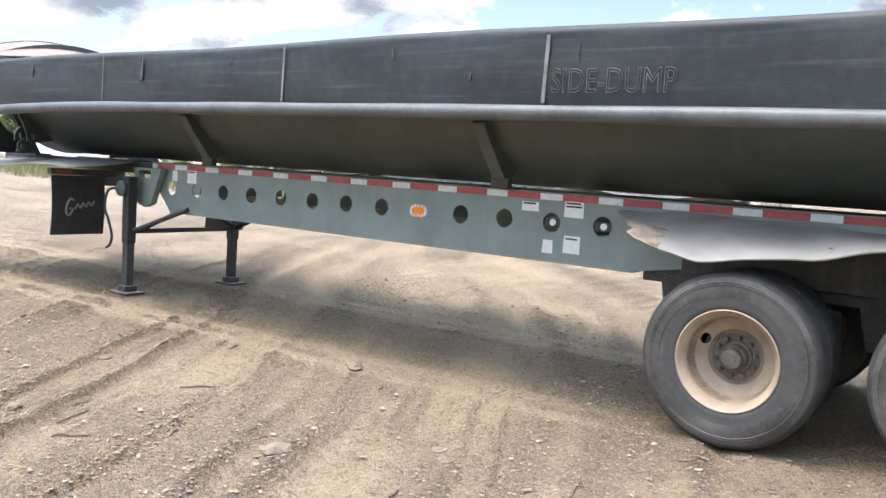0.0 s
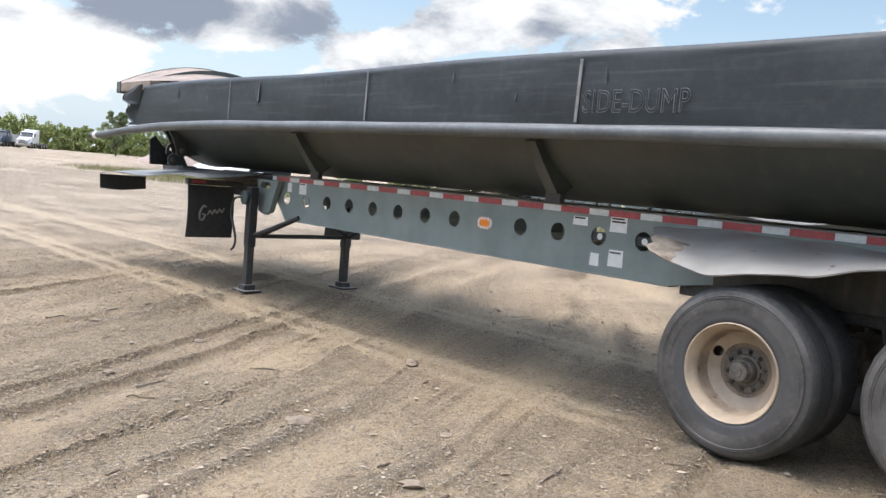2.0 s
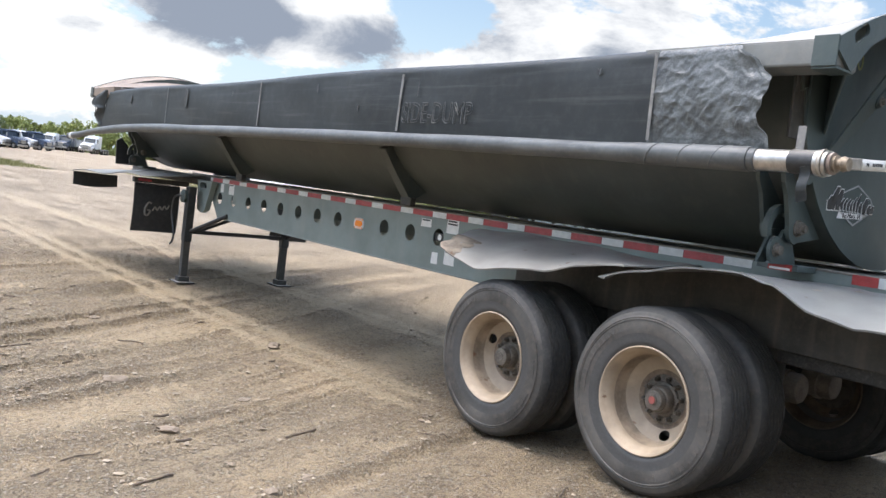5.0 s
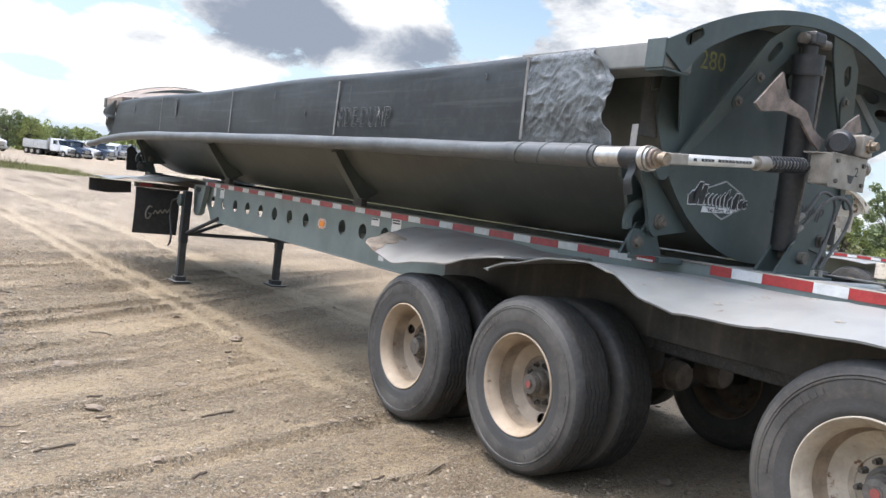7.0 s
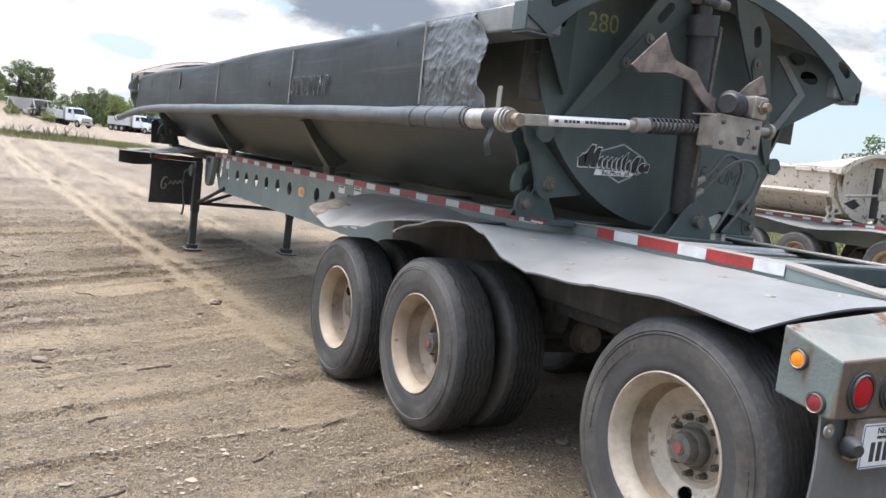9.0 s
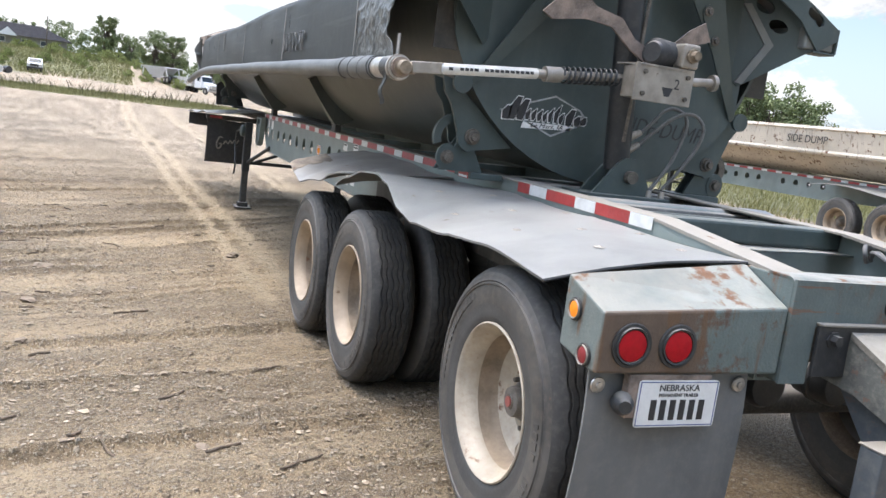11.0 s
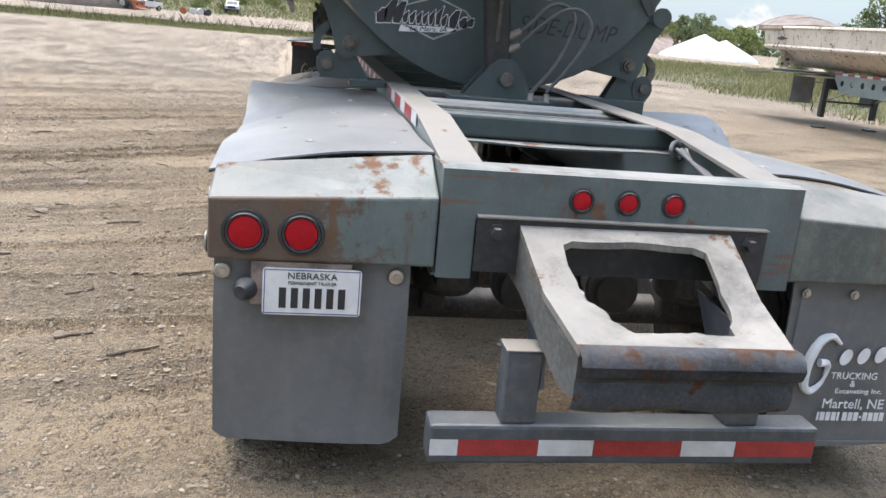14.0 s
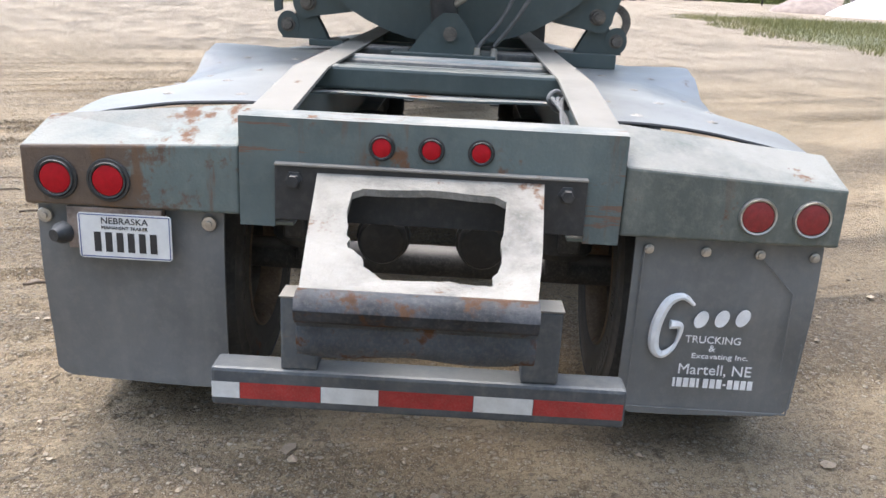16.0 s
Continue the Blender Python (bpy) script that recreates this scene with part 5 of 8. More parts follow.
k = random.Random(8)
for i in range(60):
    x, y = k.uniform(-8, 4.4), k.uniform(1.6, 4.6)
    if i > 42:
        x, y = k.uniform(2.95, 3.7), k.uniform(5.9, 8.2)
    make_stick(x, y, k.uniform(0.07, 0.26), k.choice((-62, 118, 114, -60, 30)) + k.uniform(-18, 18), 100 + i)


# slivers of bark and straw trodden into the ruts
n_s = 2600
px, py = rng.uniform(-8.5, 4.8, n_s), rng.uniform(0.9, 7.2, n_s)
a = np.radians(117) + rng.normal(0, 0.9, n_s)
ln, wd = rng.uniform(0.006, 0.020, n_s) * rng.uniform(0.6, 1.8, n_s), rng.uniform(0.0012, 0.0035, n_s)
d, e = np.stack((np.cos(a), np.sin(a)), -1) * ln[:, None], np.stack((-np.sin(a), np.cos(a)), -1) * wd[:, None]
base = np.stack((px, py), -1)
corners = []
for sd, se, h in ((-1, -1, 0.002), (1, -1, 0.004), (1, 1, 0.004), (-1, 1, 0.002), (-1, 0, 0.006), (1, 0, 0.007)):
    q = base + d * sd + e * se
    corners.append(np.concatenate((q, (ground_height(q[:, 0], q[:, 1]) + h)[:, None]), 1))
vv = np.stack(corners, 1).reshape(-1, 3)
ff = [f for i in range(n_s) for f in ((6 * i, 6 * i + 1, 6 * i + 5, 6 * i + 4), (6 * i + 3, 6 * i + 4, 6 * i + 5, 6 * i + 2), (6 * i, 6 * i + 4, 6 * i + 3), (6 * i + 1, 6 * i + 2, 6 * i + 5))]
chip = bpy.data.meshes.new("wood_chips")
chip.from_pydata(vv.tolist(), [], ff)
chip.materials.append(stone_material("straw_and_bark", (0.081, 0.060, 0.043), (0.258, 0.205, 0.143)))
tagged(new("wood_chips", chip), "slivers of bark and straw trodden into the gravel", "debris", "", "stuff")

# ---- ground height ----


def rise(x):
    t = min(1.0, max(0.0, (x + 2.5) / 5.5))
    return 0.03 + 0.20 * t * t * (3 - 2 * t)


trailer = thing("side_dump_trailer", "grey-green tarped side-dump trailer parked on gravel", "trailer", (0, MID, 0))
make_wheels(trailer, ((RIM, 155, "cream painted disc wheel"), (RIM, 285, "cream painted disc wheel"), (RIM_WHITE, 268, "white painted disc wheel with rusty nuts")))
for s in (-1, 1):
    make_beam(trailer, s, WEB, FLANGE)
make_crossmembers(trailer, WEB, FLANGE)
make_tub(trailer, TUB, -10.45, 0.40)
end_plate(trailer, GREY, 0.40, 0.012)
# added fillers over the gap to the sky, dark for the tub's shaded inside
for s in (-1, 1):
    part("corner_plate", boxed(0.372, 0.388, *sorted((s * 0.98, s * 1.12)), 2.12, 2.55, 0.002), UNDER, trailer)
end_plate(trailer, TUB, -10.46, 0.012)
make_hood(trailer, 0.680, -0.42, GREY, 1, TUB_PALE)
make_hood(trailer, -11.00, -9.9, TUB, -1, EARTH_LOAD)
for s in (-1, 1):
    make_pivot(trailer, 0.37, s, s > 0, (GREY, HUB))
    make_pivot(trailer, -9.9, s, s > 0, (TUB, HUB))
make_tail(trailer)

# reflective strips on the camera side of the frame, and on the far side
tape_run(trailer, -1, -7.88, [0.085] + [0.30, 0.20] * 5 + [0.29, 0.19] * 11, 1.405, False, True, 0.0009, 0.048)
tape_run(trailer, -1, 0.57, [0.14, 0.19, 0.29, 0.185, 0.28, 0.17], 1.414, True, False, 0.0, 0.054)
tape_run(trailer, 1, -7.88, [0.30, 0.20] * 18, 1.405, True, True)

# fender sheets over the wheels: curled outer edge, flat inner edge
front_edge = [(-2.12, 1.24), (-1.9, 1.185), (-1.63, 1.15), (-1.3, 1.19), (-1.0, 1.225), (-0.7, 1.30), (-0.35, 1.35)]
rear_edge = [(-0.58, 1.245), (-0.3, 1.33), (0.05, 1.40), (0.36, 1.418), (0.55, 1.385), (0.75, 1.290), (0.95, 1.258), (1.25, 1.262), (1.6, 1.300), (1.85, 1.312), (2.28, 1.288)]


def make_fender(s):
    def front(u, w):
        x = -2.12 + 1.77 * u + (-0.24 * w if u < 0.05 else 0)
        outer, inner = line(front_edge, x), 1.385 + 0.012 * math.sin(3 * x)
        k = w ** 0.7
        ragged = 0.10 * noise.noise(Vector((3.0, 6 * w, s))) * max(0.0, 1 - 8 * u)
        return (x - 0.25 * w * (1 - u) + ragged + 0.13 * (1 - u) ** 6, s * (1.335 - (1.335 - 0.60) * w), outer + (inner - outer) * k + 0.006 * math.sin(9 * x + 5 * w))

    def rear(u, w):
        x = -0.58 + 2.88 * u
        outer, inner = line(rear_edge, x), line([(-0.6, 1.345), (0.3, 1.395), (1.0, 1.392), (2.3, 1.402)], x)
        k = 1 - (1 - w) ** 2.0
        y = 1.335 - (1.335 - 0.60) * w
        return (x + 0.10 * w * u + (0.10 * (1 - w) if u < 0.001 else 0), s * y, outer + (inner - outer) * k + 0.004 * math.sin(7 * x + 4 * w) + 0.006 * math.exp(-((x - 0.55 - 0.25 * w) / 0.022) ** 2) + 0.005 * math.exp(-((x - 1.45 + 0.15 * w) / 0.03) ** 2) - 0.006 * math.exp(-((x - 0.95 + 0.3 * w) / 0.04) ** 2) + 0.010 * noise.noise(Vector((1.7 * x, 3 * w, s))) * (1 - abs(2 * w - 1)))
    front_sheet = part("fender_sheet", sheet(40, 14, front, 0.010), FENDER_OLD, trailer, "torn curling grey fender sheet", True)

    def tip(u, w):
        p = front(0.13 * u * (1 + 0.5 * noise.noise(Vector((7 * w, 2, s)))), 0.45 * w)
        return (p[0] - 0.012, p[1] + s * 0.004, p[2] + 0.004)
    part("torn_tip", sheet(6, 10, tip, 0.003), TORN_TIP, front_sheet, "tan weathered torn corner", True)
    rearsheet = part("fender_sheet", sheet(64, 16, rear, 0.010), FENDER, trailer, "wavy grey poly fender sheet with rivet washers", True)
    # black bar added as the shadow line of the gap under the rear edge
    part("sheet_lip", bar([(*rear(1.0, i / 14)[:2], rear(1.0, i / 14)[2] - 0.006) for i in range(15)], 0.007, 6), BLACK, rearsheet, "black strip for the dark gap under the sheet")
    for x, w in ((0.62, 0.35), (0.68, 0.72), (1.05, 0.25), (1.10, 0.60), (1.62, 0.30), (1.70, 0.62), (2.05, 0.45), (2.10, 0.85), (1.75, 0.93), (1.2, 0.9)):
        p = rear((x + 0.58) / 2.88, w)
        wash = lathed([(0.0005, -0.004), (0.007, -0.004), (0.009, -0.0015), (0.021, -0.001), (0.023, 0.002)], 16)
        part("rivet_washer", moved(wash, Matrix.Translation((p[0], p[1], p[2] + 0.002)) @ Matrix.Rotation(radians(-90), 4, "X")), STEEL, rearsheet, "", True)


make_fender(-1)
make_fender(1)

# ---- tarp over the tub, rolled on a long tube along the camera side ----


def make_tarp():
    def side(x0, x1, ragged):
        def f(u, w):
            x = x0 + (x1 - x0) * u
            if w < 0.62:
                k = w / 0.62
                z, y = 2.00 + 0.48 * k, -1.338 - 0.010 * math.sin(math.pi * k)
                y -= 0.006 * math.sin(2.1 * x + 3 * k) * math.sin(math.pi * k) + 0.004 * math.sin(5.3 * x) * k
            elif w < 0.76:
                a = (w - 0.62) / 0.14 * 1.45
                y, z = -1.338 + 0.06 * (1 - math.cos(a)), 2.48 + 0.06 * math.sin(a)
            else:
                k = (w - 0.76) / 0.24
                y, z = -1.285 + 1.25 * k, 2.54 + 0.10 * math.sin(k * math.pi / 2)
            if ragged:
                x += ragged(u, w)
            return (x, y, z + 0.012 * math.sin(1.3 * x) * (w > 0.5) + 0.0055 * (x + 5))
        return f
    front_edge_x = [(0.0, -0.30), (0.06, -0.16), (0.12, 0.0), (0.2, -0.08), (0.3, 0.05), (0.42, 0.12), (0.5, 0.10), (0.6, 0.20), (0.7, 0.16), (1.0, 0.1)]
    front_rag = lambda u, w: (1 - u) ** 16 * line(front_edge_x, w)
    part("tarp", sheet(150, 40, side(-10.25, -0.30, front_rag), 0.004), TARP, trailer, "charcoal vinyl tarp with scuffs and small tears", True)
    # loose fold hanging at the torn front end
    reach = [(0.0, 0.16), (0.30, 0.40), (0.42, 0.36), (0.52, 0.14), (0.72, 0.30), (0.86, 0.22), (1.0, 0.03)]
    fold = lambda u, w: (-10.02 - 0.26 * w - (1 - u) * line(reach, w), -1.356 - 0.035 * math.sin(2.6 * u + 2 * w) - 0.02 * w - 0.05 * (1 - u) * math.sin(5 * w), 2.50 - 0.50 * w)
    part("tarp_fold", cloth(10, 40, fold, 0.004), TARP, trailer, "loose torn fold at the front of the tarp", True)
    fold_edge = [fold(0.0, i / 12) for i in range(13)]
    part("frayed_edge", bar([(x - 0.004, y - 0.006, z) for x, y, z in fold_edge], 0.007, 6), TARP_PATCH, trailer)
    torn_x = [(0.0, 0.06), (0.07, 0.05), (0.14, 0.01), (0.22, -0.02), (0.33, 0.0), (0.45, 0.035), (0.55, -0.04), (0.64, -0.16), (0.8, -0.20), (1.0, -0.2)]
    torn = lambda u, w: u ** 3 * (line(torn_x, w) + 0.030 * noise.noise(Vector((3, 5 * w, 1))) + 0.010 * noise.noise(Vector((3, 17 * w, 1))))
    wrinkle = side(-0.31, 0.36, torn)

    def patch(u, w):
        x, y, z = wrinkle(u, w)
        k = math.sin(math.pi * min(1, w / 0.62))
        crease = (1 - abs(noise.noise(Vector((5 * u + 4 * w, 9 * w - 3 * u, 7.0))))) ** 6 + 0.7 * (1 - abs(noise.noise(Vector((11 * u - 7 * w, 6 * w, 2.0))))) ** 6
        y -= 0.008 * crease * (0.35 + 0.65 * k) + 0.004 + k * (0.012 * noise.noise(Vector((4 * u, 1.2 * w, 3.0))) + 0.010 * (1 - w) * abs(noise.noise(Vector((9 * u + 3 * w, 5 * w, 7.0)))) + 0.006 * abs(noise.noise(Vector((14 * u - 5 * w, 4 * w, 1.0))))) + 0.02 * u ** 5 * noise.noise(Vector((0, 9 * w, 0)))
        return (x, y, z)
    part("tarp_patch", sheet(76, 90, patch, 0.003), TARP_PATCH, trailer, "wrinkled pale grey tarp end with a torn edge", True)
    far = lambda u, w: (-10.25 + 10.5 * u, 0.0 + 1.30 * w, 2.64 - 0.10 * w)
    part("tarp_far_half", sheet(60, 14, far, 0.004), TARP, trailer, "", True)
    for x, w in ((-7.67, 0.010), (-5.135, 0.020), (-2.715, 0.026)):
        part("tarp_seam", plated("y", -1.3595, 0.003, [(x, 2.055), (x + w, 2.055), (x + w + 0.01, 2.49), (x + 0.01, 2.49)]), TARP_SEAM, trailer, "scuffed pale tarp seam")
    part("tarp_seam", plated("y", -1.373, 0.003, [(-0.30, 2.05), (-0.28, 2.05), (-0.293, 2.53), (-0.315, 2.53)]), TARP_SEAM, trailer, "scuffed pale tarp seam")
    lettering("lettering", "SIDE-DUMP", 0.215, PRINT_GREY, trailer, facing_side(-2.235, -1.361, 2.187), outline=0.0030, squeeze=0.77, label="faint outlined lettering on the tarp")
    rng = random.Random(4)
    for x, z, w, h in ((-7.06, 2.36, 0.085, 0.21), (-3.99, 2.41, 0.025, 0.07), (-3.29, 2.235, 0.02, 0.05), (-2.477, 2.38, 0.012, 0.12), (-5.77, 2.39, 0.012, 0.05), (-9.0, 2.36, 0.05, 0.12), (-8.2, 2.3, 0.012, 0.04), (-0.72, 2.44, 0.03, 0.035)):
        pts = [(x + w * (1 + 0.3 * rng.uniform(-1, 1)) * math.cos(TAU * i / 9) * 0.5, z + h * (1 + 0.35 * rng.uniform(-1, 1)) * math.sin(TAU * i / 9) * 0.5) for i in range(9)]
        part("tear", plated("y", -1.3615, 0.003, pts), PRINT_DARK, trailer, "dark tear in the tarp")
        part("torn_edge", plated("y", -1.364, 0.003, [(x + w * 0.35, z - h * 0.55), (x + w * 0.62, z - h * 0.5), (x + w * 0.75, z + h * 0.5), (x + w * 0.5, z + h * 0.45)]), TARP_ROLL, trailer)
    # tube: sagging forward end, wrapped cloth, sleeves and joint
    y = -1.412
    path = bent([(-11.55, y, 1.80), (-11.0, y, 1.835), (-10.2, y, 1.90), (-8.5, y, 1.972), (-6, y, 1.985), (-3, y, 1.985), (0.0, y, 1.972), (0.38, y, 1.970)], 8)
    rs = [0.050 + 0.004 * min(1, max(0, (p.x + 10.6) / 1.2)) + 0.0025 * math.sin(3.1 * p.x) + (0.006 if p.x > -0.4 else 0) for p in path]
    roll = part("tarp_roll", sweep(bmesh.new(), path, rs, 18), TARP_ROLL, trailer, "tarp rolled tight round a long steel tube", True)
    part("tube_end", bar([(-11.66, y, 1.795), (-11.55, y, 1.80)], 0.050, 14), BLACK, roll)
    part("tube_band", bar([(-11.52, y, 1.802), (-11.40, y, 1.809)], 0.054, 14), WHITE_ROD, roll)
    wrap = [(-0.33 + 0.75 * i / 20, y, 1.9745 - 0.0045 * i / 20) for i in range(21)]
    part("tarp_wrap", bar(wrap, [0.0575 + 0.002 * math.sin(2.3 * i) for i in range(21)], 20), TARP_ROLL, roll, "grey cloth wrapped round the tube end", True)
    for x in (-0.20, 0.0, 0.20):
        turn = [(x + 0.10 * i / 16, y - 0.060 * math.cos(TAU * i / 32), 1.972 + 0.060 * math.sin(TAU * i / 32)) for i in range(-8, 17)]
        part("wrap_seam", bar(turn, 0.0035, 6), TARP_PATCH, roll)
    part("sleeve", bar([(0.42, y, 1.970), (0.59, y, 1.970)], 0.053, 18), CHROME, roll, "bright aluminium sleeve", True)
    part("sleeve", bar([(0.59, y, 1.970), (0.725, y, 1.970)], 0.056, 18), BLACK, roll, "black rubber sleeve", True)
    for k, (r, mtl) in enumerate(((0.060, CHROME), (0.064, STEEL), (0.058, CHROME), (0.050, RUSTY))):
        part("clamp", bar([(0.715 + 0.020 * k, y, 1.968), (0.731 + 0.020 * k, y, 1.968)], r, 18), mtl, roll, "", True)
    part("joint", bar([(0.790, y, 1.968), (0.806, y, 1.968), (0.812, y, 1.968), (0.828, y, 1.968), (0.834, y, 1.968), (0.858, y, 1.968)], [0.036, 0.040, 0.026, 0.026, 0.036, 0.030], 16), BRASS, roll, "tarnished brass universal joint", True)
    part("cloth_rag", sheet(4, 8, lambda u, w: (0.66 + 0.05 * u, y - 0.055 + 0.01 * math.sin(8 * w), 1.94 - 0.16 * w + 0.01 * u), 0.004), TARP, roll, "strip of torn cloth", True)
    part("cloth_rag", sheet(4, 8, lambda u, w: (0.58 + 0.04 * u, y + 0.03, 2.14 - 0.14 * w), 0.004), TARP_SEAM, roll, "", True)
    # straps that stand off the tub below the tube
    for x in (-6.95, -3.475, ):
        strap = bmesh.new()
        pts = [(-0.955, 1.945), (-0.86, 1.80), (-0.74, 1.64), (-0.645, 1.515)]
        rows = []
        for yy, zz in pts:
            rows.append([strap.verts.new((x + dx - 0.10 * (zz - 1.5), yy - d, zz - d * 0.6)) for dx, d in ((0, 0), (0.11, 0), (0.11, -0.16), (0, -0.16))])
        for a, b in zip(rows, rows[1:]):
            for k in range(4):
                strap.faces.new((a[k], a[(k + 1) % 4], b[(k + 1) % 4], b[k]))
        strap.faces.new(rows[0]), strap.faces.new(rows[-1][::-1])
        st = part("tub_rib", strap, TUB, trailer, "dark steel rib under the tub")
        part("rib_foot", boxed(x - 0.02, x + 0.14, -0.67, -0.61, 1.475, 1.55, 0.006), GRIME, st)


make_tarp()

# tarp drive: rod, spring, motor box and the arms that hold it
rod = part("tarp_rod", bar([(0.80, -1.22, 1.989), (0.80, -0.70, 2.035)], 0.027, 16), WHITE_ROD, trailer, "grimy white drive rod with a printed band", True)
part("link", moved(boxed(-0.02, 0.02, -0.09, 0.07, -0.028, 0.028, 0.006), pose(0.80, -1.28, 1.984, 5, 0, 0)), STEEL, rod)
part("link", bar([(0.76, -1.41, 1.968), (0.80, -1.35, 1.972)], 0.03, 12), BRASS, rod)
k = random.Random(6)
a = -1.185
for i in range(17):
    b = a + k.uniform(0.016, 0.024)
    if i not in (1, 6):
        mid = 1.992 + (a + 1.19) * 0.0877
        part("print_bar", boxed(0.8255, 0.8285, a, b, mid - 0.005, mid + 0.009, 0), PRINT_DARK, rod)
    a = b + 0.007
part("collar", bar([(0.80, -0.655, 2.039), (0.80, -0.565, 2.047)], 0.040, 18), STEEL, rod, "", True)
spring = []
for k in range(11 * 12 + 1):
    a, t = TAU * k / 12, k / 132
    spring.append((0.80 + 0.040 * math.cos(a), -0.56 + 0.335 * t, 2.047 + 0.030 * t + 0.040 * math.sin(a)))
part("spring", bar(spring, 0.0062, 6), BLACK, rod, "black coil spring on the rod", True)
part("rod_core", bar([(0.80, -0.70, 2.035), (0.80, 0.40, 2.131)], 0.024, 14), STEEL, rod, "", True)
part("rod_end", bar([(0.80, 0.375, 2.129), (0.80, 0.40, 2.131)], 0.045, 16), STEEL, rod, "", True)
gear = part("motor_box", boxed(0.83, 0.955, -0.215, 0.125, 1.985, 2.150, 0.006), STEEL, trailer, "dirty metal tarp motor box")
part("box_plate", boxed(0.957, 0.963, -0.225, 0.135, 1.972, 2.162, 0.003), STEEL, gear, "dusty cover plate")
part("box_lid", plated("z", 2.152, 0.008, [(0.80, -0.24), (0.97, -0.20), (0.97, 0.10), (0.80, 0.10)]), STEEL, gear)
mk = bmesh.new()
plate(mk, "x", 0.9635, 0.001, [(-0.055, 2.055), (0.015, 2.055), (-0.005, 2.01), (-0.035, 2.01)])
part("printed_mark", mk, PRINT_DARK, gear)
lettering("lettering", "2", 0.075, PRINT_DARK, gear, facing_rear(0.9635, 0.035, 2.075))
for y, z in ((-0.17, 2.12), (-0.17, 2.01), (0.095, 2.01), (0.095, 2.12)):
    part("box_screw", moved(disc(0.012, -0.012, 8), Matrix.Translation((0.963, y, z)) @ Matrix.Rotation(radians(90), 4, "Z")), HUB, gear)
mot = lathed([(0.0005, -0.075), (0.05, -0.075), (0.06, -0.06)] + [(0.076 if k % 2 else 0.054, -0.055 + 0.0125 * k) for k in range(12)] + [(0.055, 0.10), (0.0005, 0.10)], 28)
part("motor", moved(mot, pose(0.90, -0.06, 2.225, 0, 0, 25)), BLACK, gear, "ribbed black tarp motor", True)
part("gear_head", boxed(0.86, 0.985, 0.03, 0.135, 2.165, 2.29, 0.012), STEEL, gear, "cast motor gear head")
part("gear_knob", moved(lathed([(0.0005, -0.05), (0.024, -0.05), (0.026, -0.02), (0.038, -0.018), (0.038, 0.0)], 8), Matrix.Translation((0.985, 0.085, 2.23)) @ Matrix.Rotation(radians(90), 4, "Z")), BRASS, gear)
# rusty brackets that carry the box
wish = [(-0.495, 2.550), (-0.440, 2.455), (-0.400, 2.420), (-0.235, 2.385), (-0.139, 2.290), (-0.028, 2.25), (-0.062, 2.18), (-0.163, 2.235), (-0.292, 2.332), (-0.450, 2.348), (-0.640, 2.318), (-0.700, 2.350), (-0.600, 2.450)]
part("wishbone", plated("x", 0.765, 0.014, wish), RUSTY, trailer, "rusted steel bracket arm")
part("wishbone", plated("x", 0.775, 0.014, [(0.0, 2.20), (0.06, 2.265), (0.19, 2.385), (0.285, 2.44), (0.335, 2.345), (0.27, 2.325), (0.14, 2.255), (0.10, 2.19)]), RUSTY, trailer, "rusted steel bracket arm")


def tilt_out(bm):
    """Lean a plate so that its upper end stands off the bulkhead."""
    for v in bm.verts:
        v.co.x += 0.235 * (v.co.z - 2.0) / 0.85
    return bm


# diagonal struts from the bulkhead up to the hood rim
for s in (-1, 1):
    chan = [(0.08, 2.895), (0.30, 2.86), (0.46, 2.74), (0.64, 2.42), (0.90, 1.965), (0.86, 1.955), (0.56, 2.335), (0.34, 2.565), (0.17, 2.76)]
    st = part("diagonal_strut", tilt_out(plated("x", 0.42, 0.014, [(s * y, z) for y, z in chan], [slot(s * 0.375, 2.69, 0.13, 0.06, 58 * -s)])), GREY, trailer, "tapering grey-green diagonal strut")
    for y, z in ((0.440, 2.540), (0.548, 2.392)):
        x = 0.438 + 0.235 * (z - 2.0) / 0.85
        part("bolt", moved(lathed([(0.0005, -0.022), (0.016, -0.022), (0.017, -0.006), (0.03, -0.005), (0.03, 0)], 8), Matrix.Translation((x + 0.008, s * y, z)) @ Matrix.Rotation(radians(90), 4, "Z")), HUB, st)
    part("bolt_strap", tilt_out(plated("x", 0.435, 0.008, slot(s * 0.495, 2.466, 0.26, 0.075, 54 * -s))), GREY, st)
part("round_boss", moved(disc(0.05, -0.03, 24), Matrix.Translation((0.412, 0.10, 2.62)) @ Matrix.Rotation(radians(90), 4, "Z")), GREY, trailer)
lettering("lettering", "SIDE-DUMP", 0.135, PRINT_DARK, trailer, facing_rear(0.4135, 0.390, 1.842, -2), depth=0.001, squeeze=0.84, shear=0.3, label="dark lettering on the bulkhead")
lettering("lettering", "280", 0.15, PRINT_YELLOW, trailer, facing_rear(0.4135, -0.63, 2.60, 4), depth=0.001, label="hand-painted yellow number")
for y in (-0.94, 0.94):
    part("round_lug", moved(disc(0.055, -0.02, 20), Matrix.Translation((0.412, y, 1.955)) @ Matrix.Rotation(radians(90), 4, "Z")), GREY, trailer)
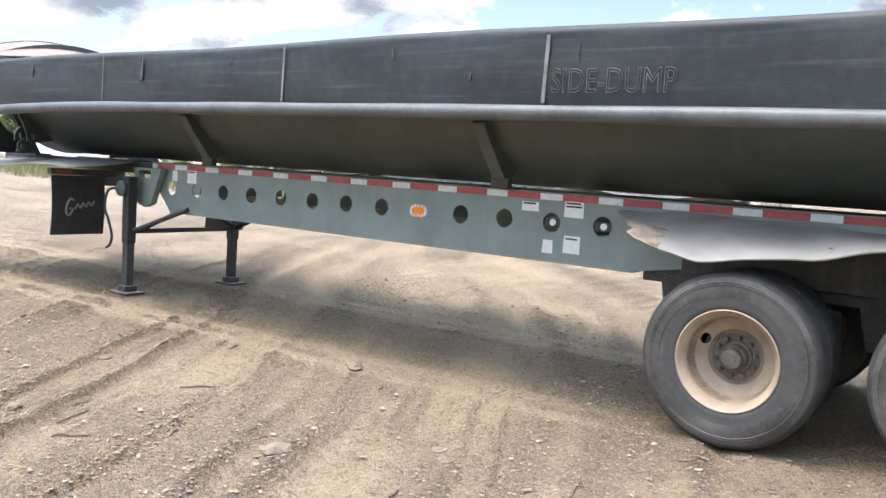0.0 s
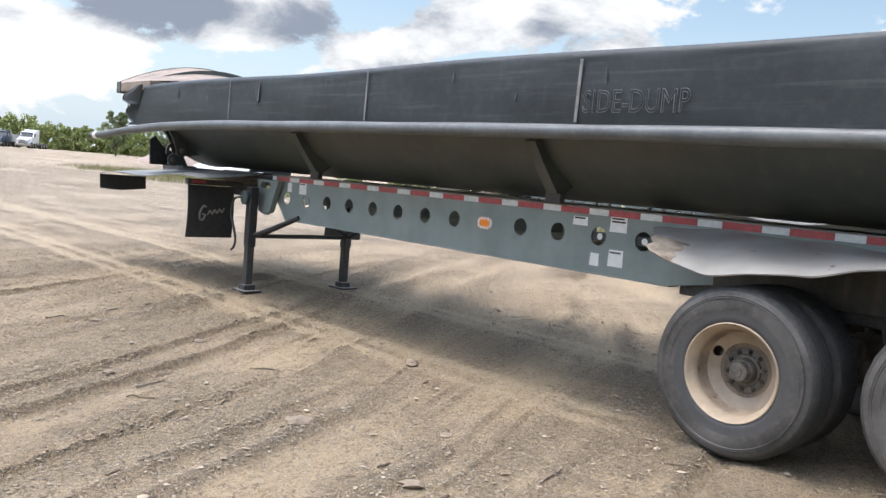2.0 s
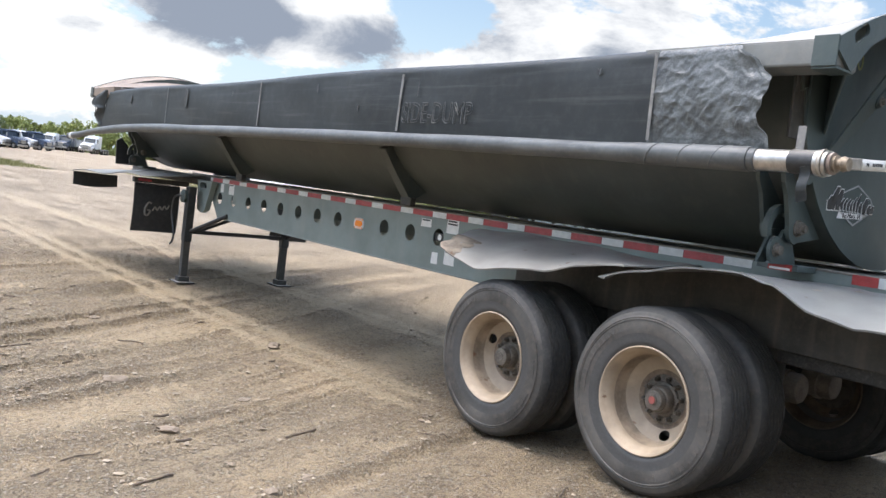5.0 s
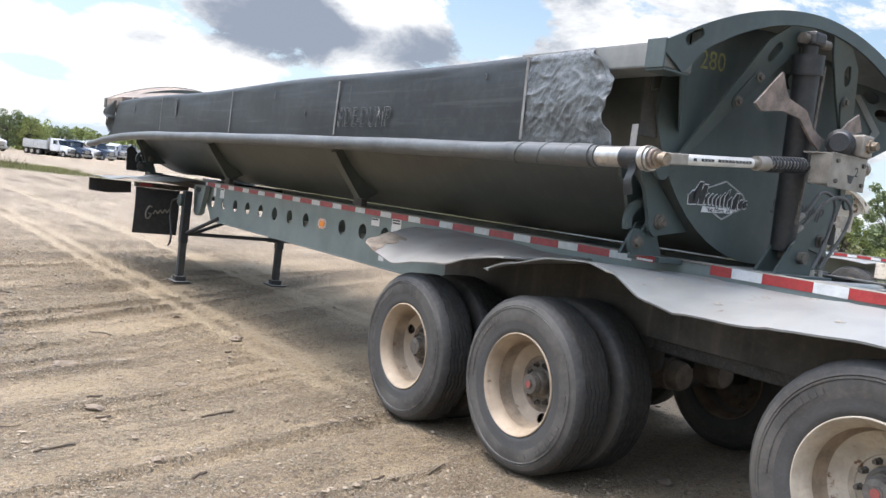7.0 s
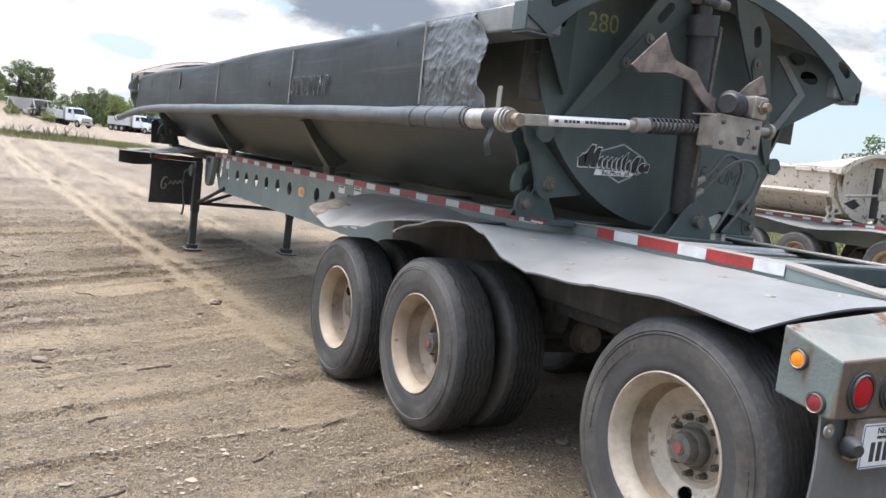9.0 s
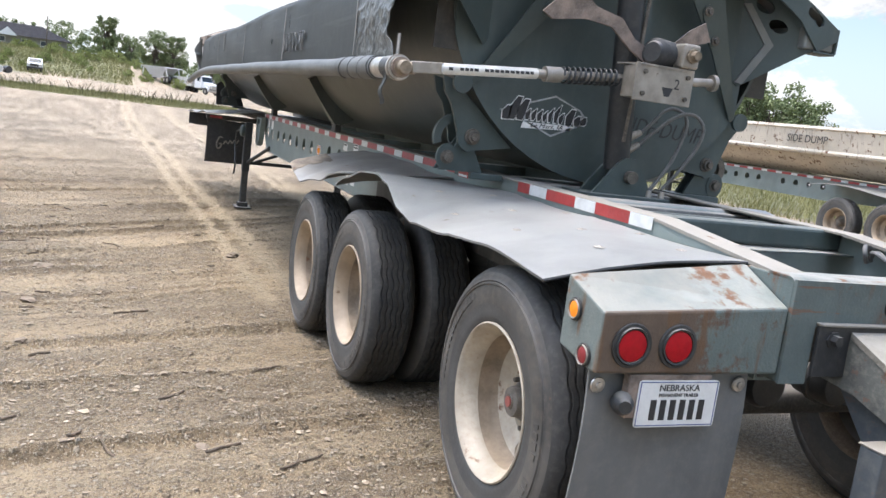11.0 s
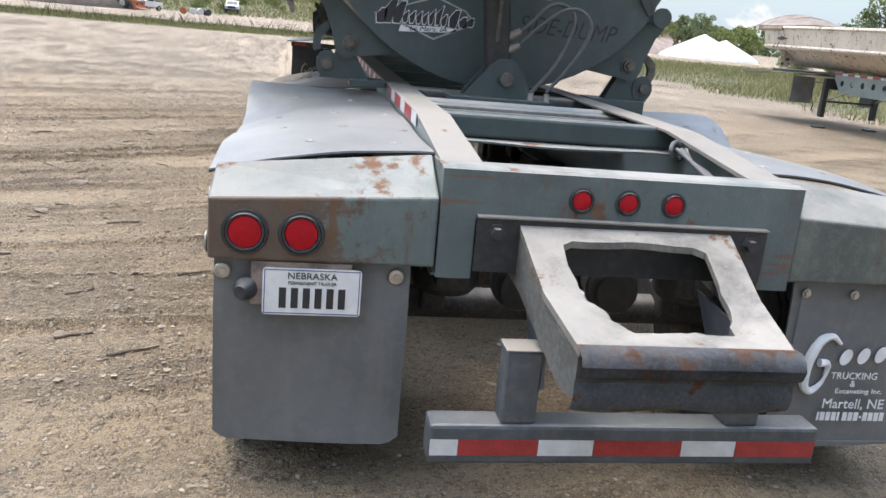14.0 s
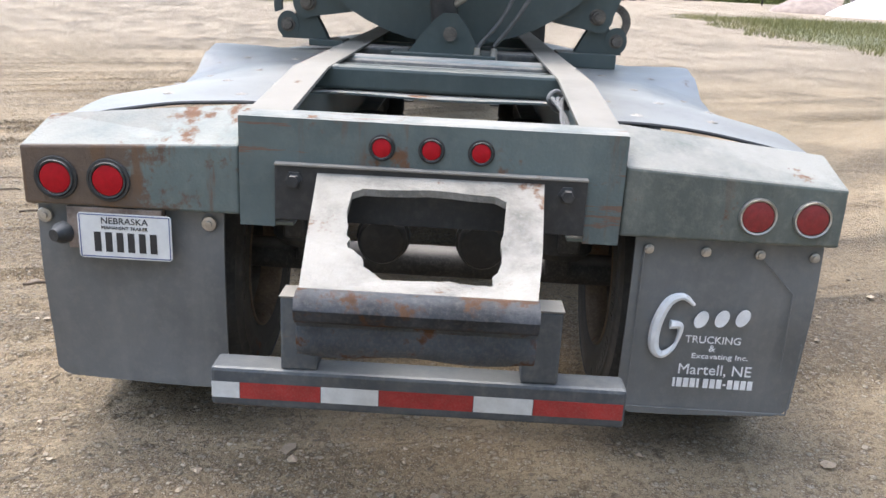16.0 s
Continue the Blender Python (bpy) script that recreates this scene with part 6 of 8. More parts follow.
# maker's badge as plain shapes: kite outline, black swash band, white foot
badge = part("badge", plated("x", 0.414, 0.002, [(-0.70, 1.842), (-0.53, 1.90), (-0.36, 1.958), (-0.19, 1.895), (-0.13, 1.838), (-0.19, 1.80), (-0.36, 1.725), (-0.53, 1.79)],
             [[(-0.675, 1.842), (-0.53, 1.892), (-0.36, 1.948), (-0.195, 1.888), (-0.155, 1.838), (-0.20, 1.808), (-0.36, 1.736), (-0.53, 1.798)]]), PRINT_KITE, trailer, "black and white kite-shaped badge")
slants = [(-0.690, 0.045, 1.795, 1.870), (-0.650, 0.045, 1.798, 1.925), (-0.600, 0.045, 1.800, 1.915), (-0.545, 0.026, 1.806, 1.866), (-0.508, 0.026, 1.806, 1.868), (-0.471, 0.026, 1.806, 1.868), (-0.436, 0.024, 1.806, 1.866), (-0.402, 0.024, 1.806, 1.886),
          (-0.366, 0.026, 1.806, 1.906), (-0.332, 0.026, 1.804, 1.864), (-0.290, 0.042, 1.800, 1.892), (-0.232, 0.036, 1.806, 1.858), (-0.188, 0.034, 1.812, 1.856)]
for y, w, lo, hi in slants:
    w *= 1.28
    lean = 0.30 * (hi - lo)
    edge_in = [(y + 0.012, lo), (y + w * 0.8, lo), (y + w, lo + 0.2 * (hi - lo)), (y + w + lean - 0.012, hi), (y + lean + 0.015, hi), (y + 0.4 * lean, lo + 0.55 * (hi - lo))]
    cy, cz = sum(p[0] for p in edge_in) / 6, (lo + hi) / 2
    grown = [(cy + (a - cy) * (1 + 0.010 / w), cz + (b - cz) * (1 + 0.012 / (hi - lo))) for a, b in edge_in]
    back_shape = part("badge_edge", plated("x", 0.4145, 0.0015, grown), PRINT_WHITE, badge)
    part("badge_slant", plated("x", 0.4162, 0.0015, edge_in), PRINT_DARK, back_shape)
foot_band = part("badge_foot", plated("x", 0.4145, 0.0015, [(-0.545, 1.792), (-0.555, 1.756), (-0.245, 1.772), (-0.235, 1.800)]), PRINT_WHITE, badge)
lettering("lettering", "Le Mars, IA", 0.036, PRINT_DARK, foot_band, facing_rear(0.4168, -0.395, 1.780, 2), depth=0.0008, squeeze=1.25, shear=0.3)

# hydraulic cylinder with its foot, pin and hoses
cyl = part("cylinder", bar([(0.62, -0.03, 1.60), (0.685, -0.145, 2.62)], 0.072, 24), BLACK, trailer, "black hydraulic cylinder", True)
part("cylinder_head", bar([(0.685, -0.145, 2.60), (0.692, -0.158, 2.71)], 0.088, 24), BLACK, cyl, "", True)
part("cylinder_rod", bar([(0.692, -0.158, 2.70), (0.70, -0.17, 2.80)], 0.045, 18), BLACK, cyl, "", True)
part("cylinder_line", bar([(0.735, -0.055, 2.66), (0.72, -0.06, 2.10), (0.70, -0.06, 1.75)], 0.011, 8), HUB, cyl, "", True)
part("top_clevis", boxed(0.62, 0.76, -0.22, -0.10, 2.755, 2.835, 0.02), BLACK, trailer)
part("top_pin", bar([(0.70, -0.26, 2.79), (0.70, 0.0, 2.79)], 0.030, 14), HUB, trailer, "", True)
part("hood_rib", plated("x", 0.50, 0.012, [(0.02, 2.90), (0.08, 2.89), (0.13, 2.40), (0.17, 2.30), (0.10, 2.20), (0.06, 2.40)]), GREY, trailer)
for dx in (0.575, 0.70):
    part("cylinder_foot", plated("x", dx, 0.02, [(-0.22, TOP - 0.01), (0.17, TOP - 0.01), (0.075, 1.62), (0.03, 1.665), (-0.04, 1.665), (-0.085, 1.63)]), GREY, trailer, "triangular cylinder foot")
part("foot_pin", bar([(0.54, 0.0, 1.563), (0.76, 0.0, 1.563)], 0.036, 16), HUB, trailer, "", True)
part("foot_base", boxed(0.52, 0.80, -0.30, 0.24, TOP - 0.03, TOP - 0.008, 0.004), GREY, trailer)
for y, z in ((0.0, 1.785), (0.0, 1.715)):
    part("fitting", bar([(0.64, y - 0.06, z - 0.04), (0.65, y + 0.02, z), (0.66, y + 0.07, z + 0.03)], [0.020, 0.024, 0.018], 10), STEEL, trailer, "", True)
for pts in (((0.66, 0.06, 1.80), (0.66, 0.13, 1.87), (0.66, 0.20, 1.945), (0.66, 0.27, 1.968), (0.68, 0.335, 1.935), (0.69, 0.345, 1.85), (0.70, 0.27, 1.66), (0.72, 0.145, 1.50)),
            ((0.66, 0.06, 1.735), (0.68, 0.16, 1.84), (0.70, 0.27, 1.93), (0.73, 0.36, 1.945), (0.748, 0.422, 1.878), (0.745, 0.40, 1.77), (0.73, 0.32, 1.63), (0.71, 0.232, 1.51))):
    part("hydraulic_hose", bar(bent(pts, 8), 0.0105, 10), HOSE, trailer, "grey hydraulic hose", True)
for y in (0.145, 0.232):
    part("hose_fitting", bar([(0.72, y, 1.40), (0.72, y, 1.44), (0.72, y, 1.50)], [0.024, 0.020, 0.016], 10), STEEL, trailer, "", True)
part("fitting_plate", boxed(0.68, 0.76, 0.11, 0.31, 1.415, 1.427, 0.002), STEEL, trailer)
part("hose_tube", bar([(0.965, -0.50, 1.415), (0.965, 0.50, 1.415)], 0.045, 16), WEB, trailer, "", True)
for k in range(3):
    part("wiring", bar(bent([(1.96, 0.49, 1.405 - 0.015 * k), (2.02, 0.46 - 0.02 * k, 1.42), (2.10, 0.45, 1.385), (2.25, 0.44 + 0.01 * k, 1.36), (2.40, 0.46, 1.30)], 6), 0.008, 8), HOSE, trailer, "loose grey wiring harness", True)
part("wiring", bar(bent([(1.95, 0.50, 1.40), (1.96, 0.44, 1.44), (1.99, 0.41, 1.41), (1.97, 0.45, 1.37), (1.95, 0.49, 1.39)], 6), 0.010, 8), HOSE, trailer, "", True)

# ---- running gear ----
for i, (x, z) in enumerate(AXLES):
    part("axle", bar([(x, -0.95, z), (x, 0.95, z)], 0.064, 18), GRIME, trailer, "grimy axle tube", True)
    for s in (-1, 1):
        part("trailing_arm", moved(boxed(-0.62, 0.10, -0.05, 0.05, -0.06, 0.06, 0.015), pose(x, s * 0.50, z + 0.06, 0, 8, 0)), GRIME, trailer)
        part("hanger", plated("y", s * 0.56, s * -0.10, [(x - 0.72, 1.01), (x - 0.42, 1.01), (x - 0.50, z + 0.02), (x - 0.64, z + 0.02)]), GRIME, trailer)
        bag = lathed([(0.0005, 0.0), (0.10, 0.0), (0.125, 0.03), (0.125, 0.13), (0.115, 0.15), (0.125, 0.17), (0.12, 0.26), (0.10, 0.28), (0.0005, 0.28)], 20)
        part("air_spring", moved(bag, Matrix.Translation((x + 0.22, s * 0.48, z + 0.13)) @ Matrix.Rotation(radians(90), 4, "X")), RUBBER, trailer, "black rubber air spring", True)
        pot = lathed([(0.0005, -0.10), (0.03, -0.10), (0.075, -0.09), (0.085, -0.07), (0.085, -0.02), (0.095, -0.015), (0.095, 0.015), (0.085, 0.02), (0.08, 0.09), (0.0005, 0.10)], 20)
        part("brake_chamber", moved(pot, Matrix.Translation((x + (0.17 if i == 2 else 0.24), s * (0.19 if i == 2 else 0.21), z + (0.15 if i == 2 else 0.10))) @ Matrix.Rotation(radians(90), 4, "Z") @ Matrix.Scale(1.09, 4)), BLACK if i == 2 else POT, trailer, "dusty round brake chamber", True)
part("air_tank", moved(lathed([(0.0005, -0.33), (0.10, -0.32), (0.14, -0.26), (0.14, 0.26), (0.10, 0.32), (0.0005, 0.33)], 24), pose(0.75, 0.05, 0.98)), GRIME, trailer, "grimy air tank", True)
# added plate over the beam; its dark colour stands for the shade there
part("splash_plate", boxed(-1.95, 2.36, -0.612, -0.600, 0.985, 1.355, 0.003), UNDER, trailer, "added dark plate behind the wheels, shade in its colour")
part("subframe", boxed(-2.25, 2.3, -0.54, -0.46, 0.90, 1.005, 0.01), GRIME, trailer)
part("subframe", boxed(-2.25, 2.3, 0.46, 0.54, 0.90, 1.005, 0.01), GRIME, trailer)

# ---- nose: deck sheets, tractor mud flaps, landing gear ----
for s in (-1, 1):
    deck = lambda u, w: (-11.38 + 3.2 * u, s * (1.40 - 0.80 * w), 1.26 + 0.10 * min(1, u * 1.4) + 0.022 * math.sin(9 * u + 2 * w) * (1 - w) + 0.10 * w)
    part("deck_sheet", sheet(40, 8, deck, 0.010), FENDER, trailer, "buckled grey sheet over the nose", True)
    part("hanging_sheet", sheet(4, 8, lambda u, w: (-11.36 + 0.03 * u, s * (1.38 - 0.68 * w), 1.25 - (0.20 + 0.02 * math.sin(4 * w)) * u), 0.008), BLACK, trailer, "black sheet hanging from the nose", True)
    fl = lambda u, w: (-8.62 + 0.03 * math.sin(3 * w), s * (1.33 - 0.62 * u), 1.265 - 0.645 * w)
    flap = part("mud_flap", sheet(10, 12, fl, 0.009), BLACK, trailer, "black rubber mud flap with a grey mark", True)
    if s < 0:
        mark = bmesh.new()
        x = -8.575
        sweep(mark, bent([(x, -1.09, 1.0), (x, -1.13, 1.01), (x, -1.17, 0.93), (x, -1.165, 0.85), (x, -1.13, 0.84), (x, -1.10, 0.90), (x, -1.14, 0.91)], 5), 0.013, 6)
        sweep(mark, bent([(x, -1.07 + 0.032 * i, 0.925 + 0.006 * i + (0.026 if i % 2 else -0.022)) for i in range(8)], 5), 0.010, 6)
        part("script_mark", mark, FLANGE, flap, "grey swash mark")
    part("flap_bracket", boxed(-8.66, -8.58, *sorted((s * 1.35, s * 0.60)), 1.27, 1.34, 0.006), GRIME, trailer)
    part("red_strip", boxed(-8.578, -8.576, *sorted((s * 1.30, s * 1.12)), 1.29, 1.325, 0), FADED_TAPE, trailer)
    leg_y, leg_x = (-0.80 if s < 0 else 0.63), -7.98
    part("landing_leg", boxed(leg_x - 0.055, leg_x + 0.055, leg_y - 0.055, leg_y + 0.055, 0.58, 1.30, 0.012), BLACK, trailer, "square black landing leg")
    part("leg_foot", boxed(leg_x - 0.045, leg_x + 0.045, leg_y - 0.045, leg_y + 0.045, rise(leg_x) + 0.04, 0.60, 0.008), GRIME, trailer)
    pad = bmesh.new()
    box(pad, leg_x - 0.15, leg_x + 0.15, leg_y - 0.12, leg_y + 0.12, rise(leg_x) + 0.005, rise(leg_x) + 0.025, 0.008)
    box(pad, leg_x - 0.07, leg_x + 0.07, leg_y - 0.075, leg_y + 0.075, rise(leg_x) + 0.02, rise(leg_x) + 0.09, 0.012)
    part("foot_pad", pad, GRIME, trailer, "flat dusty foot pad")
    part("leg_mount", plated("y", s * 0.68, s * -0.07, [(-8.10, 1.40), (-7.62, 1.40), (-7.78, 1.02), (-7.90, 0.98), (-8.03, 1.02)], [slot(-7.90, 1.335, 0.22, 0.08, 0)]), WEB, trailer, "triangular leg mounting plate")
    part("leg_brace", bar([(-7.92, -0.78 if s < 0 else 0.63, 0.72), (-7.25, s * 0.60, 1.00)], 0.026, 10), BLACK, trailer)
part("cross_brace", boxed(-8.00, -7.95, -0.78, 0.63, 0.685, 0.735, 0.006), BLACK, trailer)
for s in (-1, 1):
    part("leg_brace", bar([(-7.95, s * 0.68, 0.72), (-7.93, s * 0.04, 0.99)], 0.024, 10), BLACK, trailer)
gbx = lathed([(0.0005, -0.06), (0.06, -0.06), (0.085, -0.045), (0.09, 0.03), (0.07, 0.06), (0.0005, 0.06)], 24)
part("crank_gearbox", moved(gbx, Matrix.Translation((-8.02, -0.85, 1.17))), GREY, trailer, "round landing gear gearbox", True)
part("crank_handle", bar(bent([(-8.02, -0.90, 1.17), (-8.10, -0.93, 1.165), (-8.18, -0.94, 1.12), (-8.22, -0.94, 0.95), (-8.15, -0.94, 0.82), (-8.08, -0.94, 0.66), (-8.11, -0.94, 0.56), (-8.17, -0.94, 0.52)], 6), 0.014, 8), BLACK, trailer, "bent crank handle", True)
part("coupler_plate", boxed(-11.0, -7.9, -0.60, 0.60, 1.33, 1.40, 0.01), GRIME, trailer, "dark coupler plate under the nose")
part("nose_frame", boxed(-11.1, -7.9, -0.56, -0.44, 1.39, 1.455, 0.006), GRIME, trailer)
part("nose_frame", boxed(-11.1, -7.9, 0.44, 0.56, 1.39, 1.455, 0.006), GRIME, trailer)
# front tub stand
part("front_stand", plated("x", -10.50, 0.03, [(-1.02, 1.455), (-0.55, 1.455), (-0.60, 1.60), (-0.85, 1.72), (-0.97, 1.86), (-1.04, 1.80)]), BLACK, trailer, "black front tub stand")
part("front_stand", plated("x", -10.50, 0.03, [(1.02, 1.455), (0.55, 1.455), (0.60, 1.60), (0.85, 1.72), (0.97, 1.86), (1.04, 1.80)]), BLACK, trailer, "black front tub stand")

# marker lamp, stickers and labels on the beam
mk = part("marker_lamp", plated("y", -RAIL - 0.012, 0.012, rounded(-4.300, -4.170, 1.200, 1.260, 0.028)), LENS_AMBER, trailer, "oblong amber marker lamp in a pale frame")
part("lamp_frame", plated("y", -RAIL - 0.009, 0.009, rounded(-4.322, -4.148, 1.178, 1.282, 0.045), [rounded(-4.300, -4.170, 1.200, 1.260, 0.028)]), WHITE, mk, "white and orange lamp frame")
for k in range(4):
    part("frame_mark", boxed(-4.30 + 0.038 * k, -4.283 + 0.038 * k, -RAIL - 0.0105, -RAIL - 0.0092, 1.180, 1.197, 0), LENS_AMBER, mk), part("frame_mark", boxed(-4.30 + 0.038 * k, -4.283 + 0.038 * k, -RAIL - 0.0105, -RAIL - 0.0092, 1.263, 1.280, 0), LENS_AMBER, mk)
for x, z, w, h in ((-2.80, 1.355, 0.16, 0.125), (-2.80, 1.09, 0.14, 0.13), (-3.17, 1.35, 0.15, 0.07), (-3.00, 1.06, 0.09, 0.10), (-7.22, 1.345, 0.15, 0.14), (-7.50, 1.34, 0.09, 0.11)):
    st = part("sticker", plated("y", -RAIL - 0.0015, 0.0015, [(x - w / 2, z - h / 2), (x + w / 2, z - h / 2), (x + w / 2 - 0.004, z + h / 2), (x - w / 2 + 0.006, z + h / 2)]), WHITE, trailer, "white weathered sticker")
    if w > 0.13:
        bars = bmesh.new()
        for k in range(2 if z > 1.352 else 1):
            box(bars, x - w * 0.4, x + w * (0.4 if k % 2 else 0.33), -RAIL - 0.0028, -RAIL - 0.0016, z + h * (0.33 - 0.19 * k) - 0.007, z + h * (0.33 - 0.19 * k) + 0.007, 0)
        part("print_bar", bars, PRINT_DARK if z > 1.1 else PRINT_GREY, st)
st = part("sticker", moved(boxed(0.20, 0.34, -0.8035, -0.8015, 1.437, 1.472, 0), Matrix.Identity(4)), RED_TAPE, trailer, "small red and white warning sticker")
part("print_bar", boxed(0.21, 0.33, -0.8055, -0.804, 1.441, 1.453, 0), WHITE, st)

# ---- a second trailer of the same kind, cream and rust-spotted, beyond the first ----
other = thing("side_dump_trailer", "cream rust-spotted side-dump trailer parked on the yard", "trailer", (-7.33, 19.142, 0.017))
make_wheels(other, ((RIM, 155, "cream painted disc wheel"), (RIM, 285, "cream painted disc wheel"), (RIM, 268, "cream painted disc wheel")), False)
for s in (-1, 1):
    make_beam(other, s, WEB, FLANGE)
make_crossmembers(other, WEB, FLANGE)
make_tub(other, CREAM_RUST, -10.45, 0.40)
end_plate(other, CREAM_RUST, 0.40, 0.012)
end_plate(other, CREAM_RUST, -10.46, 0.012)
make_hood(other, 0.68, -0.42, CREAM_RUST, 1, CREAM_RUST)
make_hood(other, -11.00, -9.6, CREAM_RUST, -1, EARTH_LOAD)
for s in (-1, 1):
    make_pivot(other, 0.37, s, s > 0, (CREAM_RUST, HUB))
    make_pivot(other, -9.9, s, s > 0, (CREAM_RUST, HUB))
    side = bmesh.new()
    prof = [(1.31, 2.555), (1.33, 2.50), (1.29, 2.46), (1.20, 2.05), (1.225, 2.00), (1.195, 1.95), (1.05, 1.93), (1.03, 2.44), (1.12, 2.555)]
    rows = [[side.verts.new((x, s * y, z)) for y, z in prof] for x in (-10.6, 0.40)]
    for q in range(len(prof)):
        side.faces.new((rows[0][q], rows[0][(q + 1) % len(prof)], rows[1][(q + 1) % len(prof)], rows[1][q]))
    side.faces.new(rows[0]), side.faces.new(rows[1][::-1])
    part("side_wall", side, CREAM_RUST, other, "cream rust-spotted side wall")
    part("deck_sheet", sheet(20, 6, lambda u, w: (-11.38 + 3.2 * u, s * (1.40 - 0.80 * w), 1.22 + 0.16 * min(1, u * 1.6) + 0.03 * math.sin(7 * u)), 0.010), FENDER, other, "buckled grey sheet over the nose", True)
    part("mud_flap", sheet(6, 6, lambda u, w: (-8.62 + 0.02 * math.sin(3 * w), s * (1.33 - 0.62 * u), 1.275 - 0.68 * w), 0.009), FENDER, other, "pale dusty mud flap", True)
    part("landing_leg", boxed(-8.03, -7.90, *sorted((s * 0.68, s * 0.81)), 0.30, 1.30, 0.012), BLACK, other, "square black landing leg")
    part("foot_pad", boxed(-8.11, -7.83, *sorted((s * 0.62, s * 0.87)), 0.0, 0.06, 0.008), BLACK, other)
    part("fender_sheet", sheet(40, 6, lambda u, w: (-2.2 + 4.4 * u, s * (1.33 - 0.73 * w), 1.30 + 0.06 * math.sin(9 * u) * (1 - w) + 0.09 * w), 0.010), FENDER, other, "wavy grey fender sheet", True)
part("cross_brace", boxed(-8.00, -7.95, -0.74, 0.74, 0.685, 0.735, 0.006), BLACK, other)
part("leg_frame", boxed(-8.02, -7.92, -0.70, 0.70, 1.02, 1.30, 0.01), BLACK, other)
for s in (-1, 1):
    part("leg_brace", bar([(-7.95, s * 0.70, 0.72), (-7.2, s * 0.58, 1.02)], 0.024, 8), STEEL, other)
part("crank_handle", bar(bent([(-8.02, -0.86, 1.17), (-8.18, -0.94, 1.15), (-8.22, -0.94, 0.80), (-8.10, -0.94, 0.60), (-8.14, -0.94, 0.45)], 5), 0.016, 8), BLACK, other, "bent crank handle", True)
tape_run(other, -1, -7.88, [0.30, 0.20] * 21, 1.405, True, False)
part("coupler_plate", boxed(-11.0, -7.9, -0.60, 0.60, 1.33, 1.40, 0.01), GRIME, other)
part("light_box", boxed(2.40, 2.63, -1.30, 1.30, 1.08, 1.38, 0.01), CREAM_RUST, other, "cream rear beam")
lettering("lettering", "SIDE DUMP", 0.24, PRINT_DARK, other, facing_side(-2.6, -1.292, 2.25), depth=0.002, label="black lettering on the cream wall")
part("badge", plated("x", 0.414, 0.002, [(-0.70, 1.842), (-0.36, 1.958), (-0.13, 1.838), (-0.36, 1.725)]), PRINT_DARK, other, "dark kite-shaped badge")
part("badge", plated("y", -1.288, 0.002, [(-9.9, 2.22), (-9.6, 2.28), (-9.3, 2.22), (-9.6, 2.16)]), PRINT_DARK, other, "dark kite-shaped badge")
part("tarp_rod", bar([(0.80, -1.2, 1.99), (0.80, 0.4, 2.13)], 0.03, 10), STEEL, other)
part("motor_box", boxed(0.83, 0.955, -0.215, 0.125, 1.985, 2.250, 0.006), STEEL, other)
part("cylinder", bar([(0.64, 0.02, 1.60), (0.70, -0.115, 2.66)], 0.082, 16), BLACK, other, "black hydraulic cylinder", True)

# ---- plants ----


def leaf_material(name, a, b):
    n = Nodes(name)
    info = n.t.nodes.new("ShaderNodeNewGeometry")
    c = n.mix(info.outputs["Random Per Island"], a, b)
    m = n.done(c, 0.6)
    n.put(0.0, n.b.inputs["Specular IOR Level"])
    return m


LEAF = leaf_material("green_leaves", (0.105, 0.130, 0.065), (0.245, 0.285, 0.150))
LEAF_YELLOW = leaf_material("yellow_green_leaves", (0.16, 0.19, 0.07), (0.33, 0.36, 0.15))
GRASS = leaf_material("dry_green_grass", (0.150, 0.150, 0.060), (0.34, 0.315, 0.155))
WEED = leaf_material("brown_weeds", (0.075, 0.062, 0.042), (0.17, 0.14, 0.085))
WOOD = surface("tree_bark", (0.085, 0.068, 0.052), 0.9, vary=0.3, scale=6, film=0.2)


def leaf_cloud(name, centres, radii, per, size, seed, mat, parent, label):
    """Crown of many small leaf clumps round a set of centres."""
    r = np.random.default_rng(seed)
    c = np.repeat(np.array(centres), per, 0)
    rad = np.repeat(np.array(radii), per)
    d = r.normal(size=(len(c), 3))
    d /= np.linalg.norm(d, axis=1, keepdims=True)
    p = c + d * (rad * r.uniform(0.25, 1.0, len(c)) ** 0.6)[:, None] * np.array((1, 1, 0.85))
    a, b = r.normal(size=(len(c), 3)), r.normal(size=(len(c), 3))
    a /= np.linalg.norm(a, axis=1, keepdims=True)
    b -= a * (a * b).sum(1, keepdims=True)
    b /= np.linalg.norm(b, axis=1, keepdims=True)
    s = (size * r.uniform(0.6, 1.4, len(c)))[:, None]
    v = np.stack((p - a * s, p + b * s * 0.55, p + a * s, p - b * s * 0.55), 1).reshape(-1, 3)
    f = np.arange(len(v)).reshape(-1, 4)
    m = bpy.data.meshes.new(name)
    m.from_pydata(v.tolist(), [], f.tolist())
    m.materials.append(mat)
    ob = new(name, m)
    if parent:
        ob.parent = parent
    if label:
        ob["label"] = label
    return ob


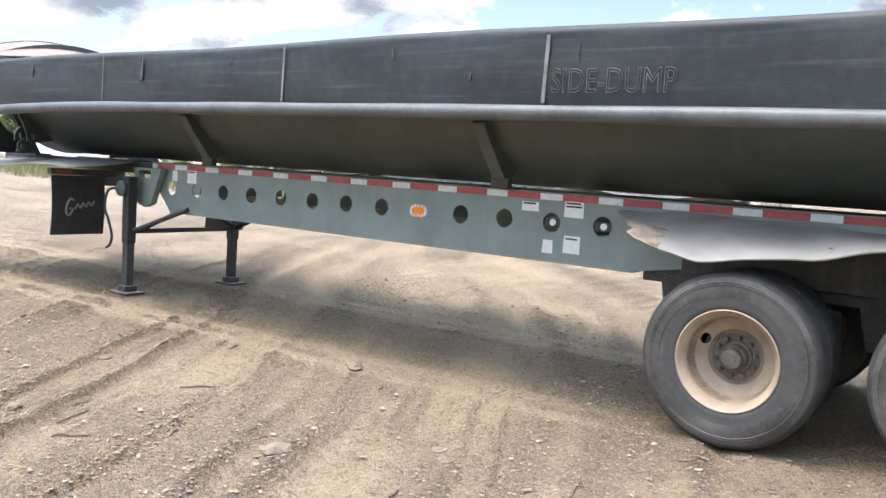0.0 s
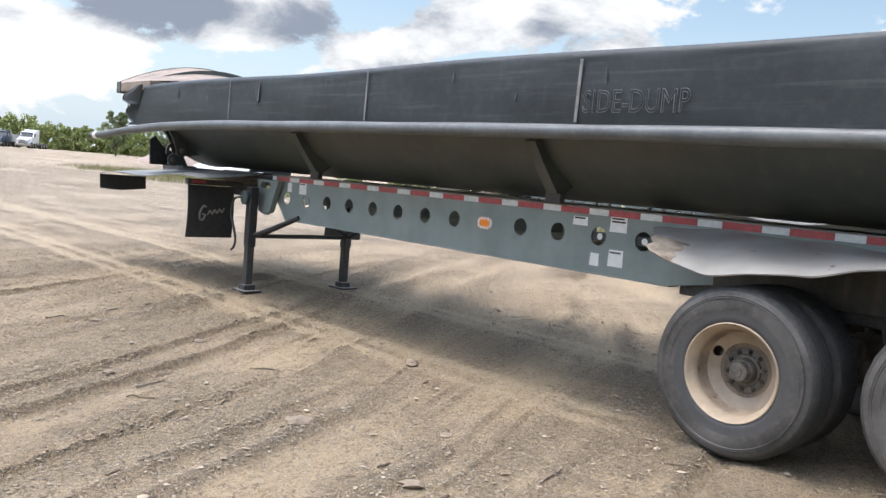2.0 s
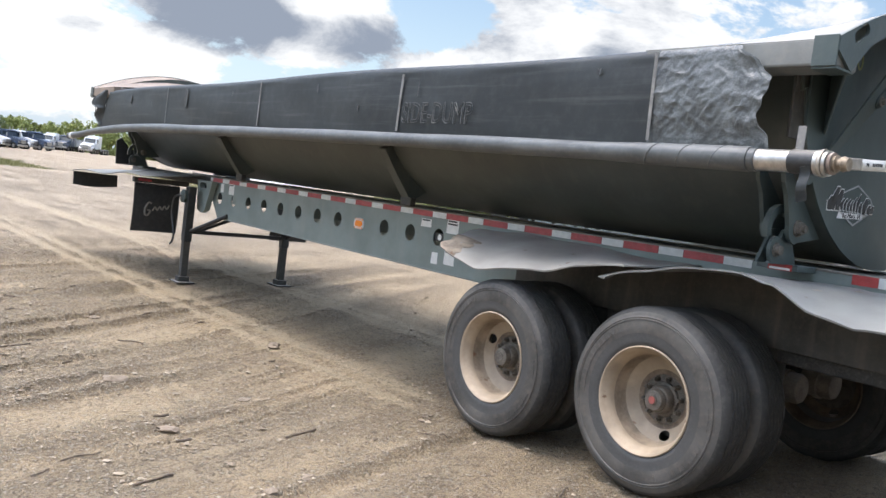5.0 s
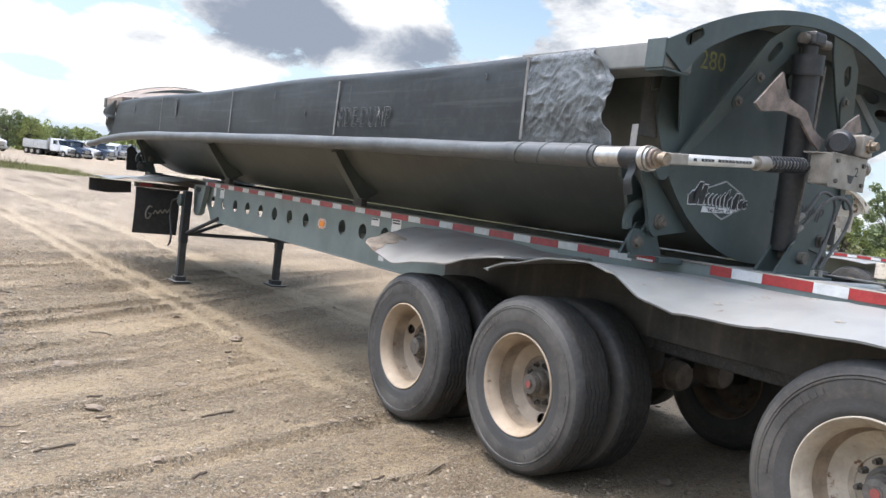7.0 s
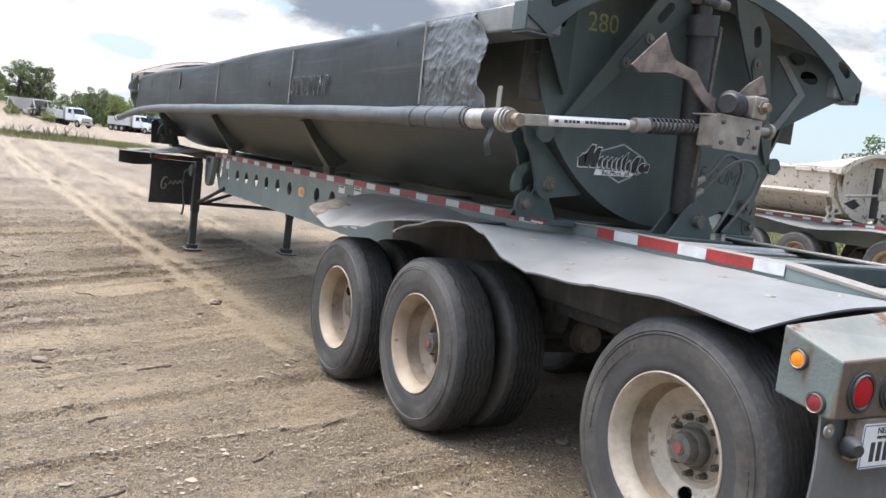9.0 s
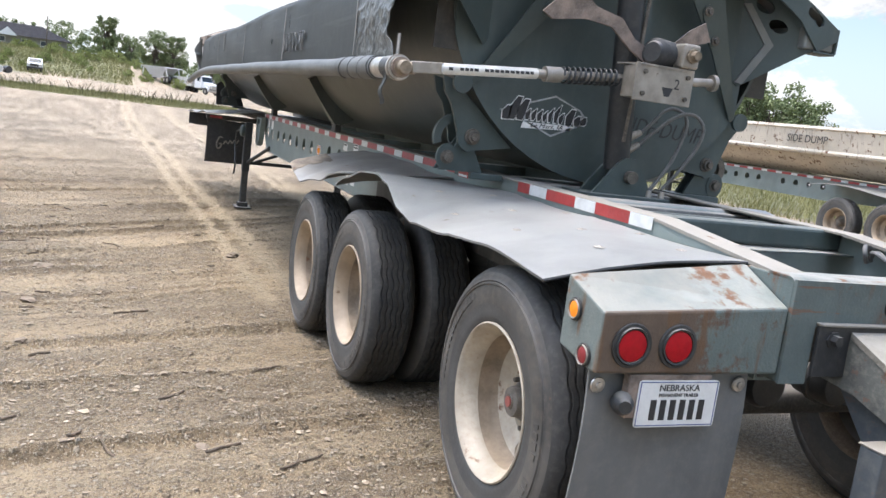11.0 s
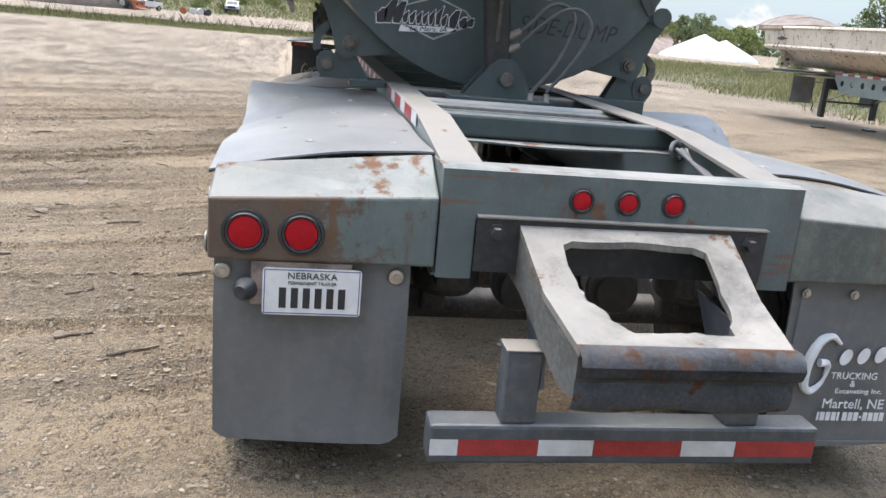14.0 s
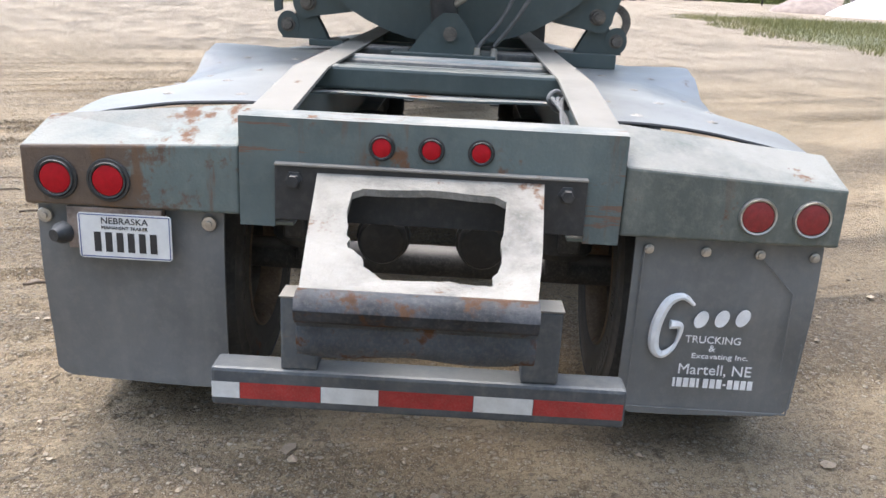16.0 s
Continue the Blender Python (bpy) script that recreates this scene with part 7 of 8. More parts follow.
def make_tree(height, width, seed, mat, label):
    k = random.Random(seed)
    t = thing("tree", label, "tree", (0, 0, -50), 0, "trees round the yard")
    bm = bmesh.new()
    th = height * 0.45
    trunk = [(0, 0, -0.3), (0.05 * k.uniform(-1, 1), 0.05, th * 0.5), (0.15 * k.uniform(-1, 1), 0.1, th), (0.1, 0.0, height * 0.75)]
    sweep(bm, trunk, [0.035 * height * 0.55, 0.028 * height * 0.5, 0.02 * height * 0.45, 0.004 * height], 8)
    cs, rs = [], []
    for i in range(50):
        a, e = k.uniform(0, TAU), k.uniform(0.05, 1.0)
        reach = width / 2 * k.uniform(0.30, 0.92) * (1.15 - 0.75 * abs(e - 0.42))
        tip = (reach * math.cos(a), reach * math.sin(a), height * (0.13 + 0.78 * e))
        sweep(bm, [(0, 0, th * k.uniform(0.6, 1.3)), (tip[0] * 0.5, tip[1] * 0.5, tip[2] * 0.86), tip], [0.010 * height, 0.006 * height, 0.002 * height], 5)
        cs.append(tip), rs.append(width * k.uniform(0.07, 0.16))
    part("trunk", bm, WOOD, t)
    leaf_cloud("crown", cs, rs, 170, 0.011 * height + 0.04, seed, mat, t, "uneven crown of small leaves")
    return t


def set_at(ob, az, dist, scale=1.0, turn=0.0, lift=0.0):
    """Place a master's copy by bearing and distance from the yard's middle."""
    x, y = 4.6 + dist * math.cos(radians(az)), 4.0 + dist * math.sin(radians(az))
    c = copy_thing(ob, pose(x, y, float(ground_height(x, y)) - 0.05 + lift, 0, 0, turn))
    c.scale = (scale, scale, scale)
    return c


masters = [make_tree(8.0, 6.4, 3, LEAF, "broad green deciduous tree with an uneven crown"), make_tree(7.0, 6.8, 5, LEAF_YELLOW, "bushy yellow-green tree by the yard"),
           make_tree(9.0, 6.0, 7, LEAF, "tall green deciduous tree with open crown"), make_tree(3.2, 4.6, 9, LEAF_YELLOW, "low yellow-green bush on rough grass")]
k = random.Random(21)
spots = []
# single trees that stand out
for az, d, m, sc in ((160.7, 150, 2, 0.85), (-171.4, 205, 0, 1.1), (-170.4, 205, 2, 0.95), (-169.3, 200, 0, 0.8), (-179.2, 190, 2, 1.0), (179.3, 190, 0, 0.72), (-172.3, 215, 0, 0.95), (176.8, 175, 2, 1.0), (177.9, 175, 0, 1.05),
                     (173.6, 185, 0, 1.0), (172.6, 185, 1, 1.0), (174.3, 190, 2, 0.75), (170.6, 190, 0, 0.72), (154.4, 120, 0, 0.72), (155.3, 125, 2, 0.62), (157.8, 150, 0, 0.62), (156.6, 150, 1, 0.7),
                     (143.2, 52, 0, 0.68), (142.0, 54, 2, 0.55), (140.4, 52, 0, 0.70), (139.3, 50, 2, 0.62), (138.0, 52, 0, 0.78), (136.5, 54, 0, 0.7), (145.0, 60, 1, 0.42), (147.9, 70, 1, 0.42), (124.0, 60, 0, 0.85), (119.0, 62, 2, 0.70), (118.0, 60, 3, 0.9), (121.5, 64, 1, 0.55), (-165.5, 170, 0, 0.85), (-164.3, 165, 2, 0.9), (-163, 170, 0, 0.8)):
    set_at(masters[m], az, d, sc, k.uniform(0, 360))


def make_wood(name, lo, hi, near, far, low, high, count, mat, seed, label):
    """A far belt of bushes and trees between two bearings: many leaf clumps heaped into uneven crowns."""
    k = random.Random(seed)
    cs, rs = [], []
    for i in range(count):
        az, d = lo + (hi - lo) * (i + k.uniform(0, 1)) / count, k.uniform(near, far)
        x, y = 4.6 + d * math.cos(radians(az)), 4.0 + d * math.sin(radians(az))
        top = (low + (high - low) * (0.5 + 0.5 * noise.noise(Vector((az * 0.9, d * 0.03, seed))))) * k.uniform(0.8, 1.1)
        z = float(ground_height(x, y))
        for q in range(7):
            e = (q + k.uniform(0, 1)) / 7
            spread_r = top * 0.32 * math.sin(math.pi * (0.15 + 0.8 * e))
            cs.append((x + k.uniform(-1, 1) * spread_r, y + k.uniform(-1, 1) * spread_r, z + top * e))
            rs.append(top * k.uniform(0.09, 0.19))
    ob = leaf_cloud(name, cs, rs, 60, 0.26, seed, mat, None, "")
    tagged(ob, label, "trees", "", "stuff")


make_wood("distant_wood", 151, 173, 186, 210, 3.4, 7.0, 190, LEAF_YELLOW, 71, "belt of yellow-green bushes and trees beyond the yard")
make_wood("distant_wood", 98, 152, 200, 260, 5.0, 9.0, 230, LEAF, 72, "far belt of green trees on the horizon")
make_wood("distant_wood", 172, 205, 225, 290, 5.0, 9.5, 190, LEAF, 73, "far belt of green trees behind the slope")
for i in range(60):
    az = 176 + 20 * (i + k.uniform(0, 1)) / 60
    set_at(masters[3], az, k.uniform(138, 185), k.uniform(0.28, 0.6), k.uniform(0, 360))
for m in masters:
    for o in (*m.children_recursive, m):
        bpy.data.objects.remove(o)


def grass_patch(name, where, count, height, width, seed, mat, label):
    """Blades over a patch; where(r, n) gives their feet."""
    r = np.random.default_rng(seed)
    x, y, scale = where(r, count)
    n = len(x)
    a = r.uniform(0, TAU, n)
    h = height * r.uniform(0.4, 1.2, n) * scale
    lean = r.normal(0, 0.28, (n, 2)) * h[:, None]
    w = width * r.uniform(0.6, 1.4, n)
    z = ground_height(x, y)
    dx, dy = np.cos(a) * w, np.sin(a) * w
    v = np.stack((np.stack((x - dx, y - dy, z - 0.03), -1), np.stack((x + dx, y + dy, z - 0.03), -1),
                  np.stack((x + lean[:, 0] * 0.5 + dx * 0.7, y + lean[:, 1] * 0.5 + dy * 0.7, z + h * 0.6), -1), np.stack((x + lean[:, 0], y + lean[:, 1], z + h), -1)), 1).reshape(-1, 3)
    f = np.arange(len(v)).reshape(-1, 4)[:, [0, 1, 3, 2]]
    m = bpy.data.meshes.new(name)
    m.from_pydata(v.tolist(), [], f.tolist())
    m.materials.append(mat)
    tagged(new(name, m), label, "grass", "", "stuff")


def strip(x0, x1, y0, y1, edge=3.0):
    def f(r, n):
        x, y = r.uniform(x0, x1, n), r.uniform(y0, y1, n)
        keep = vnoise(x / 4, y / 3, 31) * edge * 0.5 + np.minimum(x - x0, x1 - x) > r.uniform(0, edge, n)
        return x[keep], y[keep], 0.7 + 0.4 * vnoise(x[keep] / 3, y[keep] / 3, 32)
    return f


def bank(r, n):
    """Rough grass behind the second trailer."""
    x, y = r.uniform(-75, 8, n), r.uniform(20, 62, n)
    keep = y > 22.2 + 0.02 * (x + 20) + 1.2 * vnoise(x / 3, y * 0, 33) + np.where(x < -34, (-34 - x) * -0.12, 0) + np.where(x < -40, np.abs(x + 40) * 0.25, 0)
    x, y = x[keep], y[keep]
    return x, y, 0.75 + 0.5 * vnoise(x / 4, y / 4, 34)


grass_patch("grass", strip(-72, -53, -40, 15), 40000, 0.32, 0.035, 41, GRASS, "strip of rough dry-green grass across the yard")
grass_patch("weeds", strip(-66, -58, -22, 11), 1500, 1.0, 0.03, 42, WEED, "tall brown weeds standing in the grass")
grass_patch("grass", bank, 60000, 0.50, 0.028, 43, GRASS, "rough tall grass along the yard edge")
grass_patch("grass", strip(-185, -126, -75, 6), 40000, 0.7, 0.10, 44, GRASS, "rough grass on the far slope")
grass_patch("grass", strip(8, 40, 16, 60), 6000, 0.7, 0.05, 45, GRASS, "rough tall grass beyond the trailers")

# ---- piles of material ----


def make_pile(az, dist, radius, height, mat, seed, label, flat=1.0):
    x, y = 4.6 + dist * math.cos(radians(az)), 4.0 + dist * math.sin(radians(az))
    bm = bmesh.new()
    n, rings = 40, 12
    rows = []
    for i in range(rings + 1):
        t = i / rings
        rows.append([])
        for q in range(n):
            a = TAU * q / n
            r = radius * t * (1 + 0.18 * noise.noise(Vector((math.cos(a) * 1.3, math.sin(a) * 1.3, seed))))
            z = height * (1 - t) ** 0.85 * (1 + 0.15 * noise.noise(Vector((r * math.cos(a) * 0.3, r * math.sin(a) * 0.3, seed + 5)))) - 0.3 * (t > 0.98)
            rows[-1].append(bm.verts.new((r * math.cos(a) * flat, r * math.sin(a) * 1.0, z)))
    for a, b in zip(rows, rows[1:]):
        for q in range(n):
            bm.faces.new((a[q], a[(q + 1) % n], b[(q + 1) % n], b[q]))
    bmesh.ops.remove_doubles(bm, verts=bm.verts, dist=0.001)
    ob = link_mesh("gravel_heap", bm, mat, None, "", True)
    ob.matrix_world = pose(x, y, float(ground_height(x, y)) - 0.05)
    tagged(ob, label, "gravel pile")


PILE_BROWN = surface("brown_gravel", (0.26, 0.20, 0.165), 0.95, vary=0.2, scale=1.0, film=0.3, bump=0.05, grain=8)
PILE_WHITE = surface("pale_limestone", (0.52, 0.52, 0.51), 0.95, vary=0.12, scale=1.0, film=0.15, bump=0.05, grain=8)
PILE_DARK = surface("dark_soil_heap", (0.045, 0.036, 0.028), 0.95, vary=0.3, scale=1.0, film=0.2, bump=0.08, grain=5)
make_pile(157.6, 118, 5.2, 2.7, PILE_BROWN, 1, "brown gravel heap beyond the grass")
make_pile(154.0, 112, 5.4, 3.0, PILE_WHITE, 2, "pale limestone heap beyond the grass")
make_pile(152.7, 114, 4.6, 2.5, PILE_WHITE, 3, "pale limestone heap beyond the grass")
make_pile(156.4, 150, 5.0, 3.0, PILE_BROWN, 4, "brown gravel heap far off")
make_pile(-166.6, 124, 7.0, 3.8, PILE_DARK, 5, "dark soil heap beyond the grass")
make_pile(-164.6, 126, 5.0, 2.5, PILE_DARK, 6, "dark soil heap beyond the grass")

# ---- vehicles far off ----
CAR_WHITE = surface("white_car_paint", (0.70, 0.71, 0.72), 0.3, vary=0.05, film=0.1)
CAR_SILVER = surface("silver_truck_body", (0.55, 0.55, 0.54), 0.45, 0.3, vary=0.1, film=0.2)
CAR_DARK = surface("dark_trim", (0.03, 0.03, 0.035), 0.4, vary=0.1, film=0.15)
GLASS = surface("dark_glass", (0.03, 0.04, 0.05), 0.08, vary=0.05, film=0.0, bump=0.0)
ORANGE = surface("orange_machine_paint", (0.33, 0.10, 0.03), 0.5, vary=0.15, film=0.25)
BLUE_DARK = surface("dark_blue_truck_paint", (0.03, 0.05, 0.09), 0.35, vary=0.1, film=0.15)


def road_wheel(parent, x, y, r, w):
    bm = lathed([(0.0005, -w / 2 + 0.03), (r * 0.55, -w / 2 + 0.03), (r * 0.6, -w / 2), (r * 0.93, -w / 2), (r, -w / 2 + 0.04), (r, w / 2 - 0.04), (r * 0.93, w / 2), (r * 0.6, w / 2), (r * 0.55, w / 2 - 0.03), (0.0005, w / 2 - 0.03)], 20)
    wheel = part("wheel", moved(bm, Matrix.Translation((x, y, r))), RUBBER, parent, "", True)
    for s in (-1, 1):
        part("rim", moved(lathed([(0.0005, s * (w / 2 - 0.025)), (r * 0.54, s * (w / 2 - 0.02)), (r * 0.56, s * (w / 2 - 0.04))], 16), Matrix.Translation((x, y, r))), CHROME, wheel, "", True)


def make_truck(paint, bed, label):
    """Conventional truck, nose to +x: hood, cab, glass, grille, stacks, wheels and, if wanted, a dump body."""
    t = thing("truck", label, "truck", (0, 0, -60), 0, "trucks parked far off")
    hood = plated("y", -0.95, 1.9, [(1.5, 0.95), (3.35, 0.95), (3.45, 1.45), (3.3, 1.62), (1.5, 1.92)])
    bmesh.ops.bevel(hood, geom=[e for e in hood.edges if e.calc_face_angle(0) > 0.3], offset=0.08, segments=2, affect="EDGES")
    part("hood", hood, paint, t)
    cab = plated("y", -1.1, 2.2, [(-0.3, 0.9), (1.6, 0.9), (1.6, 1.95), (1.15, 2.75), (0.8, 2.9), (-0.3, 2.9)])
    bmesh.ops.bevel(cab, geom=[e for e in cab.edges if e.calc_face_angle(0) > 0.3], offset=0.07, segments=2, affect="EDGES")
    part("cab", cab, paint, t)
    part("windscreen", moved(boxed(-0.02, 0.02, -0.95, 0.95, -0.42, 0.42, 0.01), pose(1.40, 0, 2.33, 0, -29, 0)), GLASS, t)
    for s in (-1, 1):
        part("side_window", boxed(0.35, 1.2, *sorted((s * 1.085, s * 1.115)), 2.0, 2.6, 0.01), GLASS, t)
        part("fender", moved(lathed([(0.62, -0.22), (0.68, -0.2), (0.68, 0.2), (0.62, 0.22)], 24, skip=lambda i, q: 12 <= q < 24), Matrix.Translation((2.55, s * 0.95, 0.55))), paint, t)
        part("headlamp", boxed(3.30, 3.40, *sorted((s * 0.60, s * 0.92)), 1.05, 1.25, 0.03), CHROME, t)
        part("exhaust_stack", bar([(-0.4, s * 1.0, 1.0), (-0.4, s * 1.0, 3.3)], 0.07, 10), CHROME, t)
        part("mirror", boxed(1.35, 1.45, *sorted((s * 1.25, s * 1.42)), 1.9, 2.4, 0.02), CHROME, t)
        for x in (2.55, -2.6, -3.9, -5.1):
            road_wheel(t, x, s * (0.98 if x > 0 else 0.92), 0.51, 0.3 if x > 0 else 0.55)
    part("grille", boxed(3.40, 3.48, -0.48, 0.48, 0.9, 1.5, 0.03), CHROME, t)
    part("bumper", boxed(3.40, 3.60, -1.15, 1.15, 0.45, 0.80, 0.05), CHROME, t)
    part("visor", boxed(1.10, 1.45, -0.95, 0.95, 2.74, 2.78, 0.01), paint, t)
    part("chassis", boxed(-5.9, 3.3, -0.42, 0.42, 0.62, 0.88, 0.03), CAR_DARK, t)
    if bed:
        body = bmesh.new()
        box(body, -5.9, -0.6, -1.2, 1.2, 1.05, 1.15, 0.02)
        for s in (-1, 1):
            box(body, -5.9, -0.6, *sorted((s * 1.2, s * 1.13)), 1.15, 2.35, 0.02)
            for x in (-5.5, -4.6, -3.7, -2.8, -1.9, -1.0):
                box(body, x, x + 0.1, *sorted((s * 1.2, s * 1.27)), 1.1, 2.3, 0.02)
        box(body, -0.75, -0.6, -1.2, 1.2, 1.15, 2.75, 0.02), box(body, -5.9, -5.82, -1.2, 1.2, 1.15, 2.3, 0.02)
        part("dump_body", body, CAR_SILVER, t, "silver ribbed dump body")
    else:
        part("sleeper", boxed(-1.5, -0.3, -1.1, 1.1, 0.95, 3.25, 0.12), paint, t)
        part("fifth_wheel", moved(lathed([(0.0005, 0.0), (0.45, 0.0), (0.45, 0.12), (0.0005, 0.12)], 16), pose(-3.6, 0, 0.95, 90)), CAR_DARK, t)
    return t


def make_pickup(label):
    t = thing("pickup_truck", label, "pickup truck", (0, 0, -70), 0, "pickup trucks far off")
    prof = [(-2.7, 0.55), (2.75, 0.55), (2.8, 0.95), (2.65, 1.12), (1.45, 1.2), (0.75, 1.82), (-0.65, 1.86), (-0.85, 1.25), (-2.7, 1.22)]
    body = plated("y", -0.95, 1.9, prof)
    bmesh.ops.bevel(body, geom=[e for e in body.edges if e.calc_face_angle(0) > 0.3], offset=0.06, segments=2, affect="EDGES")
    part("body", body, CAR_WHITE, t)
    part("windscreen", moved(boxed(-0.015, 0.015, -0.78, 0.78, -0.36, 0.36, 0.01), pose(1.12, 0, 1.52, 0, -48.5, 0)), GLASS, t)
    for s in (-1, 1):
        part("side_window", boxed(-0.6, 0.75, *sorted((s * 0.94, s * 0.965)), 1.28, 1.70, 0.01), GLASS, t)
        part("headlamp", boxed(2.70, 2.82, *sorted((s * 0.62, s * 0.92)), 0.88, 1.05, 0.02), CHROME, t)
        for x in (1.75, -1.75):
            road_wheel(t, x, s * 0.84, 0.40, 0.27)
    part("grille", boxed(2.76, 2.84, -0.58, 0.58, 0.72, 1.08, 0.02), CAR_DARK, t)
    part("bumper", boxed(2.72, 2.92, -0.95, 0.95, 0.42, 0.66, 0.04), CAR_DARK, t)
    return t


dump, tractor, tractor_dark, pickup = make_truck(CAR_WHITE, True, "white dump truck with a silver body"), make_truck(CAR_WHITE, False, "white road tractor with a sleeper cab"), make_truck(BLUE_DARK, True, "dark dump truck with a silver body"), make_pickup("white pickup truck parked by the slope")
set_at(dump, 175.0, 142, 1.0, 32)
set_at(dump, 171.1, 150, 1.0, 35), set_at(tractor_dark, 170.3, 150, 1.0, 35), set_at(dump, 169.6, 151, 1.0, 35), set_at(tractor_dark, 168.9, 151, 1.0, 35)
set_at(tractor, 165.4, 165, 1.0, -35), set_at(tractor_dark, 166.8, 165, 0.95, -35), set_at(tractor, 167.8, 163, 0.9, -35)
set_at(pickup, -170.05, 125, 1.0, -25), set_at(pickup, -175.3, 138, 1.0, 2)
for m in (dump, tractor, tractor_dark, pickup):
    for o in (*m.children_recursive, m):
        bpy.data.objects.remove(o)

# belly-dump trailer beside the white truck
x, y = 4.6 + 150 * math.cos(radians(177.5)), 4 + 150 * math.sin(radians(177.5))
bd = thing("belly_dump_trailer", "white belly-dump trailer parked far off", "trailer", (x, y, float(ground_height(x, y))), 200)
hop = bmesh.new()
rows = [[hop.verts.new(p) for p in q] for q in (((-4.5, -1.2, 2.5), (-4.5, 1.2, 2.5), (4.5, 1.2, 2.5), (4.5, -1.2, 2.5)), ((-2.2, -0.6, 0.7), (-2.2, 0.6, 0.7), (2.2, 0.6, 0.7), (2.2, -0.6, 0.7)))]
for q in range(4):
    hop.faces.new((rows[0][q], rows[0][(q + 1) % 4], rows[1][(q + 1) % 4], rows[1][q]))
bmesh.ops.solidify(hop, geom=list(hop.faces), thickness=0.05)
part("hopper", hop, CAR_WHITE, bd)
part("frame", boxed(-5.8, 5.8, -1.15, 1.15, 2.35, 2.5, 0.03), CAR_WHITE, bd)
for s in (-1, 1):
    for a, b in (((-4.4, s * 1.1, 2.4), (-5.2, s * 1.0, 1.0)), ((4.4, s * 1.1, 2.4), (5.2, s * 1.0, 1.0)), ((-2.2, s * 0.9, 0.9), (-4.4, s * 1.1, 1.0)), ((2.2, s * 0.9, 0.9), (4.4, s * 1.1, 1.0))):
        part("strut", bar([a, b], 0.08, 6), CAR_WHITE, bd)
    for xx in (-5.3, -4.1, 4.8):
        road_wheel(bd, xx, s * 0.9, 0.5, 0.5)
part("axle_beam", boxed(-5.6, -3.8, -0.5, 0.5, 0.7, 1.1, 0.03), CAR_DARK, bd), part("axle_beam", boxed(4.3, 5.6, -0.5, 0.5, 0.7, 1.1, 0.03), CAR_DARK, bd)

# drums and a wheel loader by the slope
for i, (az, mt, lab) in enumerate(((-172.3, ORANGE, "orange steel drum lying by the slope"), (-172.9, CAR_SILVER, "white plastic drum by the slope"), (-173.3, CAR_SILVER, "white plastic drum by the slope"), (-173.7, CAR_DARK, "dark drum by the slope"))):
    x, y = 4.6 + 122 * math.cos(radians(az)), 4 + 122 * math.sin(radians(az))
    bm = lathed([(0.0005, 0), (0.42, 0), (0.45, 0.03), (0.43, 0.06), (0.43, 0.4), (0.46, 0.43), (0.43, 0.46), (0.43, 0.8), (0.46, 0.83), (0.43, 0.86), (0.43, 1.2), (0.42, 1.25), (0.0005, 1.25)], 20)
    ob = link_mesh("drum", bm, mt, None, "", True)
    ob.matrix_world = pose(x, y, float(ground_height(x, y)) + 0.44, 0, 0, 90 if i == 0 else -90 + 8 * i)
    tagged(ob, lab, "drum", "drums by the slope")
x, y = 4.6 + 121 * math.cos(radians(-168.6)), 4 + 121 * math.sin(radians(-168.6))
ld = thing("wheel_loader", "orange wheel loader beside a soil heap", "loader", (x, y, float(ground_height(x, y))), 70)
part("body", boxed(-2.6, 0.2, -0.9, 0.9, 0.9, 1.9, 0.12), ORANGE, ld), part("cab", boxed(-0.6, 0.7, -0.75, 0.75, 1.5, 3.0, 0.08), CAR_DARK, ld), part("cab_roof", boxed(-0.75, 0.85, -0.85, 0.85, 3.0, 3.12, 0.04), CAR_WHITE, ld)
for s in (-1, 1):
    part("lift_arm", moved(boxed(-1.3, 1.3, -0.1, 0.1, -0.15, 0.15, 0.04), pose(1.7, s * 0.6, 1.2, 0, 22, 0)), ORANGE, ld)
    for xx in (-1.7, 1.0):
        road_wheel(ld, xx, s * 0.95, 0.75, 0.55)
part("bucket", plated("y", -1.25, 2.5, [(2.6, 0.1), (3.7, 0.15), (3.0, 0.35), (2.75, 0.8), (2.9, 1.2), (2.5, 1.1)]), ORANGE, ld)

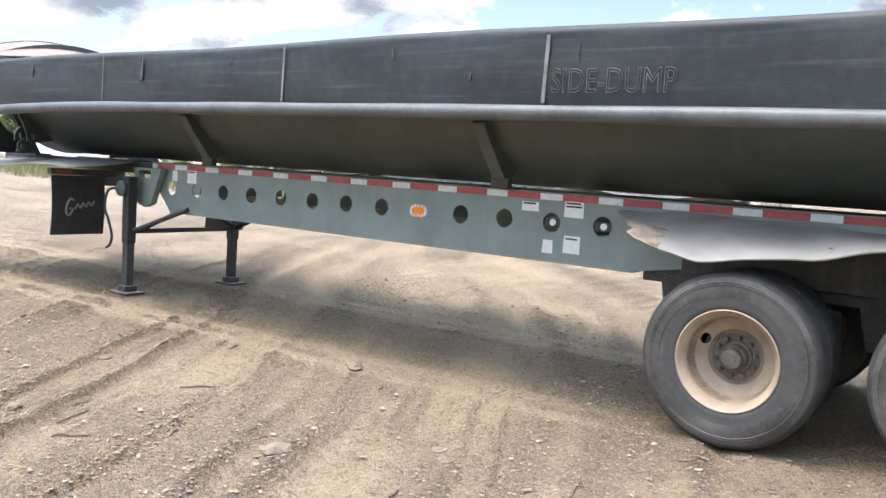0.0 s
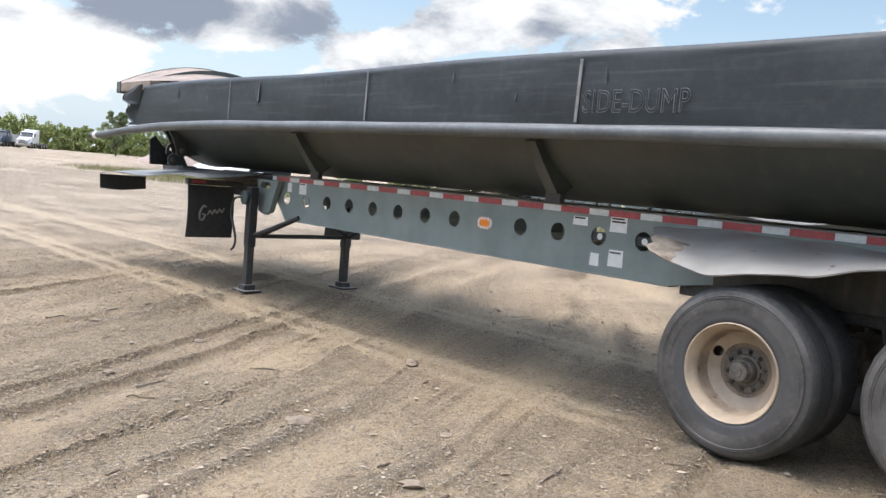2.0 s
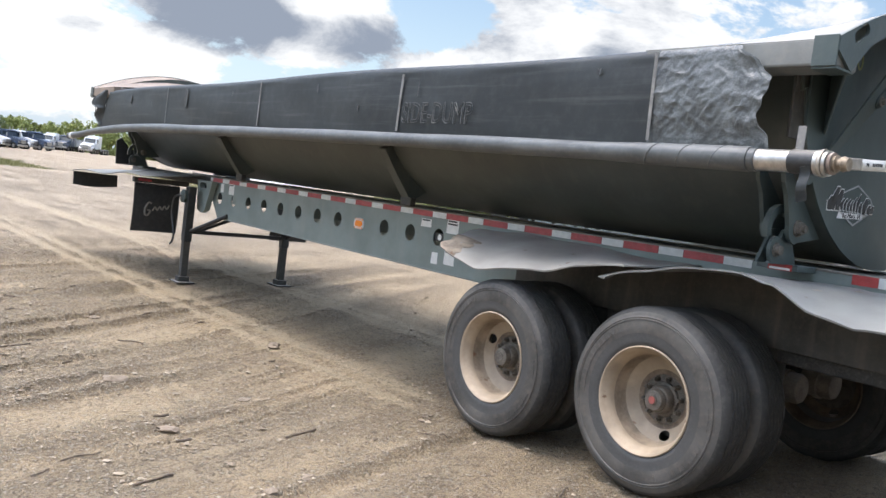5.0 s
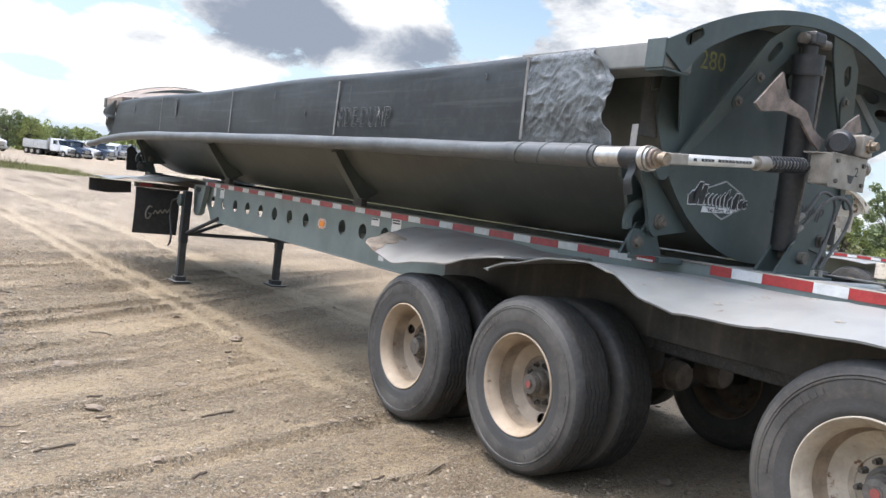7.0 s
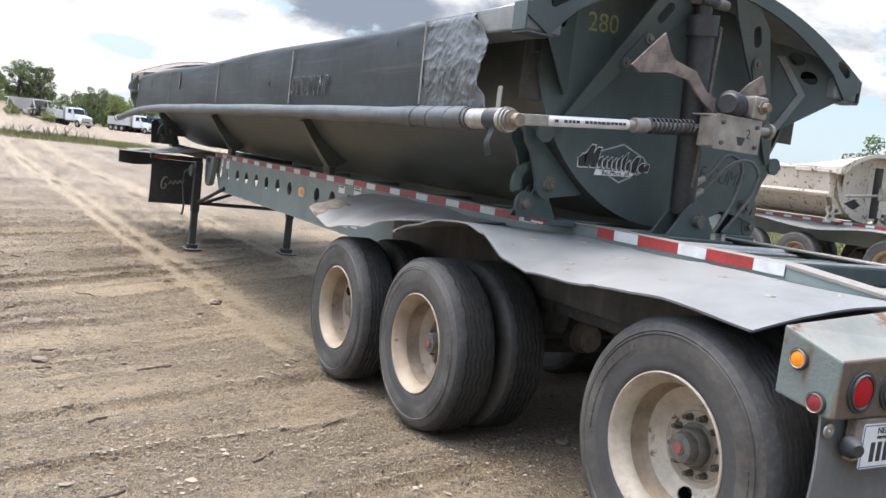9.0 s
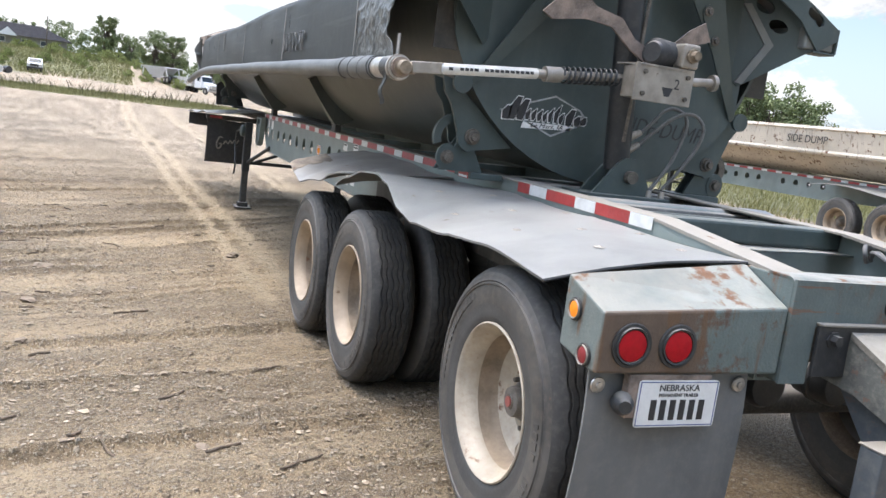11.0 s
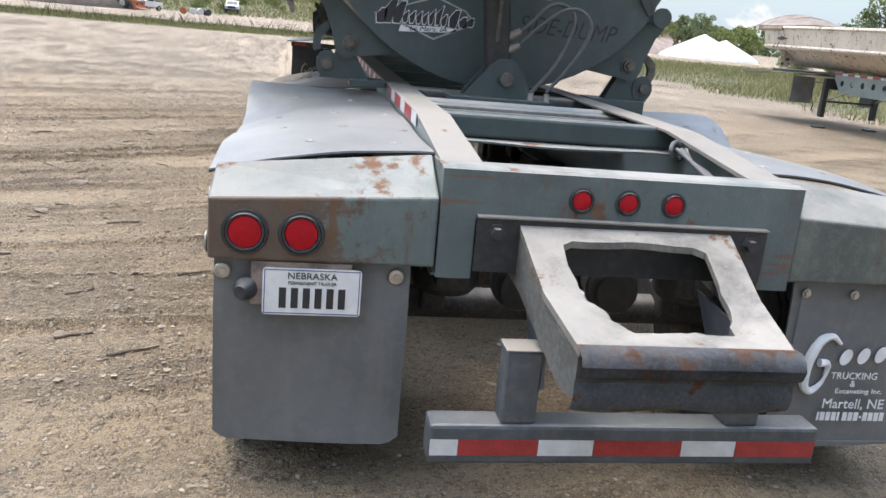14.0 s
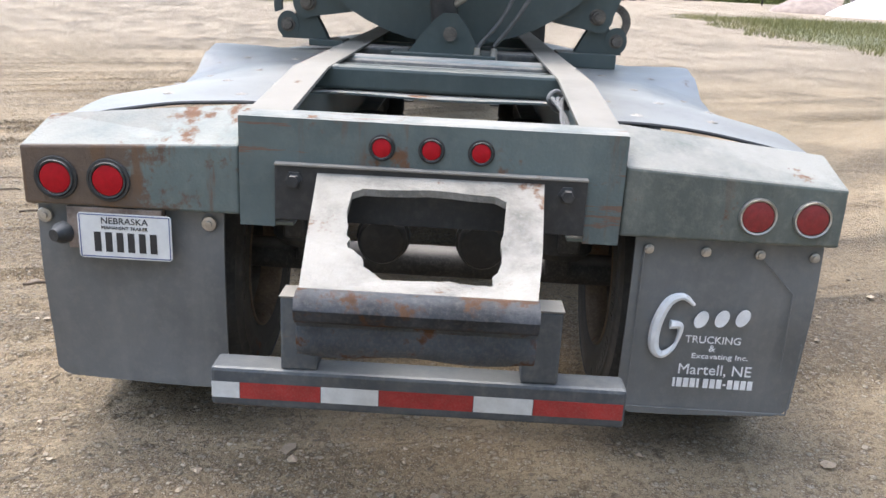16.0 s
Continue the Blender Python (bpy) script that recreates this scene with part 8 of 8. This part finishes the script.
# house on the rise
x, y = 4.6 + 200 * math.cos(radians(-175.0)), 4 + 200 * math.sin(radians(-175.0))
hz = float(ground_height(x, y))
ROOF = surface("dark_shingle_roof", (0.030, 0.030, 0.034), 0.95, spec=0.05, vary=0.2, scale=1.5, film=0.1)
SIDING = surface("grey_siding", (0.22, 0.21, 0.20), 0.7, vary=0.1, film=0.1)
hs = thing("house", "low house with a dark shingle roof on the rise", "house", (x, y, hz), 95)
part("wall", boxed(-7.0, 7.0, -4.0, 4.0, -0.3, 2.5, 0.02), SIDING, hs)
rf = bmesh.new()
vs = [rf.verts.new(p) for p in ((-8.0, -4.8, 2.45), (8.0, -4.8, 2.45), (8.0, 4.8, 2.45), (-8.0, 4.8, 2.45), (-5.4, 0, 5.0), (2.2, 0, 5.0))]
for q in ((0, 1, 5, 4), (2, 3, 4, 5), (1, 2, 5), (3, 0, 4), (3, 2, 1, 0)):
    rf.faces.new([vs[i] for i in q])
part("roof", rf, ROOF, hs, "dark hipped shingle roof")
gb = bmesh.new()
vs = [gb.verts.new(p) for p in ((-6.0, -5.4, 2.3), (-2.2, -5.4, 2.3), (-4.1, -5.4, 3.9), (-6.0, -1, 2.3), (-2.2, -1, 2.3), (-4.1, -1, 3.9))]
for q in ((0, 1, 2), (3, 5, 4), (0, 2, 5, 3), (1, 4, 5, 2), (0, 3, 4, 1)):
    gb.faces.new([vs[i] for i in q])
part("gable", gb, CAR_WHITE, hs, "white gable")
for xx in (-5.0, -1.0, 2.5, 5.0):
    w = part("window", boxed(xx - 0.55, xx + 0.55, -4.05, -3.95, 0.9, 2.0, 0.02), CAR_WHITE, hs)
    part("pane", boxed(xx - 0.45, xx + 0.45, -4.07, -4.051, 1.0, 1.9, 0), GLASS, w)
pole_x, pole_y = 4.6 + 190 * math.cos(radians(-175.9)), 4 + 190 * math.sin(radians(-175.9))
ob = link_mesh("utility_pole", bar([(0, 0, -0.3), (0, 0, 6.8)], [0.12, 0.08], 8), WOOD, None)
ob.matrix_world = pose(pole_x, pole_y, float(ground_height(pole_x, pole_y)))
tagged(ob, "wooden utility pole on the rise", "pole")
